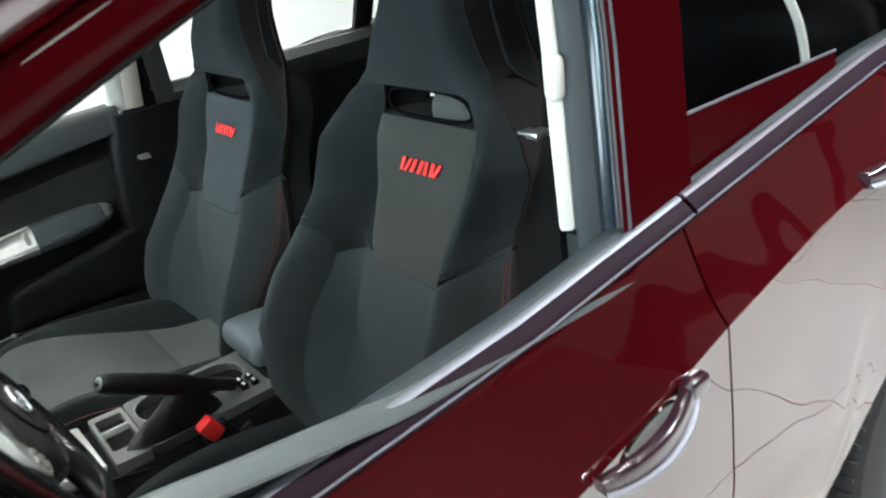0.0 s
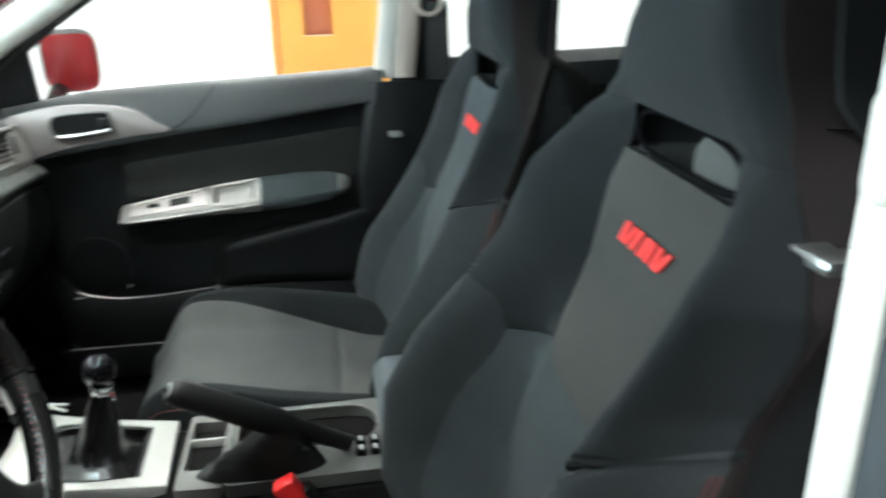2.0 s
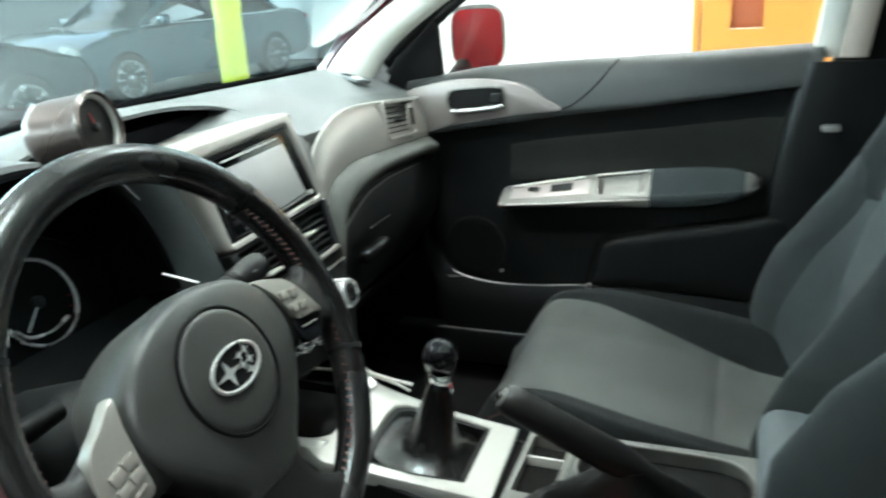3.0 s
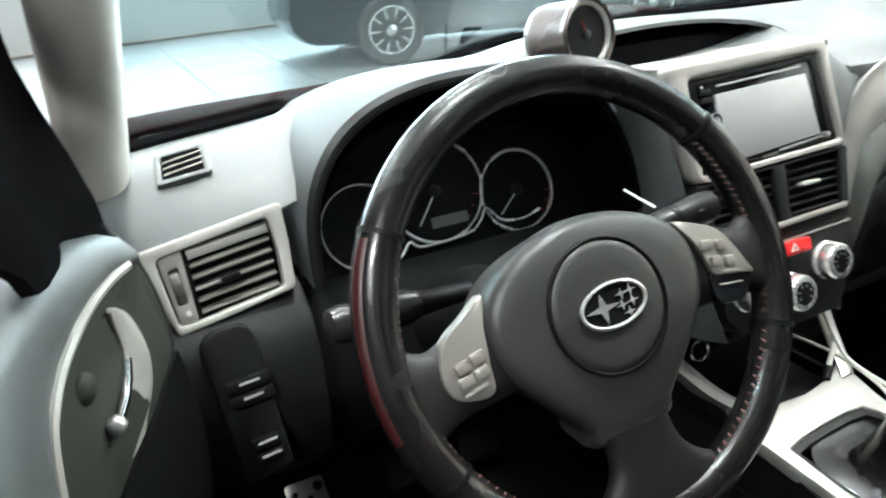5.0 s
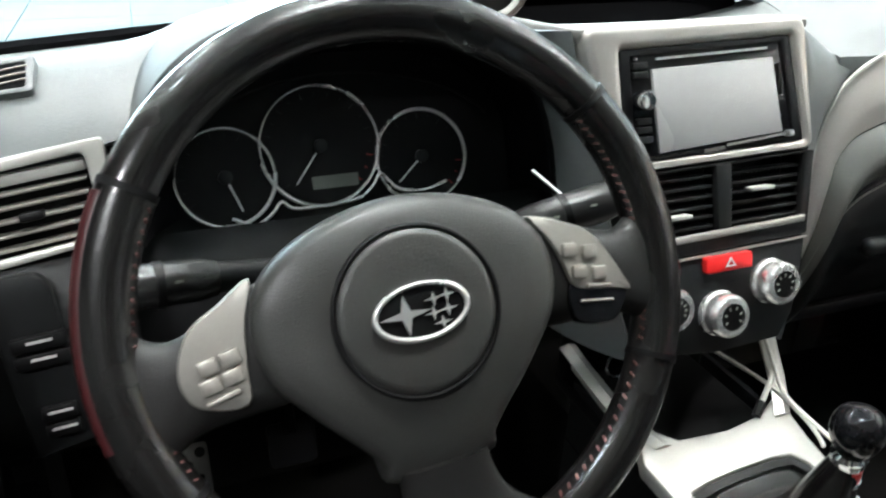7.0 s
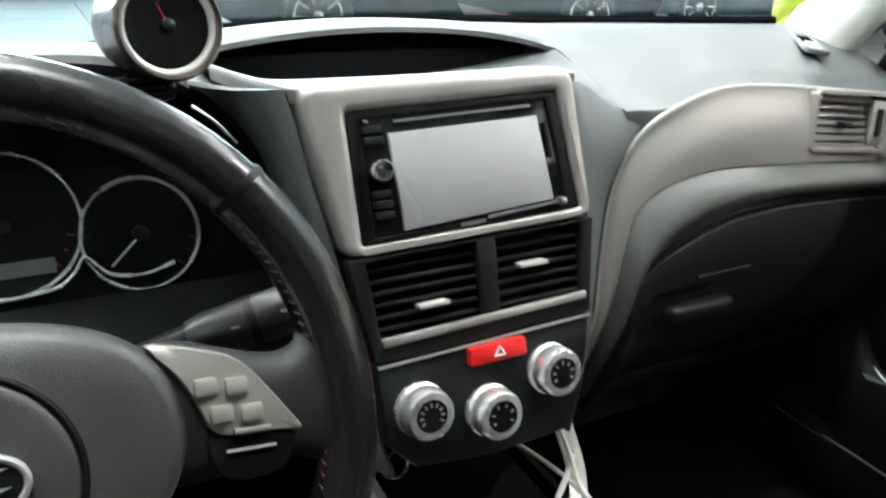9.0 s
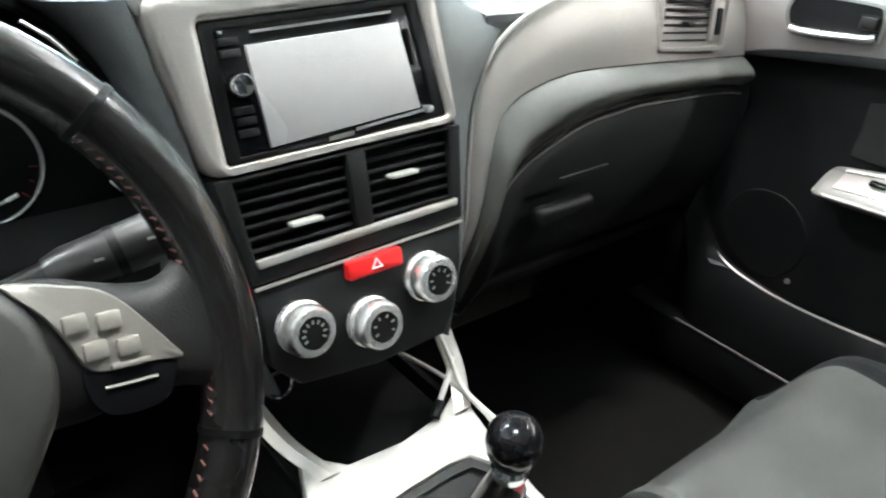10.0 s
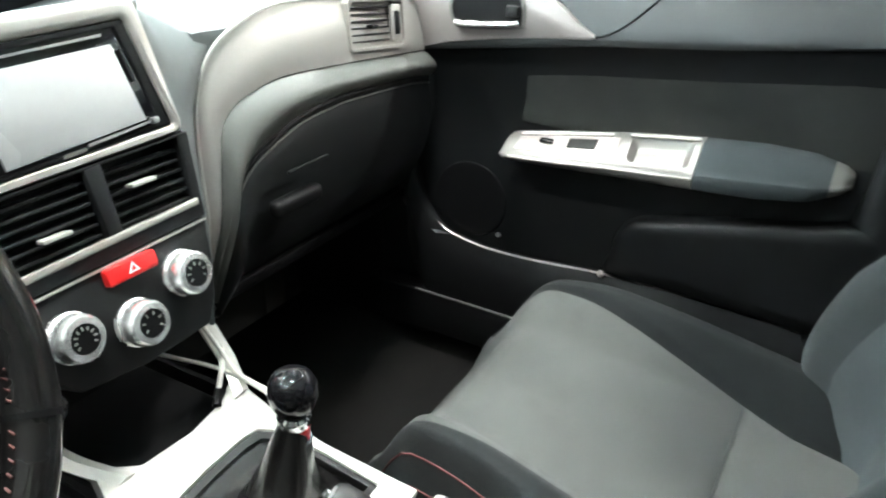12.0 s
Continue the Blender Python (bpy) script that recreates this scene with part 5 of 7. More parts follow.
vents = part("middle_vent", prism(sp((-0.095, 0.830), (0.101, 0.832), (0.098, 0.768), (-0.09, 0.766)), 0.01, stack_m(lift=-0.03), 0), BLACK, dash, "dark air vent with slats")
part("vent_post", prism(sp((-0.001, 0.830), (0.017, 0.831), (0.016, 0.771), (0.001, 0.770)), 0.02, stack_m(lift=0.003), 0.003), PLASTIC, vents)
for k in range(6):
    z = 0.8205 - 0.0088 * k
    for x0, x1 in ((-0.091 + 0.0009 * k, -0.001), (0.017, 0.098 - 0.0003 * k)):
        part("slat", prism(sp((x0, z + 0.0012), (x1, z + 0.0014), (x1, z - 0.0014), (x0, z - 0.0014)), 0.016, stack_m(lift=-0.003), 0.0006), PLASTIC, vents)
for x, z in ((-0.042, 0.789), (0.050, 0.805)):
    part("vent_tab", prism([(q[0] * 1 + x, q[1] + (z - 0.887) / 0.9607) for q in rounded(0.026, 0.0036, 0.0014)], 0.012, stack_m(lift=0.005), 0.0008), SILVER_PALE, vents)
part("control_panel", prism(sp((-0.094, 0.7525), (0.104, 0.7565), (0.098, 0.72), (0.088, 0.685), (0.072, 0.662), (0.0, 0.660), (-0.068, 0.668), (-0.09, 0.69)), 0.04, stack_m(lift=0.001), 0.004), PLASTIC, dash, "dark grey heater control panel")
part("panel_line", prism(sp((-0.092, 0.7515), (0.103, 0.7555), (0.103, 0.7535), (-0.092, 0.7495)), 0.003, stack_m(lift=0.003), 0), SILVER, dash)


def heater_knob(x, z, ticks):
    k = part("heater_knob", lathe([(0.0215, 0.0), (0.0215, 0.004), (0.0195, 0.006), (0.0205, 0.008), (0.0200, 0.019), (0.0180, 0.022), (0.0130, 0.0228), (0.0128, 0.0208)], stack_m(z, 0.002) @ Matrix.Translation((x, 0, 0)), 36), KNOB, dash, "round bright heater knob")
    m = stack_m(z, 0.002) @ Matrix.Translation((x, 0, 0.0212))
    part("knob_face", lathe([(0.0126, 0), (0.0126, 0.0008), (0.006, 0.0012)], m, 28), BLACK, k)
    marks = []
    for i in range(ticks):
        a = radians(210 - 240 * i / (ticks - 1))
        marks.append(box(0, 0, 0, 0.003, 0.0016, 0.0006, 0, m=m @ pose(0, 0, 0.0014, 0, 0, math.degrees(a)) @ Matrix.Translation((0.0088, 0, 0))))
    part("knob_marking", join(*marks), LCD, k)


heater_knob(-0.0625, 0.714, 9)
heater_knob(-0.0025, 0.699, 6)
heater_knob(0.0565, 0.7195, 7)
hz = part("hazard_switch", prism([(q[0] + 0.0085, q[1] + (0.7435 - 0.887) / 0.9607) for q in rounded(0.052, 0.0155, 0.003)], 0.01, stack_m(lift=0.008), 0.002), RED_PLASTIC, dash, "red hazard light switch")
part("triangle_mark", prism([(0.003, -0.1525), (0.0145, -0.1525), (0.0088, -0.1435)], 0.001, stack_m(lift=0.0088), 0, hole=[(0.0055, -0.1512), (0.012, -0.1512), (0.0088, -0.1458)]), WHITE_MARK, hz)


def car_radio():
    r = thing("car_radio", (0, 0.2, 0.887), "double-height car radio with a pale blank screen", "radio")
    part("fascia", prism(sp((-0.096, 0.931), (0.083, 0.935), (0.100, 0.843), (-0.093, 0.839)), 0.02, stack_m(lift=0.0005), 0.001, hole=sp((-0.086, 0.926), (0.073, 0.930), (0.089, 0.847), (-0.083, 0.843))), BLACK, r)
    part("front", prism(sp((-0.0865, 0.9265), (0.0735, 0.9305), (0.0895, 0.8465), (-0.0835, 0.8425)), 0.02, stack_m(lift=-0.001), 0.001), PIANO, r)
    # the pale grey stands for window light mirrored in the blank glass
    part("screen", prism(sp((-0.0655, 0.9145), (0.0630, 0.9175), (0.0745, 0.8525), (-0.0595, 0.8455)), 0.004, stack_m(lift=0.002), 0.0006), SCREEN, r, "blank screen with mirrored light put into its pale grey")
    part("disc_slot", prism(sp((-0.06, 0.9235), (0.058, 0.9265), (0.058, 0.9245), (-0.06, 0.9215)), 0.002, stack_m(lift=0.001), 0), STEEL, r)
    for z in (0.918, 0.9105, 0.873, 0.866, 0.858):
        d = (0.918 - z) * 0.06
        part("button", prism([(q[0] - 0.0775 + d, q[1] + (z - 0.887) / 0.9607) for q in rounded(0.015, 0.0055, 0.001)], 0.004, stack_m(lift=0.0025), 0.0006), PLASTIC, r)
    part("volume_knob", lathe([(0.0085, 0), (0.0085, 0.009), (0.007, 0.011), (0.003, 0.0105)], stack_m(0.890, 0.0) @ Matrix.Translation((-0.0755, 0, 0)), 24), CHROME, r, "small chrome volume knob")
    part("eject_button", box(0, 0, 0, 0.004, 0.004, 0.004, 0.001, m=stack_m(0.9235, 0.002) @ Matrix.Translation((-0.083, 0, 0))), CHROME, r)
    part("side_mark", prism(sp((0.0695, 0.912), (0.072, 0.912), (0.0755, 0.885), (0.073, 0.885)), 0.002, stack_m(lift=0.002), 0), PLASTIC, r)
    part("corner_knob", box(0, 0, 0, 0.007, 0.006, 0.008, 0.002, m=stack_m(0.8505, 0.003) @ Matrix.Translation((0.081, 0, 0))), STEEL, r)
    part("lower_strip", prism(sp((0.012, 0.8475), (0.0785, 0.8515), (0.0785, 0.8493), (0.012, 0.8453)), 0.002, stack_m(lift=0.003), 0), STEEL, r)
    part("maker_mark", prism(sp((-0.012, 0.8445), (0.010, 0.8455), (0.010, 0.8425), (-0.012, 0.8415)), 0.002, stack_m(lift=0.0015), 0), SILVER_ARM, r)


car_radio()


def side_vent(x0, x1, z0, z1, y0, tilt, wheel_side):
    """A round-cornered outer vent: dark box, slats, thumb wheel."""
    m = frame_m(((x0 + x1) / 2, y0, (z0 + z1) / 2), (1, 0, wheel_side * -0.10), (0, tilt, 1))
    w, h = x1 - x0, z1 - z0
    v = part("side_vent", prism(rounded(w + 0.012, h + 0.012, 0.006), 0.004, m @ Matrix.Translation((0, 0, -0.014)), 0), BLACK, dash, "air vent with dark slats")
    part("vent_rim", prism(rounded(w + 0.016, h + 0.016, 0.008), 0.02, m @ Matrix.Translation((0, 0, 0.003)), 0.0, hole=rounded(w + 0.008, h + 0.008, 0.006)), SILVER, v)
    vw = w * 0.76
    sx = -wheel_side * (w - vw) / 2
    for k in range(6):
        q = h / 2 - h * (k + 0.5) / 6
        part("slat", box(0, 0, 0, vw, 0.0022, 0.006, 0.001, 2, m @ Matrix.Translation((sx, q, -0.003)) @ pose(0, 0, 0, 10)), PLASTIC, v)
    part("slat_tab", box(0, 0, 0, 0.014, 0.006, 0.012, 0.002, 2, m @ Matrix.Translation((sx, -h * 0.06, 0.002))), PLASTIC, v)
    part("thumb_wheel_plate", prism(rounded(w * 0.2, h * 0.96, 0.004), 0.006, m @ Matrix.Translation((wheel_side * w * 0.4, 0, 0.001)), 0.001), SILVER, v)
    part("thumb_wheel", box(0, 0, 0, w * 0.075, h * 0.62, 0.008, 0.002, 2, m @ Matrix.Translation((wheel_side * w * 0.4, 0, 0.001))), PLASTIC, v)
    return v


side_vent(0.470, 0.590, 0.838, 0.890, 0.243, 0.15, 1)
# silver bezel round the driver's vent
bm_ = frame_m((-0.571, 0.262, 0.828), (1, 0.0, 0.13), (0, 0.30, 1))
part("vent_bezel", prism(round_corners([(-0.0625, 0.0375), (0.0715, 0.0398), (0.0665, 0.0016), (0.0590, -0.0385), (-0.0505, -0.0435), (-0.0595, 0.0077)], 0.006), 0.02, bm_ @ Matrix.Translation((0, 0, 0.004)), 0.002, hole=round_corners([(-0.047, 0.0275), (0.0555, 0.0310), (0.0548, -0.001), (0.0500, -0.0338), (-0.0475, -0.0360), (-0.0475, 0.002)], 0.006)), SILVER_PALE, dash, "satin silver vent bezel")
v = part("side_vent", prism([(-0.05, 0.030), (0.057, 0.033), (0.053, -0.035), (-0.05, -0.039)], 0.004, bm_ @ Matrix.Translation((0, 0, -0.026)), 0), BLACK, dash, "air vent with dark slats")
for k in range(6):
    q = 0.0225 - 0.0103 * k
    part("slat", box(0, 0, 0, 0.074 - 0.0005 * k, 0.0026 if k else 0.008, 0.010, 0.0010, 2, bm_ @ Matrix.Translation((0.0165 - 0.0012 * k, q, -0.005)) @ pose(0, 0, 0, 14)), SPOKE if k else SILVER_PALE, v)
part("slat_tab", box(0, 0, 0, 0.018, 0.007, 0.014, 0.002, 2, bm_ @ Matrix.Translation((0.008, -0.008, 0.001))), BLACK, v)
part("vent_side", prism([(-0.0235, 0.029), (-0.0200, 0.029), (-0.0255, -0.036), (-0.029, -0.036)], 0.016, bm_ @ Matrix.Translation((0, 0, -0.004)), 0.001), BLACK, v)
pl = part("thumb_wheel_plate", prism(round_corners([(-0.0455, 0.0265), (-0.0245, 0.0285), (-0.030, -0.035), (-0.046, -0.0348)], 0.003), 0.006, bm_ @ Matrix.Translation((0, 0, 0.0005)), 0.001, hole=round_corners([(-0.0405, 0.014), (-0.0310, 0.015), (-0.0335, -0.018), (-0.0420, -0.018)], 0.002)), SILVER, v, "satin silver plate of the thumb wheel")
part("thumb_wheel", lathe([(0.001, -0.004), (0.022, -0.004), (0.0225, 0.0), (0.022, 0.004), (0.001, 0.004)], bm_ @ Matrix.Translation((-0.0365, -0.002, -0.0195)) @ pose(0, 0, 0, 0, 90), 40), SILVER_ARM, pl)
part("thumb_wheel_mark", lathe([(0.0026, 0), (0.0026, 0.001), (0.001, 0.0012)], bm_ @ Matrix.Translation((-0.0365, -0.0265, 0.0008)), 14), WHITE_MARK, pl)
# small demister vent on the top
dv = frame_m((-0.5755, 0.341, 0.9042), (1, 0.0, 0.10), (0.06, 0.86, 0.50))
part("demister_vent", prism(round_corners([(-0.027, -0.019), (0.024, -0.019), (0.028, 0.021), (-0.021, 0.021)], 0.004), 0.012, dv @ Matrix.Translation((0, 0, 0.0062)), 0.0015, hole=round_corners([(-0.0205, -0.0135), (0.0185, -0.0135), (0.0205, 0.0155), (-0.0155, 0.0155)], 0.002)), PAD, dash, "small demister vent")
# black plate over the uncut pad stands for shade down in the vent
part("demister_shade", prism([(-0.022, -0.015), (0.019, -0.015), (0.023, 0.016), (-0.014, 0.016)], 0.002, dv @ Matrix.Translation((0, 0, 0.0052)), 0), MATTE, dash)
for k in range(3):
    part("demister_slat", box(0, 0, 0, 0.037, 0.0008, 0.0015, 0, 1, dv @ Matrix.Translation((0.001 + 0.001 * k, -0.0065 + 0.0075 * k, 0.0058)) @ pose(0, 0, 0, 0, 0, 5)), SPOKE, dash)
tw = frame_m((0.583, 0.364, 0.931), (0.62, 0.78, 0.05), (-0.78, 0.62, 0.12))
part("demister_vent", prism(rounded(0.120, 0.030, 0.008), 0.006, tw @ Matrix.Translation((0, 0, 0.004)), 0.001, hole=rounded(0.104, 0.018, 0.006)), PAD, dash)
# same black plate for the shade in the passenger's vent
part("demister_shade", prism(rounded(0.108, 0.022, 0.005), 0.002, tw @ Matrix.Translation((0, 0, 0.003)), 0), MATTE, dash)
part("demister_slat", box(0, 0, 0, 0.034, 0.014, 0.003, 0.001, 1, tw @ Matrix.Translation((-0.030, 0, 0.0035))), SILVER_PALE, dash)

# instrument hood and cluster
XC = -0.292


def lip_pt(a, w=0.197, y=0.222, z0=0.800, h=0.158):
    s = math.sin(a)
    w -= 0.039 * (math.cos(a) > 0)
    return V3((XC + w * math.copysign(abs(math.cos(a)) ** 0.75, math.cos(a)), y + 0.045 * abs(s) ** 0.8, z0 + h * abs(s) ** 0.75))


ang = [math.pi * i / 36 for i in range(37)]
lipc = [lip_pt(a) for a in ang]
outer = [lip_pt(a, 0.203, 0.232, 0.800, 0.166) for a in ang]
foot = [V3((XC + (0.208 - 0.008 * (math.cos(a) > 0)) * math.copysign(abs(math.cos(a)) ** 0.75, math.cos(a)), 0.46, 0.80 + 0.145 * abs(math.sin(a)) ** 0.6)) for a in ang]
part("instrument_hood", sheet([outer, [(p * 0.6 + q * 0.4) + V3((0, 0, 0.006)) for p, q in zip(outer, foot)], foot], 0.004), HOOD, dash, "grey hood over the instruments")
inner = [V3((XC + 0.02 + (0.183 - 0.035 * (math.cos(a) > 0)) * math.copysign(abs(math.cos(a)) ** 0.75, math.cos(a)), 0.333 + 0.36 * 0.13 * abs(math.sin(a)), 0.775 + 0.13 * abs(math.sin(a)) ** 0.75)) for a in ang]
# smooth cheek from the hood's edge round to the stack
rows = []
for z in (0.946, 0.935, 0.92, 0.905, 0.89, 0.865, 0.84, 0.80, 0.76, 0.71, 0.66):
    q = lip_pt(math.asin(min(1, max(0, (z - 0.80) / 0.166)) ** (1 / 0.75)), 0.203, 0.230) if z > 0.80 else lip_pt(0, 0.203, 0.230)
    q.z = z
    p = V3((table([(0.66, -0.082), (0.70, -0.096), (0.755, -0.098), (0.835, -0.110), (0.948, -0.134)], z), 0.203 + 0.289 * (z - 0.887), z))
    rows.append([p + (q - p) * t + V3((-0.004, -0.007, 0)) * math.sin(math.pi * t) for t in [k / 10 for k in range(11)]])
part("centre_cheek", sheet(rows, 0.004), PAD, dash, "smooth dark cheek beside the stack")
part("hood_lip", sheet([outer, [(p + q) / 2 + V3((0, -0.004, 0)) for p, q in zip(outer, lipc)], lipc], 0.002), BLACK, dash)
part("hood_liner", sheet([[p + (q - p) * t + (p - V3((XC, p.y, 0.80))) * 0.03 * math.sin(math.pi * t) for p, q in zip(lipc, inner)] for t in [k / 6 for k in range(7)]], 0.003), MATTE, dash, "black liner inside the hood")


def cl_m(x, z, lift=0.0):
    return frame_m((x - 0.002, 0.333 + 0.36 * (z - 0.821) - 0.94 * lift, z + 0.34 * lift), (1, 0, 0), (0, 0.36, 1))


cluster = thing("instrument_cluster", (XC, 0.32, 0.82), "black instrument cluster with three silver-ringed dials", "instruments")
part("panel", prism([(-0.19, -0.07), (0.162, -0.07), (0.162, 0.07), (0.10, 0.105), (-0.10, 0.105), (-0.19, 0.06)], 0.01, cl_m(XC, 0.815, -0.004), 0), BLACK, cluster)
part("lower_bezel", prism([(-0.2, -0.13), (0.162, -0.13), (0.162, -0.064), (0.09, -0.062), (0.0, -0.060), (-0.08, -0.066), (-0.2, -0.068)], 0.02, cl_m(XC, 0.822, 0.006), 0.002), BLACK, cluster)


def dial(x, z, r, a0, a1, n, needle, red_from=None):
    d = part("dial", lathe([(r, 0), (r, 0.001), (0.001, 0.001)], cl_m(x, z, 0.0), 40), BLACK, cluster, "black dial with pale marks")
    part("dial_ring", ring((0, 0, 0), (0, 0, 1), r, 0.0019, 56, cl_m(x, z, 0.003)), KNOB, d, "thin silver ring")
    m = cl_m(x, z, 0.0016)
    marks, reds = [], []
    for i in range(n):
        a = a0 + (a1 - a0) * i / (n - 1)
        b = box(0, 0, 0, 0.006 if i % 2 == 0 else 0.003, 0.0009, 0.0004, 0, m=m @ pose(0, 0, 0, 0, 0, a) @ Matrix.Translation((r * 0.86, 0, 0)))
        (reds if red_from and i >= red_from else marks).append(b)
    part("dial_marking", join(*marks), PLASTIC, d)
    if reds:
        part("red_marking", join(*reds), RED_MARK, d)
    if needle is not None:
        q = m @ pose(0, 0, 0.003, 0, 0, needle)
        part("needle", box(0, 0, 0, r * 0.62, 0.0016, 0.0012, 0.0003, 1, q @ Matrix.Translation((r * 0.45, 0, 0))), WHITE_MARK, d, "pale needle")
        part("needle_hub", lathe([(0.0065, 0), (0.0065, 0.005), (0.004, 0.006)], m, 20), PLASTIC, d)


dial(-0.224, 0.811, 0.0455, 225, -45, 17, 222, 14)
dial(-0.322, 0.829, 0.056, 225, -45, 19, 232, 16)
dial(-0.411, 0.810, 0.0445, 215, 65, 9, 290)
part("lcd_panel", prism(rounded(0.044, 0.012, 0.001), 0.001, cl_m(-0.311, 0.797, 0.002), 0), LCD, cluster, "grey odometer display")
line = [(x, y) for x, y, _ in spl([(a, b, 0) for a, b in [(-0.118, -0.048), (-0.098, -0.056), (-0.082, -0.048), (-0.072, -0.038), (-0.058, -0.046), (-0.005, -0.044), (0.014, -0.034), (0.024, -0.022), (0.040, -0.038), (0.066, -0.042), (0.09, -0.036)]], 5)]
part("silver_outline", tube([cl_m(XC, 0.82, 0.006) @ V3((x, y, 0)) for x, y in line], 0.0017, 6), KNOB, cluster, "thin silver line under the dials")
part("dial_arch", tube([cl_m(XC, 0.82, 0.004) @ V3((-0.005 + 0.16 * math.cos(a), -0.01 + 0.085 * math.sin(a), 0)) for a in [radians(25 + 130 * i / 30) for i in range(31)]], 0.0014, 6), PLASTIC, cluster)

# bright tubes stand for the highlights along the hood's right edge
part("edge_highlight", tube([(-0.196, 0.224, 0.938), (-0.181, 0.2235, 0.926), (-0.168, 0.223, 0.910)], 0.0013, 6), KNOB, cluster, "slim bright sliver standing for an edge highlight")
part("edge_highlight", tube([(-0.160, 0.219, 0.827), (-0.154, 0.202, 0.821), (-0.148, 0.184, 0.815)], 0.0015, 6), KNOB, cluster, "slim bright sliver standing for an edge highlight")
# gauge pod on the dash
gm = axis_m((-0.207, 0.222, 0.990), (0.20, -1, 0.14))
pod = thing("gauge_pod", (-0.2, 0.26, 0.94), "round black boost gauge on a pod with a silver rim", "gauge")
part("cup", lathe([(0.012, -0.058), (0.026, -0.056), (0.0310, -0.050), (0.0322, -0.04), (0.0325, 0.0), (0.0345, 0.006), (0.0325, 0.009), (0.0305, 0.004), (0.0300, -0.004)], gm, 40), POD, pod)
part("rim", ring((0, 0, 0), (0, 0, 1), 0.0296, 0.0030, 40, gm @ Matrix.Translation((0, 0, 0.002))), SILVER_PALE, pod, "pale silver rim")
part("dial", lathe([(0.0285, 0), (0.0285, 0.001), (0.002, 0.001)], gm, 40), BLACK, pod)
part("needle", box(0, 0, 0, 0.016, 0.0008, 0.001, 0, 1, gm @ pose(0, 0, 0.003, 0, 0, 112) @ Matrix.Translation((0.007, 0, 0))), RED_MARK, pod)
part("needle_hub", lathe([(0.0045, 0), (0.0045, 0.003), (0.003, 0.004)], gm @ Matrix.Translation((0, 0, 0.001)), 16), PLASTIC, pod)
part("dial_marking", join(*[box(0, 0, 0, 0.004, 0.0009, 0.0006, 0, 1, gm @ pose(0, 0, 0.0015, 0, 0, 225 - 270 * i / 14) @ Matrix.Translation((0.0235, 0, 0))) for i in range(15)]), PLASTIC, pod)
foot_ = part("foot", join(tube([(-0.212, 0.256, 0.965), (-0.218, 0.258, 0.948), (-0.222, 0.260, 0.932)], 0.011, 12), box(-0.222, 0.256, 0.945, 0.044, 0.032, 0.016, 0.006, 2)), PIANO, pod)
part("hinge_pin", tube([(-0.232, 0.240, 0.954), (-0.205, 0.240, 0.956)], 0.005, 10), PIANO, foot_)

# driver's lower panels
KNEE = ((0.272, 0.80), (0.237, 0.775), (0.224, 0.74), (0.222, 0.68), (0.242, 0.62), (0.292, 0.575), (0.45, 0.56))
# outer half in a lighter plastic, for the light from above
rows = [[V3((-0.645 + 0.145 * i / 5, y, z)) for y, z in KNEE] for i in range(6)]
part("knee_panel", sheet(rows, 0.006), PLASTIC, dash, "lower dash panel with its grey raised for light from above")
rows = [[V3((-0.50 + 0.39 * i / 9, y, z)) for y, z in ((0.30, 0.775), (0.27, 0.75), (0.25, 0.68), (0.262, 0.62), (0.30, 0.575), (0.45, 0.56))] for i in range(10)]
part("knee_panel", sheet(rows, 0.006), BLACK, dash, "black panel behind the steering column")
swm = frame_m((-0.573, 0.222, 0.715), (1, 0, 0.08), (0, 0.15, 1))
sw = part("switch_panel", prism([(-0.026, 0.060), (-0.022, 0.068), (-0.012, 0.073), (0.010, 0.073), (0.018, 0.068), (0.021, 0.058), (0.023, -0.072), (-0.022, -0.078)], 0.012, swm @ Matrix.Translation((0, 0, 0.006)), 0.003), PLASTIC, dash, "dark panel with small switches")
for q in (0.020, 0.006, -0.040, -0.054):
    part("rocker_switch", box(0, 0, 0, 0.040 if q > 0 else 0.026, 0.012, 0.008, 0.002, 2, swm @ Matrix.Translation((0.004, q, 0.008))), BLACK, sw)
    part("switch_marking", box(0, 0, 0, 0.018, 0.0022, 0.0006, 0, 1, swm @ Matrix.Translation((0.005, q + 0.002, 0.0126))), SCREEN, sw)

# steering wheel
WC, TL = V3((-0.336, 0.030, 0.8315)), radians(26)
wm = frame_m(WC, (1, 0, 0), (0, math.sin(TL), math.cos(TL))) @ pose(0, 0, 0, 0, 0, 5)
wheel = thing("steering_wheel", tuple(WC), "black leather three-spoke steering wheel with red stitching", "steering wheel")
RR, RT = 0.1705, 0.0158


def rim_arc(a0, a1, r, n=40):
    return [wm @ V3((RR * math.cos(radians(a0 + (a1 - a0) * i / n)), RR * math.sin(radians(a0 + (a1 - a0) * i / n)), 0)) for i in range(n + 1)]


for a0, a1, q in ((-27, 34, RT + 0.0006), (34, 146, RT), (146, 207, RT + 0.0006), (207, 333, RT)):
    part("rim_section", tube(rim_arc(a0, a1, q), q, 16), LEATHER, wheel)
for a in (34, 146, 207, 333):
    part("rim_joint", tube(rim_arc(a - 0.7, a + 0.7, RT, 4), RT + 0.0011, 16), BLACK, wheel)
stit = {}
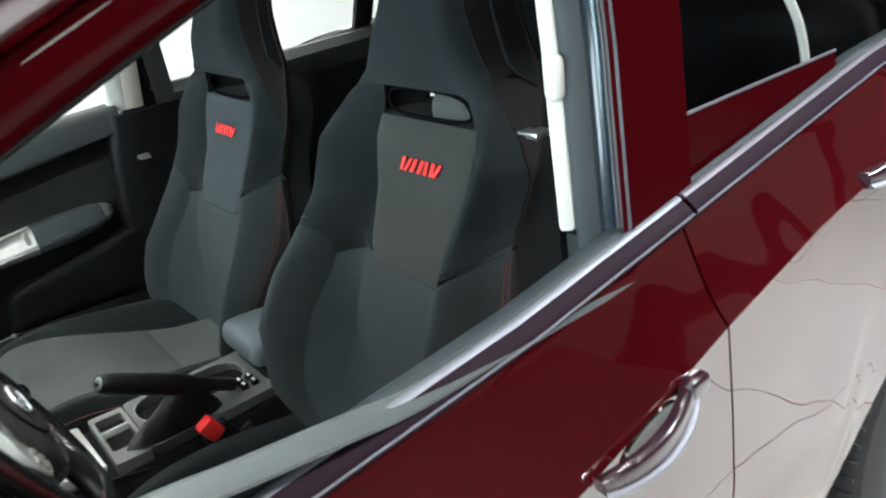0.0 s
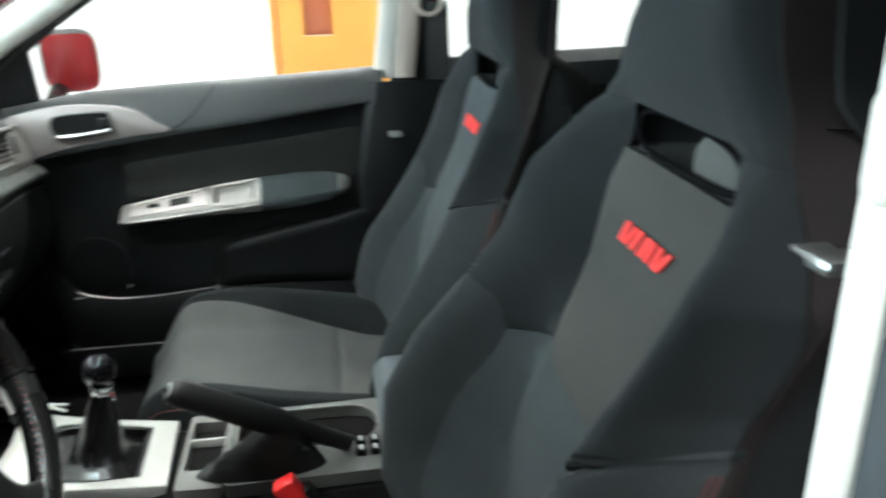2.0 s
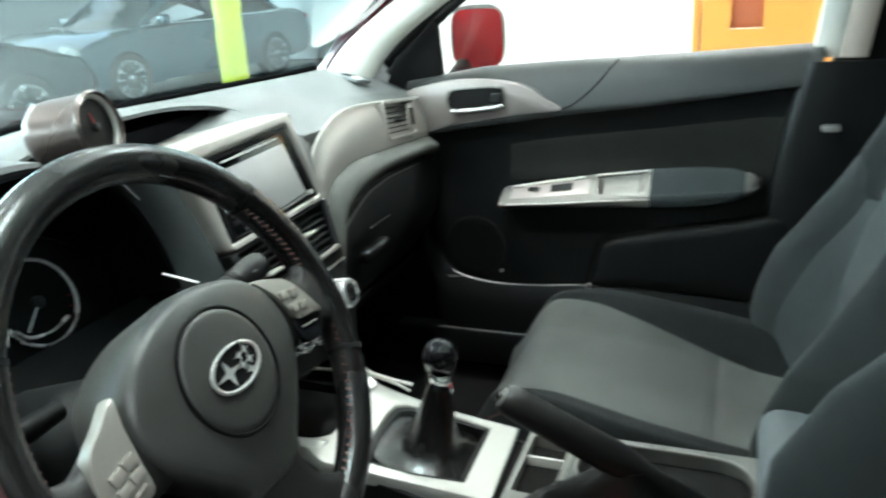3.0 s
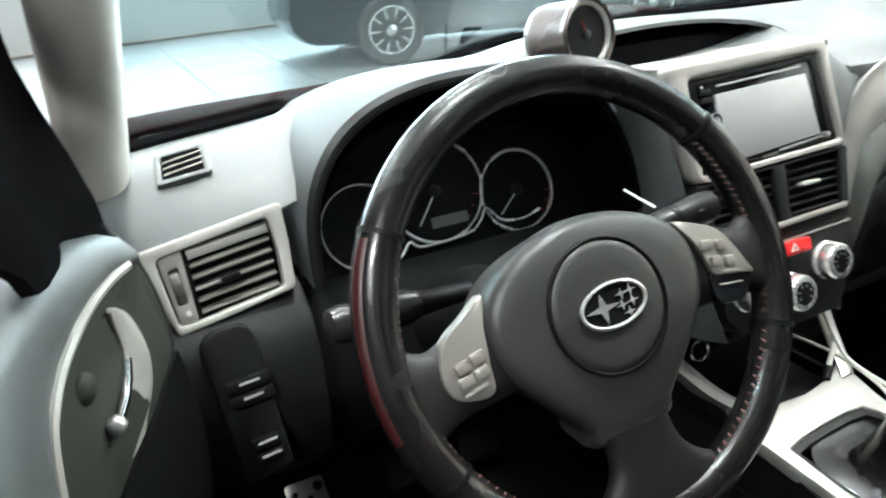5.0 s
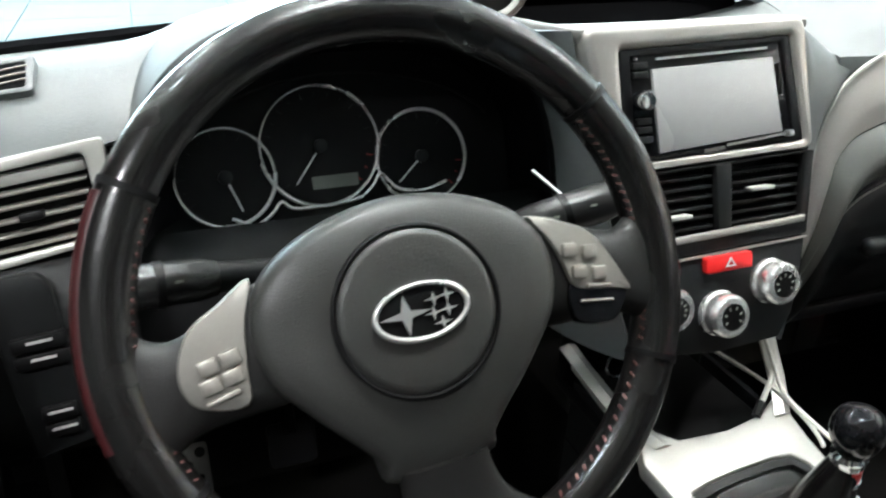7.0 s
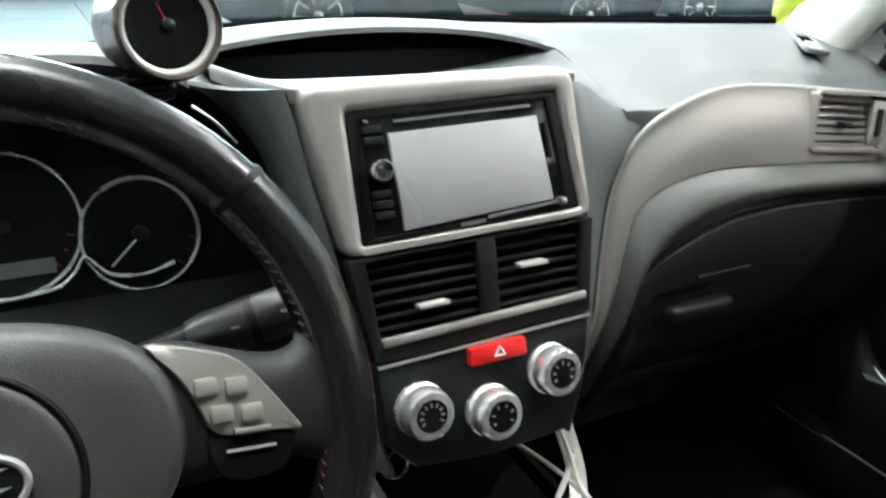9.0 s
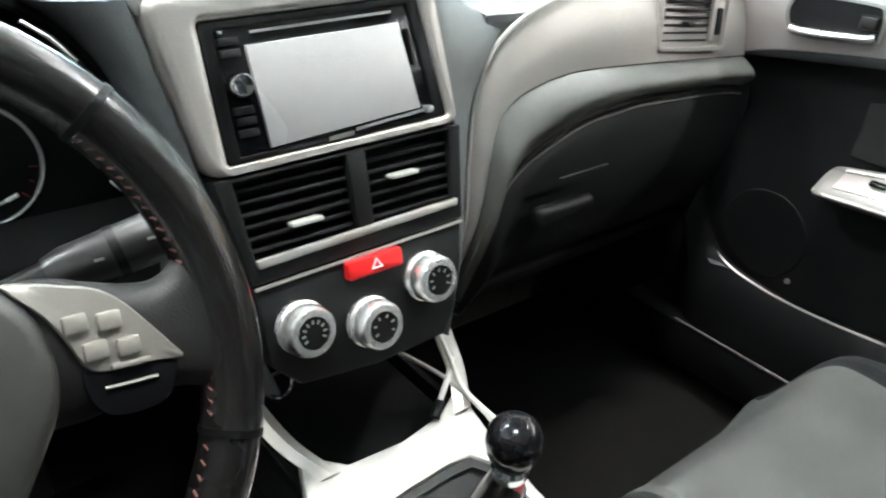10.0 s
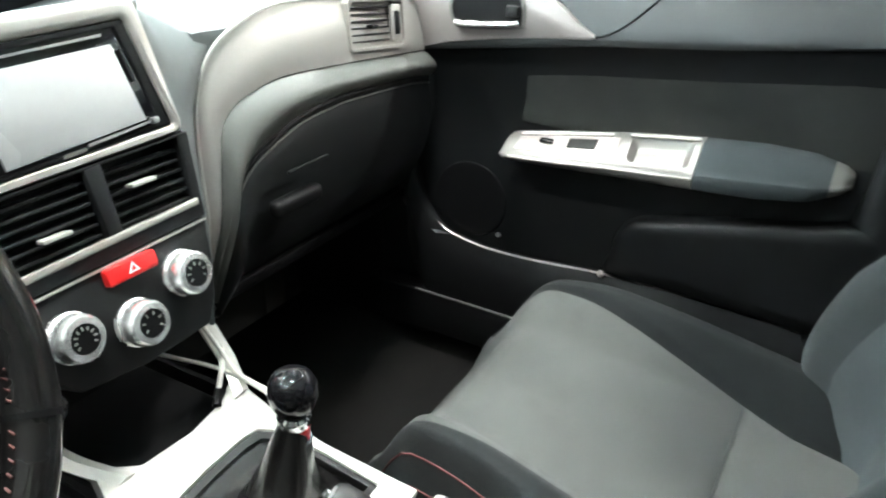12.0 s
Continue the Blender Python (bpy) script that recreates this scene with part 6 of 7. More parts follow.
for k, (a0, a1) in enumerate(((-25, 33), (147, 205), (209, 331))):
    n = 26 if k < 2 else 44
    bits = []
    for i in range(n):
        a = radians(a0 + (a1 - a0) * (i + 0.5) / n)
        r = RR - RT * 0.86
        p = wm @ V3((r * math.cos(a), r * math.sin(a), RT * 0.55))
        q = wm @ V3(((r - 0.0012) * math.cos(a + 0.014), (r - 0.0012) * math.sin(a + 0.014), RT * 0.30))
        bits.append(tube([p, q], 0.0009, 5))
    part("stitching", join(*bits), STITCH, wheel, "red cross stitching")
for a0, a1 in ((148, 192),):
    pts = [wm @ V3(((RR + 0.0095) * math.cos(radians(a0 + (a1 - a0) * i / 20)), (RR + 0.0095) * math.sin(radians(a0 + (a1 - a0) * i / 20)), 0.0055)) for i in range(21)]
    part("red_inlay", tube(pts, 0.0068, 10), RED_LEATHER, wheel, "dark red leather inlay")
HUB = [(0.0, 0.0625), (0.040, 0.056), (0.072, 0.041), (0.090, 0.020), (0.094, -0.004), (0.088, -0.026), (0.074, -0.045), (0.059, -0.063), (0.045, -0.079), (0.036, -0.092), (0.030, -0.106)]
HUB += [(-x, y) for x, y in reversed(HUB[1:])]
HX = -0.005
hubp = spl([(x, y, 0) for x, y in HUB], 4, True)


def crown(x, y):
    """Height of the cover's swelling face over the wheel's plane."""
    return 0.028 - 1.1 * x * x - 3.4 * max(0, y - 0.012) ** 2 - 2.6 * min(0, y + 0.012) ** 2


rings = []
for k, h in ((0.90, -0.050), (1.0, -0.022), (1.0, -0.010), (0.985, -0.0045), (0.955, -0.0015), (0.90, 0.0), (0.75, 0.0), (0.60, 0.0), (0.45, 0.0), (0.25, 0.0), (0.05, 0.0)):
    rings.append([wm @ V3((HX + p.x * k, (p.y + 0.01) * k - 0.01, h + (crown(p.x * k, (p.y + 0.01) * k - 0.01) if h > -0.03 else 0.0))) for p in hubp])
part("airbag_cover", loft(rings), HUBGREY, wheel, "dark grey airbag cover")
em = wm @ Matrix.Translation((HX - 0.001, -0.005, 0.0))
part("cover_groove", ring((0, 0, 0), (0, 0, 1), 0.0490, 0.0016, 64, em @ Matrix.Translation((0, 0, 0.0262))), BLACK, wheel)
part("cover_disc", lathe([(0.0478, 0.0195), (0.0472, 0.0262), (0.0455, 0.0278), (0.042, 0.0288), (0.03, 0.0298), (0.012, 0.0303)], em, 56), HUBGREY, wheel)
emb = part("maker_emblem", loft([[em @ V3((0.0285 * k * math.cos(a), 0.0162 * k * math.sin(a), h)) for a in [2 * math.pi * i / 48 for i in range(48)]] for k, h in ((1.0, 0.027), (1.0, 0.0318), (0.9, 0.0325), (0.86, 0.0315))]), BLACK, wheel, "dark oval emblem with a chrome edge")
part("emblem_edge", tube([em @ V3((0.0276 * math.cos(a), 0.0154 * math.sin(a), 0.0322)) for a in [2 * math.pi * i / 48 for i in range(48)]], 0.0017, 8, closed=True), KNOB, emb)


def star(x, y, s):
    pts = []
    for i in range(8):
        a = math.pi * i / 4
        r = s if i % 2 == 0 else s * 0.26
        pts.append((x + r * 1.35 * math.cos(a), y + r * math.sin(a)))
    return prism(pts, 0.001, em @ Matrix.Translation((0, 0, 0.0332)), 0)


for x, y, s in ((-0.0095, 0.0, 0.0115), (0.008, 0.0055, 0.0042), (0.016, 0.0060, 0.0042), (0.0065, -0.0025, 0.0042), (0.0155, -0.0020, 0.0042), (0.011, -0.0088, 0.0042)):
    part("emblem_shape", star(x, y, s), KNOB, emb)


def blade(name, up, low, zs, halves, mat):
    """A padded spoke between two edge curves, from the hub out to the rim."""
    u, l = spl([(x, y, 0) for x, y in up], 5), spl([(x, y, 0) for x, y in low], 5)
    rings, n = [], len(u) - 1
    for i, (p, q) in enumerate(zip(u, l)):
        z, h = table(zs, i / n), table(halves, i / n)
        c, d = (p + q) / 2, (p - q) / 2
        rings.append([wm @ V3((c.x + d.x * math.copysign(abs(math.cos(t)) ** 0.7, math.cos(t)), c.y + d.y * math.copysign(abs(math.cos(t)) ** 0.7, math.cos(t)), z + h * math.sin(t))) for t in [2 * math.pi * k / 24 for k in range(24)]])
    return part(name, loft(rings), mat, wheel)


def pod(outline, lift, name, mat, label=""):
    """A curved plate on a spoke, its edge rolled in."""
    o = spl([(x, y, 0) for x, y in outline], 4, True)
    cx, cy = sum(p.x for p in o) / len(o), sum(p.y for p in o) / len(o)
    z = lambda x, y: lift + 0.0175 - 0.07 * max(0, abs(x) - 0.095) - 2.5 * (y + 0.004) ** 2
    rings = []
    for k, d in ((1.0, -0.012), (1.0, -0.0022), (0.985, -0.0007), (0.95, 0.0), (0.7, 0.0), (0.4, 0.0), (0.05, 0.0)):
        rings.append([wm @ V3((cx + (p.x - cx) * k, cy + (p.y - cy) * k, z(cx + (p.x - cx) * k, cy + (p.y - cy) * k) + d)) for p in o])
    return part(name, loft(rings), mat, wheel, label), z


for sg in (-1, 1):
    up = [(0.060, 0.034), (0.093, 0.030), (0.112, 0.0215), (0.128, 0.0140), (0.142, 0.0110), (0.155, 0.018), (0.1665, 0.038)]
    low = [(0.060, -0.034), (0.085, -0.040), (0.105, -0.041), (0.125, -0.042), (0.140, -0.046), (0.153, -0.056), (0.1610, -0.076)]
    blade("spoke", [(sg * x, y) for x, y in up], [(sg * x, y) for x, y in low], ((0, 0.0), (0.6, 0.0), (1, 0.0)), ((0, 0.014), (0.35, 0.0140), (0.7, 0.0125), (1, 0.0105)), SPOKE_BLACK)
    if sg < 0:
        o = [(-0.092, 0.0345), (-0.111, 0.0245), (-0.129, 0.0145), (-0.1385, -0.003), (-0.1385, -0.018), (-0.130, -0.0285), (-0.107, -0.0325), (-0.1035, -0.012), (-0.0990, 0.014)]
        btn = ((-0.1235, -0.0065), (-0.1112, -0.0040), (-0.1240, -0.0165), (-0.1118, -0.0142))
    else:
        o = [(0.079, 0.0315), (0.0914, 0.0285), (0.1009, 0.0240), (0.113, 0.0180), (0.1218, 0.0090), (0.1295, -0.005), (0.1362, -0.0185), (0.1405, -0.0290), (0.128, -0.0255), (0.112, -0.0220), (0.0985, -0.0165), (0.0937, 0.0005), (0.0885, 0.0150)]
        btn = ((0.0995, 0.0060), (0.1135, 0.0020), (0.1035, -0.0085), (0.1175, -0.0125))
    sp_, zf = pod(o, 0.0, "spoke_plate", SPOKE, "satin silver spoke plate with buttons")
    for bx, by in btn:
        part("wheel_button", box(0, 0, 0, 0.0112, 0.0088, 0.004, 0.0016, 2, wm @ Matrix.Translation((bx, by, zf(bx, by) + 0.0008)) @ pose(0, 0, 0, 0, 9 * sg, sg * -9)), SPOKE_BTN, sp_)
    bx, by = (-0.119, -0.0245) if sg < 0 else (0.1160, -0.0205)
    part("wheel_button", box(0, 0, 0, 0.019, 0.0030, 0.003, 0.001, 2, wm @ Matrix.Translation((bx, by, zf(bx, by) + 0.0006)) @ pose(0, 0, 0, 0, 9 * sg, sg * -12)), SPOKE_BTN, sp_)
    if sg > 0:
        lo_, zl = pod([(0.0965, -0.0150), (0.110, -0.0200), (0.126, -0.0245), (0.137, -0.0280), (0.1335, -0.038), (0.124, -0.046), (0.102, -0.042), (0.094, -0.030)], -0.001, "cruise_pod", PIANO, "gloss black switch pod under the plate")
        part("pod_edge", tube([wm @ V3((x, y, zl(x, y) + 0.0004)) for x, y in ((0.1016, -0.0270), (0.113, -0.0295), (0.1256, -0.0320))], 0.0010, 6), SPOKE_BTN, lo_)
low = [(0.029, -0.098), (0.030, -0.112), (0.0345, -0.126), (0.045, -0.138), (0.062, -0.149), (0.075, -0.153)]
rings = []
for i, q in enumerate(spl([(x, y, 0) for x, y in low], 5)):
    t = i / 25
    yb = -0.098 - 0.066 * t
    rings.append([wm @ V3((HX * (1 - t) + q.x * math.copysign(abs(math.cos(a)) ** 0.6, math.cos(a)), q.y + (yb - q.y) * (1 - abs(math.cos(a))) * t, 0.002 - 0.003 * t + (0.013 - 0.002 * t) * math.sin(a))) for a in [2 * math.pi * k / 28 for k in range(28)]])
part("lower_spoke", loft(rings), SPOKE_BLACK, wheel)
part("column_shroud", loft([[V3((WC.x + w * math.cos(a), y, z + h * math.sin(a))) for a in [2 * math.pi * i / 24 for i in range(24)]] for w, h, y, z in ((0.04, 0.035, 0.075, 0.785), (0.05, 0.045, 0.10, 0.775), (0.06, 0.055, 0.25, 0.72))]), PLASTIC, dash, "steering column shroud")


def stalk(p0, p1, label):
    s = thing("column_stalk", p0, label, "switch stalk", "column stalks")
    a, b = V3(p0), V3(p1)
    part("arm", tube([a + (b - a) * t for t in (0, 0.3, 0.5)], 0.008, 12, radii=[0.008, 0.010, 0.012]), BLACK, s)
    part("grip", tube([a + (b - a) * t for t in (0.4, 0.48, 0.9, 0.98, 1.0)], 0.012, 14, radii=[0.012, 0.0145, 0.0150, 0.013, 0.007]), STALK, s)
    part("grip_ring", tube([a + (b - a) * t for t in (0.66, 0.70)], 0.0154, 14), BLACK, s)
    for t in (0.58, 0.80):
        part("stalk_marking", box(0, 0, 0, 0.005, 0.0016, 0.0012, 0, 1, Matrix.Translation(a + (b - a) * t + V3((0, -0.0133, 0.0074))) @ pose(0, 0, 0, 60)), LCD, s)


stalk((-0.28, 0.115, 0.815), (-0.152, 0.100, 0.846), "black wiper stalk with pale markings")
stalk((-0.39, 0.130, 0.812), (-0.520, 0.112, 0.824), "black indicator stalk with pale markings")

# perforated foot rest and pedals
pm = frame_m((-0.487, 0.455, 0.332), (1, 0, 0.0), (0.06, 0.76, 0.65))
fr = solid("foot_rest", join(prism(rounded(0.056, 0.150, 0.006), 0.004, pm, 0.001)), STEEL, "perforated steel foot rest on the carpet", "pedal")
n = 0
for k, (x, y) in enumerate(((-0.02, 0.08), (0.004, 0.068), (0.022, 0.084), (-0.018, 0.048), (0.02, 0.046), (0.0, 0.026), (-0.022, 0.01), (0.02, 0.006), (0.0, -0.016), (-0.02, -0.036), (0.02, -0.034), (0.0, -0.058))):
    ob = new("grip_stud", mesh_of("grip_stud", lathe([(0.0068 if k % 3 == 2 else 0.0042, 0), (0.0068 if k % 3 == 2 else 0.0042, 0.002), (0.002, 0.0022)], pm @ Matrix.Translation((x * 0.8, y * 0.86 - 0.011, 0.0)), 16), RUBBER))
    ob.parent = fr
for x in (-0.36, -0.25):
    solid("foot_pedal", join(prism(rounded(0.06, 0.055, 0.008), 0.008, frame_m((x, 0.42, 0.42), (1, 0, 0), (0, 0.4, 0.9)), 0.002), tube([(x, 0.43, 0.43), (x, 0.50, 0.60)], 0.008, 8)), BLACK, "black rubber foot pedal on an arm", "pedal", group="pedals")
# ---------------------------------------------------------------- centre console


def con_z(y):
    return 0.516 + 0.232 * (y + 0.09)


console = thing("centre_console", (0.03, -0.1, 0.3), "black centre console with a pale silver gear surround", "console")


def con_m(lift=0.0):
    return frame_m((0, -0.09, 0.516 + lift), (1, 0, 0), (0, 1, 0.232))


def cp(*pts):
    return [(x, (y + 0.09) * 1.0266) for x, y in pts]


WELL = ((-0.024, -0.0535), (0.098, -0.050), (0.093, 0.010), (0.083, 0.064), (0.072, 0.077), (0.050, 0.079), (0.005, 0.077), (-0.030, 0.073), (-0.053, 0.068), (-0.044, 0.0055))
part("gear_surround", prism(cp((-0.040, -0.090), (0.118, -0.083), (0.103, 0.020), (0.104, 0.088), (0.110, 0.145), (0.075, 0.1265), (0.026, 0.119), (-0.030, 0.122), (-0.062, 0.150), (-0.0795, 0.105)), 0.02, con_m(0.002), 0.003,
     hole=cp(*WELL)), SILVER_PALE, console, "pale silver gear lever surround")
part("boot_gasket", prism(cp(*WELL), 0.014, con_m(-0.002), 0.0, hole=cp(*[(0.024 + (x - 0.024) * 0.90, 0.012 + (y - 0.012) * 0.88) for x, y in WELL])), SPOKE_BLACK, console, "black gasket round the boot")
# arms of the surround that run up beside the front tray
for pts in (((-0.050, 0.118, 0.565), (-0.066, 0.165, 0.572), (-0.074, 0.21, 0.585), (-0.08, 0.26, 0.60)), ((0.095, 0.118, 0.566), (0.112, 0.150, 0.585), (0.108, 0.165, 0.615), (0.098, 0.170, 0.645))):
    c = spl(pts, 5)
    rows = [[p + V3((-0.010, 0, 0.002)), p + V3((0.0, -0.002, 0.006)), p + V3((0.010, 0, 0.002)), p + V3((0.012, 0, -0.03))] for p in c]
    part("surround_arm", sheet(rows, 0.004), SILVER_PALE, console)
part("front_tray", box(0.015, 0.20, 0.535, 0.17, 0.20, 0.02, 0.006), BLACK, console, "black open tray")
part("tray_back", box(0.015, 0.285, 0.60, 0.17, 0.02, 0.14, 0.006), BLACK, console)
part("lighter_ring", ring((-0.045, 0.215, 0.598), (0, -1, 0.2), 0.013, 0.002, 24), CHROME, console)
for sg, x in ((-1, -0.066), (1, 0.112)):
    rows = [[V3((x + sg * 0.01 * t, y, con_z(min(y, 0.12)) - 0.012 - t * (0.22 if y < 0.1 else 0.2))) for t in (0, 0.3, 0.7, 1.0)] for y in [-0.46 + 0.72 * i / 14 for i in range(15)]]
    part("console_side", sheet(rows, 0.006), PLASTIC if sg < 0 else BLACK, console)
# boot and lever
boot = thing("gear_lever", (0.035, 0.0, 0.52), "gear lever with a black ball knob and leather boot", "gear lever")
rings = []
for k, (h, w) in enumerate(((-0.004, 1.0), (0.001, 0.86), (0.005, 0.70), (0.012, 0.56), (0.024, 0.48), (0.045, 0.41), (0.075, 0.31), (0.098, 0.215), (0.108, 0.185))):
    cxx, cyy = 0.026 + 0.003 * (h / 0.1), 0.010 - 0.018 * (h / 0.1)
    row = []
    for i in range(40):
        a = 2 * math.pi * i / 40
        fold = 1 + 0.07 * math.sin(4 * a + k * 0.5) * math.sin(math.pi * min(h / 0.1, 1))
        q = 0.35 + 0.65 * min(1, h / 0.06)
        rx, ry = 0.064 * w * fold, 0.064 * w * fold
        ca, sa = math.cos(a), math.sin(a)
        p = 0.6 if h < 0.03 else 1.0
        x, y = cxx + rx * math.copysign(abs(ca) ** p, ca), cyy + ry * math.copysign(abs(sa) ** p, sa)
        row.append(V3((x, y, con_z(y) * (1 - min(1, h / 0.014)) + (con_z(0) + 0.0) * min(1, h / 0.014) - 0.008 + h)))
    rings.append(row)
part("leather_boot", loft(rings), LEATHER, boot, "creased black leather boot")
part("collar", lathe([(0.0122, -0.0345), (0.0140, -0.031), (0.0135, -0.027), (0.0150, -0.0235), (0.0120, -0.020)], axis_m((0.028, -0.010, 0.662), (-0.05, -0.02, 1)), 24), CHROME, boot, "chrome collar")
part("ring_rim", ring((0, 0, 0), (0, 0, 1), 0.0130, 0.0016, 28, axis_m((0.028, -0.010, 0.662), (-0.05, -0.02, 1)) @ Matrix.Translation((0, 0, -0.049))), CHROME, boot)
part("red_ring", lathe([(0.0120, -0.049), (0.0128, -0.047), (0.0128, -0.035), (0.0115, -0.034)], axis_m((0.028, -0.010, 0.662), (-0.05, -0.02, 1)), 24), RED_PLASTIC, boot)
part("knob", lathe([(0.011, -0.024), (0.0155, -0.018), (0.0195, -0.010), (0.0215, 0.0), (0.0205, 0.009), (0.017, 0.016), (0.012, 0.0195), (0.006, 0.0215), (0.001, 0.022)], axis_m((0.028, -0.011, 0.664), (-0.05, -0.02, 1)), 36), PIANO, boot, "glossy black ball knob")

# rear part of the console: coin tray, cup holder, switches, arm rest
part("console_top", prism([(x + 0.033, y - 0.195) for x, y in rounded(0.183, 0.240, 0.010, 8)], 0.02, frame_m((0, -0.09, 0.519), (1, 0, 0), (0, 1, -0.01)), 0.0,
     hole=[(x + 0.062, y - 0.187) for x, y in rounded(0.102, 0.206, 0.046, 8)]), ROLL, console, "grey console top round an open well")
part("well_rim", tube([(x + 0.062, y - 0.277, 0.520) for x, y in rounded(0.104, 0.208, 0.047, 8)], 0.0022, 8, closed=True), SILVER_ARM, console, "pale rim of the well")
part("well", box(0.06, -0.265, 0.450, 0.12, 0.23, 0.02, 0.004), BLACK, console)
for x in (0.006, 0.116):
    part("well_side", box(x, -0.27, 0.478, 0.006, 0.22, 0.05, 0.002), BLACK, console)
part("coin_tray", prism(rounded(0.180, 0.062, 0.006), 0.03, frame_m((0.033, -0.132, 0.519), (1, 0, 0), (0, 1, 0.05)), 0.0, hole=[(x + 0.012, y) for x, y in rounded(0.120, 0.048, 0.005)]), SILVER_ARM, console, "grey coin tray")
part("coin_tray_floor", box(0.045, -0.132, 0.495, 0.124, 0.05, 0.006, 0.001), ROLL, console)
part("tray_partition", box(0.062, -0.132, 0.507, 0.004, 0.048, 0.022, 0.001), SILVER_PALE, console)
for y, r in ((-0.330, 0.040),):
    part("cup_holder", lathe([(r - 0.003, -0.035), (r, -0.034), (r, 0.0), (r + 0.003, 0.0015), (r + 0.003, -0.03)], pose(0.060, y, 0.500), 32), PLASTIC, console, "round black cup holder")
for i in range(2):
    for j in range(2):
        part("seat_heater_switch", box(-0.018 + 0.022 * i, -0.352 - 0.02 * j, 0.526, 0.017, 0.014, 0.010, 0.002), BLACK, console)
        part("switch_marking", box(-0.018 + 0.022 * i, -0.352 - 0.02 * j, 0.5315, 0.010, 0.004, 0.001, 0), WHITE_MARK, console)
arm = thing("arm_rest", (0.04, -0.5, 0.5), "grey cloth-topped arm rest between the front seats", "arm rest")
part("lid", box(0.055, -0.515, 0.568, 0.165, 0.27, 0.06, 0.026, 5), ARM_LID, arm)
part("box", box(0.04, -0.52, 0.46, 0.15, 0.25, 0.16, 0.015), BLACK, arm)

# handbrake
hb = thing("handbrake", (-0.02, -0.30, 0.5), "black handbrake lever with a chrome button and leather boot", "handbrake")
P0, P1 = V3((-0.010, -0.335, 0.535)), V3((-0.064, -0.118, 0.676))
dirn = (P1 - P0).normalized()
part("lever", tube([P0 + (P1 - P0) * t for t in (0, 0.3, 0.42, 0.5, 0.75, 0.93, 0.98, 1.0)], 0.014, 16, radii=[0.012, 0.013, 0.0185, 0.0195, 0.0185, 0.0180, 0.0165, 0.013]), SPOKE_BLACK, hb)
part("button", lathe([(0.0065, 0), (0.0065, 0.006), (0.004, 0.008)], axis_m(tuple(P1 - dirn * 0.002), tuple(dirn)), 20), CHROME, hb, "chrome release button")
part("end_cap", lathe([(0.0125, -0.004), (0.0125, 0.002), (0.0095, 0.004)], axis_m(tuple(P1 - dirn * 0.003), tuple(dirn)), 24), STEEL, hb)
rings = []
for k in range(8):
    t = k / 7
    c = V3((-0.028, -0.215, 0.520)) * (1 - t) + (P0 + (P1 - P0) * 0.40) * t
    row = []
    for i in range(32):
        a = 2 * math.pi * i / 32
        f = 1 + 0.08 * math.sin(5 * a + 2 * k) * math.sin(math.pi * t)
        row.append(c + V3((f * (0.027 * (1 - t) + 0.018 * t) * math.cos(a), f * (0.088 * (1 - t) + 0.02 * t) * math.sin(a), 0.010 * math.sin(6 * a + k) * (1 - t) * t * 2)))
    rings.append(row)
part("leather_boot", loft(rings), SPOKE_BLACK, hb, "creased black leather boot")
bk = thing("belt_buckle", (-0.085, -0.33, 0.45), "black belt buckle with a red button beside the seat", "seat belt")
part("buckle_body", box(-0.082, -0.275, 0.488, 0.022, 0.05, 0.065, 0.006, 2, pose(0, 0, 0, -30)), BLACK, bk)
part("release_button", box(-0.085, -0.255, 0.520, 0.026, 0.032, 0.042, 0.006, 2, pose(0, 0, 0, -30)), RED_PLASTIC, bk, "red release button")
part("buckle_strap", box(-0.076, -0.335, 0.43, 0.006, 0.035, 0.12, 0.002, 2, pose(0, 0, 0, -25)), WEB, bk)

# white charging cables lying in the tray
def cable(name, pts, r, label):
    c = solid(name, tube(spl(pts, 8), r, 8), CABLE, label, "cable", group="charging cables")
    return c


cable("charging_cable", [(0.045, 0.27, 0.61), (0.075, 0.205, 0.595), (0.098, 0.15, 0.585), (0.107, 0.11, 0.574), (0.108, 0.085, 0.566), (0.104, 0.07, 0.562)], 0.0022, "thin white charging cable over the console edge")
cable("charging_cable", [(0.085, 0.19, 0.66), (0.094, 0.168, 0.64), (0.102, 0.148, 0.605), (0.104, 0.125, 0.582), (0.115, 0.07, 0.566)], 0.0024, "thin white charging cable looped by the tray")
pl = thing("cable_plug", (0.08, 0.15, 0.57), "white cable with a small black plug", "cable")
part("lead", tube([(0.110, 0.155, 0.602), (0.094, 0.142, 0.590), (0.078, 0.132, 0.578)], 0.003, 8), CABLE, pl)
part("plug", tube([(0.078, 0.132, 0.578), (0.066, 0.124, 0.569)], 0.005, 8), BLACK, pl)
# ---------------------------------------------------------------- door trims


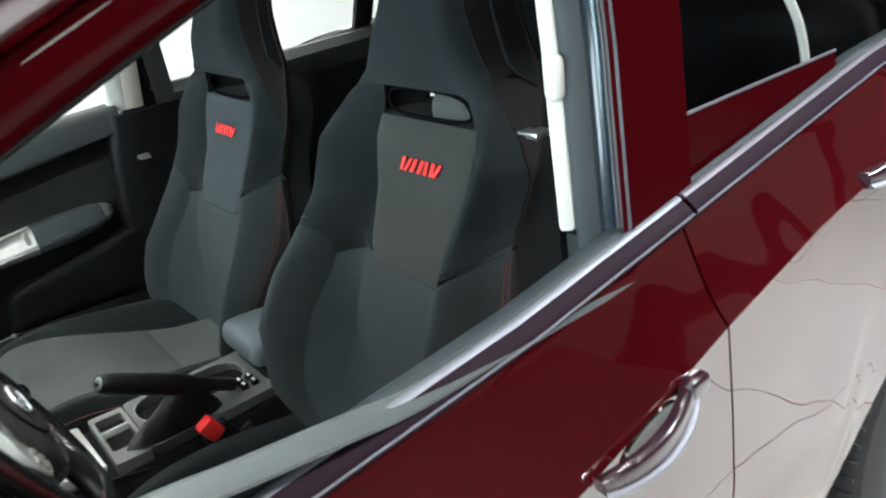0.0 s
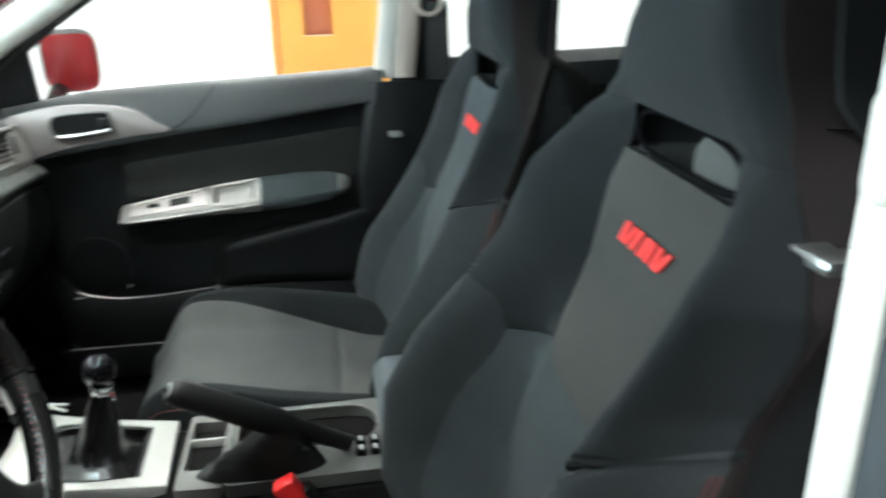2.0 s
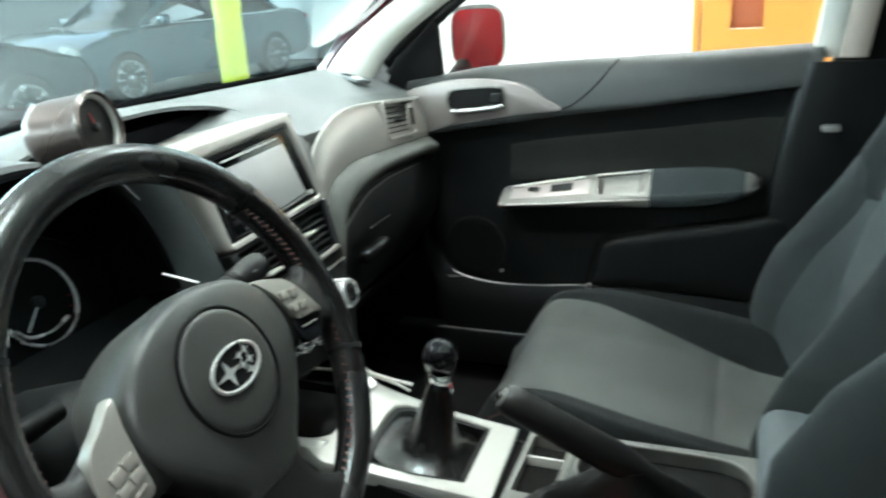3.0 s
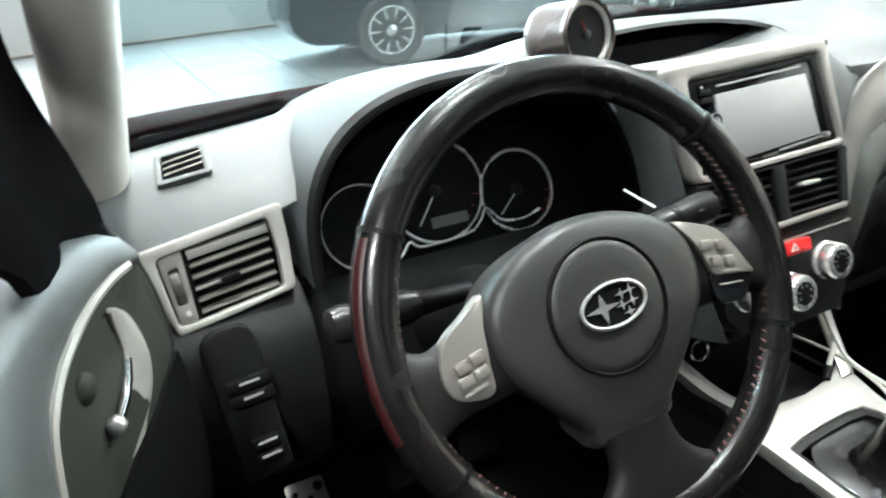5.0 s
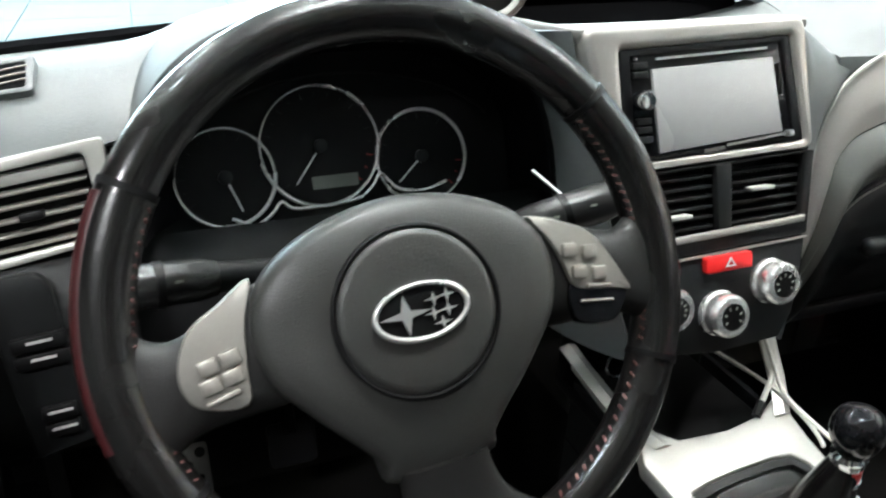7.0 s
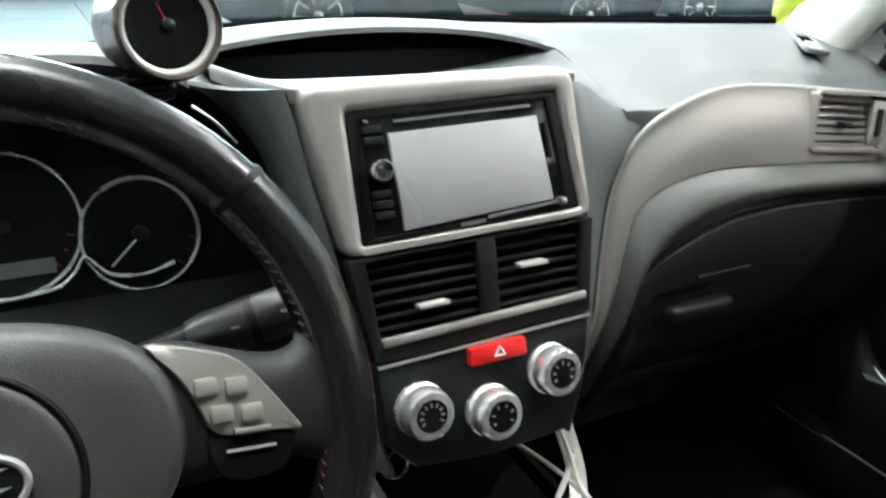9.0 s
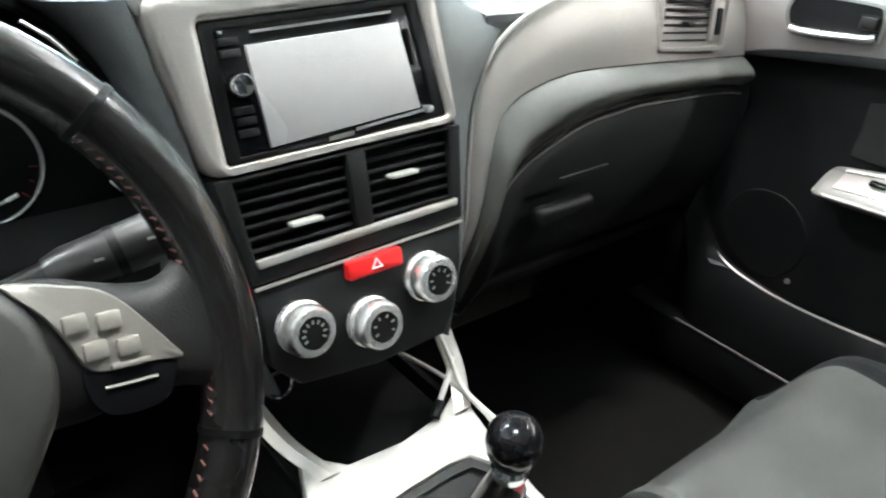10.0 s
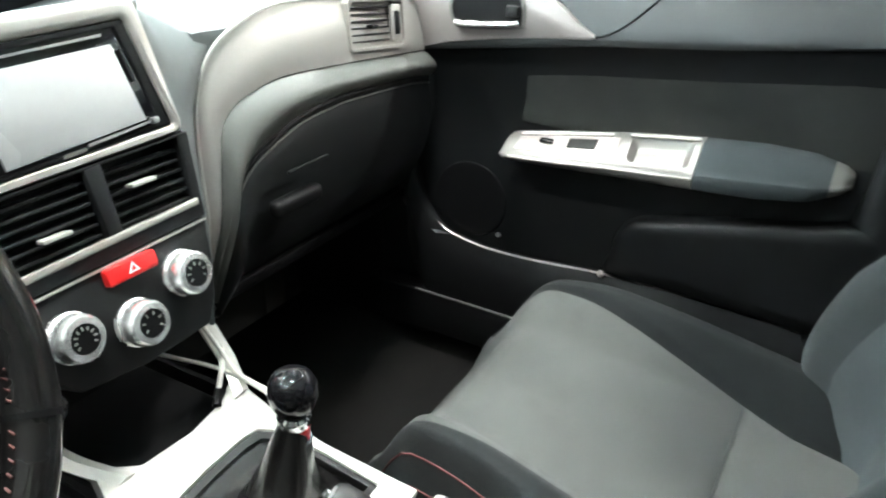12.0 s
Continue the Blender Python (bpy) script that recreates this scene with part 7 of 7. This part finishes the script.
def passenger_door_trim():
    """Inner side of the passenger's door: overhanging roll, hollow panel, arm rest, pocket."""
    d = thing("door_trim", (0.69, -0.1, 0.35), "black and grey inner trim of the passenger's door", "door trim", "front door trims")
    top = lambda y: table([(-0.46, 0.960), (-0.25, 0.949), (0.0, 0.938), (0.14, 0.930), (0.30, 0.905)], y)
    foot = lambda y: table([(-0.46, 0.897), (-0.37, 0.886), (-0.20, 0.864), (-0.02, 0.845), (0.10, 0.828), (0.24, 0.808), (0.34, 0.795)], y)
    prof = ((0.738, 0.0), (0.722, -0.02), (0.706, 0.0), (0.692, 0.10), (0.682, 0.28), (0.675, 0.50), (0.670, 0.72), (0.667, 0.88), (0.6675, 0.95), (0.671, 1.0), (0.682, 1.02))

    def roll(y, t):
        """A point of the roll's face, t from the window down to its lower lip."""
        x = table([(q, xx) for xx, q in prof[2:]], t)
        return V3((x, y, top(y) + (foot(y) - top(y)) * t))

    ys = [0.30 - 0.76 * i / 40 for i in range(41)]
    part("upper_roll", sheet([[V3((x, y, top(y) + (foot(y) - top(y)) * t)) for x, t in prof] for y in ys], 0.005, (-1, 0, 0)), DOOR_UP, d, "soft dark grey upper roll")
    seam = [roll(y, t) + V3((-0.0005, 0, 0)) for y, t in ((-0.022, 0.86), (-0.040, 0.82), (-0.060, 0.70), (-0.080, 0.52), (-0.097, 0.33), (-0.112, 0.14), (-0.122, 0.02))]
    part("roll_seam", tube(spl(seam, 5), 0.0016, 6), BLACK, d)
    # hollow panel from under the roll down to the sill
    rows = []
    for i in range(41):
        y = 0.34 - 0.80 * i / 40
        z = foot(y) + 0.004
        rows.append([V3((x, y, z + (0.33 - z) * t)) for x, t in ((0.680, 0.0), (0.690, 0.03), (0.697, 0.09), (0.700, 0.16), (0.698, 0.24), (0.692, 0.32), (0.690, 0.45), (0.690, 0.6), (0.688, 0.8), (0.69, 1.0))])
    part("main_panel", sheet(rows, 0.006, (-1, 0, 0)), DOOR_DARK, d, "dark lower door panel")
    # cloth let into the hollow
    rows = []
    for i in range(25):
        y = 0.085 - 0.50 * i / 24
        z1, z0 = foot(y) - 0.045, 0.715 + 0.02 * smooth(0.0, -0.4, y)
        e = min(i, 24 - i) / 3
        rows.append([V3((0.6975 - 0.0035 * min(1, e) * min(1, min(k, 10 - k) / 1.5) - 0.006 * smooth(0.5, 1, k / 10), y, z1 + (z0 - z1) * k / 10)) for k in range(11)])
    part("cloth_insert", sheet(rows, 0.004, (-1, 0, 0)), INSERT_CLOTH, d, "dark cloth door insert")
    # silver trim round the handle
    tp = [(0.300, 0.880), (0.24, 0.905), (0.16, 0.914), (0.08, 0.909), (0.035, 0.896), (0.005, 0.876), (-0.024, 0.856), (0.04, 0.849), (0.12, 0.838), (0.20, 0.824), (0.29, 0.807)]
    hole = [(0.203, 0.872), (0.199, 0.890), (0.185, 0.897), (0.14, 0.901), (0.095, 0.902), (0.084, 0.896), (0.081, 0.866), (0.087, 0.857), (0.13, 0.851), (0.178, 0.847), (0.193, 0.851)]
    pm_ = Matrix(((0, 0, -1, 0.664), (1, 0, 0, 0), (0, 1, 0, 0), (0, 0, 0, 1)))
    tp = [(q.x, q.y) for q in spl([(y, z, 0) for y, z in tp], 4, True)]
    hole = [(q.x, q.y) for q in spl([(y, z, 0) for y, z in hole], 4, True)]
    ht = part("handle_trim", prism(tp, 0.018, pm_, 0.003), SILVER_DOOR, d, "satin silver handle trim")
    inner = [(0.142 + (y - 0.142) * 0.93, 0.874 + (z - 0.874) * 0.88) for y, z in hole]
    part("handle_cup", loft([[pm_ @ V3((y, z, h)) for y, z in o] for o, h in ((hole, 0.0012), (hole, 0.0032), (inner, 0.0036), (inner, 0.0008))]), SILVER_ARM, ht, "bevelled rim of the recess")
    # black plate on the uncut trim gives the hollow's shade
    part("recess", loft([[pm_ @ V3((y, z, 0.0010)) for y, z in inner], [pm_ @ V3((y, z, 0.0022)) for y, z in inner]]), BLACK, ht, "flat black plate standing for a shaded recess")
    lev = [(0.190, 0.8555), (0.175, 0.8545), (0.15, 0.8565), (0.12, 0.8600), (0.098, 0.8625), (0.088, 0.8660)]
    part("pull_handle", tube([V3((0.6555 + 0.003 * abs(i - 7) / 7, p.x, p.y)) for i, p in enumerate(spl([(y, z, 0) for y, z in lev], 3))], 0.0062, 12, flat=0.8), KNOB, ht, "bright pull handle")
    part("lock_tab", box(0.657, 0.098, 0.881, 0.010, 0.020, 0.016, 0.003, 3), PLASTIC, ht)
    # arm rest: y, inner edge, back, lip, underside
    arm_c = [(0.097, 0.640, 0.694, 0.680, 0.670), (0.090, 0.633, 0.697, 0.680, 0.668), (0.0, 0.631, 0.714, 0.688, 0.674), (-0.10, 0.630, 0.730, 0.699, 0.680), (-0.19, 0.630, 0.741, 0.707, 0.684), (-0.27, 0.631, 0.747, 0.714, 0.689), (-0.33, 0.637, 0.746, 0.718, 0.697), (-0.365, 0.655, 0.737, 0.720, 0.708), (-0.378, 0.674, 0.728, 0.720, 0.714)]

    def at(y, k):
        return table([(r[0], r[k]) for r in reversed(arm_c)], y)

    def top_pt(y, q, off=0.0):
        """A point of the arm rest's sloping top, q from its lip to the door."""
        x, zb, zl = at(y, 1), at(y, 2), at(y, 3)
        return V3((x + 0.006 + (0.676 - x - 0.006) * q, y, zl + (zb - zl) * (1 - (1 - q) ** 1.4) + off))

    def arm(y0, y1, n, name, mat, label, well=None):
        rows = []
        for i in range(n + 1):
            y = y0 + (y1 - y0) * i / n
            x, zl, zu = at(y, 1), at(y, 3), at(y, 4)
            row = [V3((0.692, y, at(y, 2) + 0.002))]
            for k in range(11):
                q = 1 - k / 10
                dip = 0.0
                if well:
                    dip = 0.016 * smooth(well[0], well[0] - 0.010, y) * smooth(well[1], well[1] + 0.010, y) * smooth(0.12, 0.28, q) * smooth(0.98, 0.86, q)
                row.append(top_pt(y, q, -dip))
            row += [V3((x + 0.002, y, zl - 0.0015)), V3((x, y, zl - 0.005)), V3((x + 0.001, y, zl * 0.4 + zu * 0.6)), V3((x + 0.005, y, zu + 0.001)), V3((x + 0.014, y, zu - 0.003)), V3((0.692, y, zu - 0.004))]
            rows.append(row)
        part(name, loft(rows), mat, d, label)

    arm(0.097, -0.1895, 60, "arm_rest_front", SILVER_ARM, "pale silver arm rest with a window switch and pull cup", (-0.094, -0.180))
    arm(-0.1905, -0.352, 30, "arm_rest_pad", FABRIC_BLUE, "dark padded arm rest")
    arm(-0.3525, -0.378, 8, "arm_rest_end", SILVER_ARM, "silver end of the arm rest")

    def plate(name, y0, y1, q0, q1, off, mat, label=""):
        rows = [[top_pt(y0 + (y1 - y0) * i / 10, q0 + (q1 - q0) * k / 3, off) for k in range(4)] for i in range(11)]
        part(name, sheet(rows, 0.002, (0, 0, 1)), mat, d, label)

    plate("switch_plate", 0.075, -0.078, 0.14, 0.84, 0.0016, SILVER_DOOR)
    # raised black plate stands for the shade inside the switch well
    plate("switch_well", -0.004, -0.046, 0.32, 0.68, 0.0028, BLACK)
    part("window_switch", box(*top_pt(0.028, 0.5, 0.004), 0.012, 0.022, 0.008, 0.003, 2), CHROME, d)
    part("arm_edge", tube([top_pt(0.076 - 0.142 * i / 8, 0.95, 0.002) for i in range(9)], 0.0030, 8), SILVER, d)
    part("arm_edge", tube([top_pt(-0.090 - 0.096 * i / 8, 0.97, 0.002) for i in range(9)], 0.0026, 8), SILVER, d)
    part("arm_lip", tube([top_pt(0.095 - 0.284 * i / 16, -0.10, -0.002) for i in range(17)], 0.0028, 10), SILVER, d, "bright edge of the arm rest")
    # pocket line, its bin, and the speaker
    line = spl([(0.678, y, z) for y, z in ((0.268, 0.62), (0.250, 0.565), (0.229, 0.528), (0.200, 0.506), (0.150, 0.4945), (0.10, 0.491), (0.02, 0.494), (-0.073, 0.502), (-0.20, 0.503), (-0.33, 0.497), (-0.42, 0.487))], 5)
    part("pocket_edge", tube([p + V3((-0.004, 0, 0.002)) for p in line], 0.0022, 8, radii=[0.0014 + 0.0012 * smooth(0.25, 0.19, p.y) * smooth(-0.30, -0.07, p.y) for p in line]), SILVER_DOOR, d, "pale edge of the door pocket")
    rows = [[p + V3((0.004, 0, 0)), p + V3((-0.004, 0, -0.002)), p + V3((-0.010, 0, -0.012)), p + V3((-0.020, 0, -0.06)), p + V3((-0.01, 0, -0.14))] for p in line]
    part("door_pocket", sheet(rows, 0.005), BLACK, d)
    part("pocket_cheek", sheet([[p + V3((-0.002, 0.002, 0)), p + V3((-0.006, 0.030, 0.006)), p + V3((0.004, 0.060, 0.012))] for p in line[:18]], 0.004), DOOR, d)
    part("speaker", lathe([(0.001, 0.002), (0.05, 0.003), (0.060, 0.003), (0.064, 0.002), (0.065, 0.0)], axis_m((0.690, 0.165, 0.568), (-1, 0, 0)), 40), BLACK, d, "round speaker grille")
    part("screw_cover", lathe([(0.004, 0), (0.004, 0.003), (0.002, 0.004)], axis_m((0.689, 0.110, 0.517), (-1, 0, 0)), 14), STEEL, d)
    # rounded swelling under the arm rest
    o = spl([(y, z, 0) for y, z in ((-0.078, 0.509), (-0.082, 0.545), (-0.090, 0.580), (-0.108, 0.602), (-0.140, 0.614), (-0.24, 0.636), (-0.34, 0.655), (-0.43, 0.668), (-0.445, 0.60), (-0.44, 0.505), (-0.30, 0.503), (-0.16, 0.508))], 5, True)
    cy, cz = -0.26, 0.575
    rings = [[V3((x, cy + (p.x - cy) * k, cz + (p.y - cz) * k)) for p in o] for k, x in ((1.0, 0.695), (1.0, 0.680), (0.985, 0.672), (0.95, 0.666), (0.88, 0.662), (0.6, 0.660), (0.2, 0.660))]
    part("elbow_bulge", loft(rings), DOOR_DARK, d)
    # small silver cap stands for the glint at the swelling's corner
    part("bulge_glint", lathe([(0.001, 0.006), (0.004, 0.005), (0.006, 0.002), (0.006, 0.0)], axis_m((0.668, -0.076, 0.508), (-1, 0.2, 0)), 14), SILVER_DOOR, d)
    return d


passenger_door_trim()


def driver_door_trim():
    """Inner side of the driver's door; it turns in towards the windscreen pillar."""
    d = thing("door_trim", (-0.70, -0.1, 0.35), "dark grey inner trim of the driver's door with a pale handle", "door trim", "front door trims")
    bow = [(-0.56, -0.735), (-0.1, -0.724), (0.0, -0.715), (0.04, -0.709), (0.08, -0.698), (0.12, -0.682), (0.163, -0.661), (0.21, -0.634), (0.25, -0.608), (0.30, -0.576)]

    def at(y, z, off=0.0):
        return V3((table(bow, y) + 0.83 * off, y - 0.55 * off * smooth(0.06, 0.12, y), z))

    top = lambda y: table([(-0.56, 0.902), (-0.25, 0.895), (-0.05, 0.917), (0.10, 0.918), (0.18, 0.914), (0.228, 0.893)], y)
    leaf = [(0.015, 0.748), (0.0161, 0.7765), (0.0262, 0.8122), (0.0416, 0.8390), (0.0546, 0.8510), (0.0793, 0.8615), (0.1061, 0.8707), (0.135, 0.8778), (0.1659, 0.8806), (0.1906, 0.8798), (0.2072, 0.8701), (0.2197, 0.8294), (0.2203, 0.7815), (0.1759, 0.7567), (0.1384, 0.7476), (0.0985, 0.7400), (0.0608, 0.740)]
    # grey roll from the window down to the leaf-shaped panel
    ys_ = [-0.56 + 0.76 * i / 26 for i in range(27)] + [0.206]
    rows = []
    for y in ys_:
        z1 = top(y)
        z0 = table([(-0.56, 0.55), (0.0, 0.55), (0.013, 0.60), (0.0161, 0.7765), (0.0262, 0.8122), (0.0416, 0.839), (0.0546, 0.851), (0.0793, 0.8615), (0.1061, 0.8707), (0.135, 0.8778), (0.1659, 0.8806), (0.1906, 0.8798), (0.2072, 0.8701), (0.228, 0.85)], y)
        row = [at(y, z1 - 0.004) + V3((-0.05, 0, 0)), at(y, z1) + V3((-0.022, 0, 0)), at(y, z1 - 0.006) + V3((-0.008, 0, 0))]
        row += [at(y, z1 - 0.016 + (z0 - z1 + 0.016) * t, 0.004 * math.sin(math.pi * t)) for t in [k / 8 for k in range(9)]]
        rows.append(row)
    part("upper_roll", sheet(rows, 0.004), DOOR_ROLL, d, "grey-blue upper roll")
    # leaf-shaped panel round the handle, with its pale outline
    mid = (0.125, 0.805)
    rows = [[at(mid[0] + (y - mid[0]) * k, mid[1] + (z - mid[1]) * k, 0.001 + 0.002 * (1 - k)) for y, z in [(q.x, q.y) for q in spl([(y, z, 0) for y, z in leaf], 4, True)]] for k in (1.0, 0.8, 0.5, 0.1)]
    ht = part("handle_panel", loft(rows), OLIVE, d, "dark olive-grey handle panel")
    edge = spl([at(y, z, 0.002) for y, z in leaf[:10]], 6)
    part("panel_outline", tube(edge, 0.0045, 8), SILVER_PALE, ht, "pale outline of the handle panel")
    rec = spl([(y, z, 0) for y, z in ((0.1137, 0.854), (0.1298, 0.8625), (0.1544, 0.8639), (0.160, 0.841), (0.155, 0.815), (0.1413, 0.798), (0.125, 0.782), (0.117, 0.795), (0.119, 0.815), (0.1112, 0.8338))], 3, True)
    # flat black patch on the panel stands for the shaded hollow
    part("handle_recess", loft([[at(0.135 + (p.x - 0.135) * k, 0.825 + (p.y - 0.825) * k, 0.0035) for p in rec] for k in (1, 0.5, 0.05)]), BLACK, ht, "flat black plate standing for a shaded recess")
    cre = [(0.150, 0.864), (0.1626, 0.860), (0.1756, 0.842), (0.1845, 0.8096), (0.1773, 0.7825), (0.1538, 0.7660), (0.1223, 0.758), (0.1167, 0.7725), (0.1344, 0.786), (0.1458, 0.8075), (0.1535, 0.830)]
    c2 = spl([(y, z, 0) for y, z in cre], 3, True)
    part("handle_bezel", loft([[at(0.160 + (p.x - 0.160) * k, 0.808 + (p.y - 0.808) * (0.9 + 0.1 * k), h) for p in c2] for k, h in ((1, 0.002), (0.97, 0.007), (0.7, 0.0085), (0.3, 0.0085))]), SILVER_PALE, ht, "pale silver handle shell")
    lev = part("pull_lever", tube([at(0.151, 0.826, 0.008), at(0.142, 0.816, 0.011), at(0.128, 0.808, 0.014), at(0.112, 0.803, 0.015)], 0.0035, 10, radii=[0.0045, 0.004, 0.0035, 0.003]), CHROME, ht, "slim chrome lock lever")
    part("lever_tip", lathe([(0.001, -0.007), (0.006, -0.005), (0.0075, 0.0), (0.006, 0.005), (0.001, 0.007)], axis_m(tuple(at(0.108, 0.802, 0.014)), (0.6, -0.2, -0.6)), 16), STEEL, lev)
    part("lock_knob", lathe([(0.011, 0), (0.011, 0.006), (0.007, 0.009)], axis_m(tuple(at(0.095, 0.840, 0.002)), (0.83, -0.55, 0)), 18), OLIVE, ht)
    # dark panel below, to the sill
    rows = []
    for y in [-0.56 + 0.56 * i / 20 for i in range(21)] + [0.012, 0.03, 0.06, 0.10, 0.14, 0.176, 0.205, 0.224]:
        z1 = table([(-0.56, 0.56), (0.0, 0.56), (0.012, 0.735), (0.03, 0.741), (0.0608, 0.7395), (0.0985, 0.7395), (0.1384, 0.747), (0.1759, 0.756), (0.2203, 0.781), (0.26, 0.80)], y)
        rows.append([at(y, z1 + (0.33 - z1) * t, 0.010 * math.sin(math.pi * min(1, t * 2.5)) - 0.01 * t) for t in [k / 12 for k in range(13)]])
    part("lower_panel", sheet(rows, 0.005), DOOR_DARK, d, "dark grey lower door panel")
    # sail panel at the mirror
    rows = [[at(y, z0 + (z1 - z0) * t) + V3((-0.006 - 0.030 * smooth(0.10, 0.17, y) - 0.035 * smooth(0, 0.8, t), 0, 0)) for t in [k / 6 for k in range(7)]] for y, z0, z1 in ((0.080, 0.915, 0.985), (0.090, 0.914, 1.05), (0.12, 0.914, 1.10), (0.17, 0.910, 1.14), (0.205, 0.900, 1.13), (0.225, 0.890, 1.10))]
    part("sail_panel", sheet(rows, 0.012), MATTE, d, "dark sail panel below the mirror")
    # arm rest along the lower door
    rings = []
    for y, w, z in ((0.02, 0.012, 0.655), (-0.05, 0.05, 0.668), (-0.2, 0.065, 0.676), (-0.34, 0.065, 0.68), (-0.42, 0.03, 0.68)):
        rings.append([at(y, z), at(y, z) + V3((w * 0.8, 0, 0.002)), at(y, z) + V3((w, 0, -0.010)), at(y, z) + V3((w * 0.9, 0, -0.04)), at(y, z - 0.055)])
    part("arm_rest", loft(rings), DOOR, d)
    return d


driver_door_trim()
# dark rubber seal in the gap between the dashboard's end and the driver's door
part("door_seal", tube(spl([(-0.674, 0.252, 0.925), (-0.662, 0.250, 0.902), (-0.649, 0.249, 0.879), (-0.637, 0.248, 0.852), (-0.629, 0.246, 0.811), (-0.628, 0.244, 0.767), (-0.632, 0.24, 0.70), (-0.64, 0.24, 0.60)], 5), 0.0065, 10), RUBBER, car, "black rubber seal at the end of the dashboard")
for sgn in (-1, 1):
    dd = thing("rear_door_trim", (sgn * 0.69, -1.0, 0.4), "black inner trim of the rear door", "door trim", "rear door trims")
    rows = [[V3((sgn * xx, y, z - dz)) for xx, dz in ((0.738, 0.0), (0.70, -0.002), (0.676, 0.02), (0.67, 0.07), (0.69, 0.10), (0.69, 0.6))] for y, z in [((-0.64 if sgn < 0 else -0.56) - 0.75 * i / 10, 0.972 + 0.018 * i / 10) for i in range(11)]]
    part("panel", sheet(rows, 0.006), DOOR_UP, dd)
# ---------------------------------------------------------------- floor tiles
TW = 0.80
tile_mesh = mesh_of("floor_tile", box(0, 0, 0, TW - 0.006, TW - 0.006, 0.012, 0.002, 1), TILE)
# assumed darker tile ahead of the car, in place of weaker light there
dim_mesh = mesh_of("floor_tile", box(0, 0, 0, TW - 0.006, TW - 0.006, 0.012, 0.002, 1), TILE_DIM)
rest = []
for i in range(20):
    for j in range(19):
        x, y = -6.1 + TW * (i + 0.5), -5.6 + TW * (j + 0.5)
        if not (x < WX - 0.3 or y > 2.4):
            continue
        h = 0.001 + 0.0006 * math.sin(3.1 * i + 5.3 * j)
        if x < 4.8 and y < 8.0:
            ob = new("floor_tile", tile_mesh if y < 1.6 else dim_mesh)
            ob.location = (x, y, h)
            ob.parent = floor
        else:
            rest.append(box(x, y, h, TW - 0.006, TW - 0.006, 0.012, 0))
far = part("far_floor_tiles", join(*rest), TILE_DIM, floor)
tagged(far, "", "", "", "stuff")
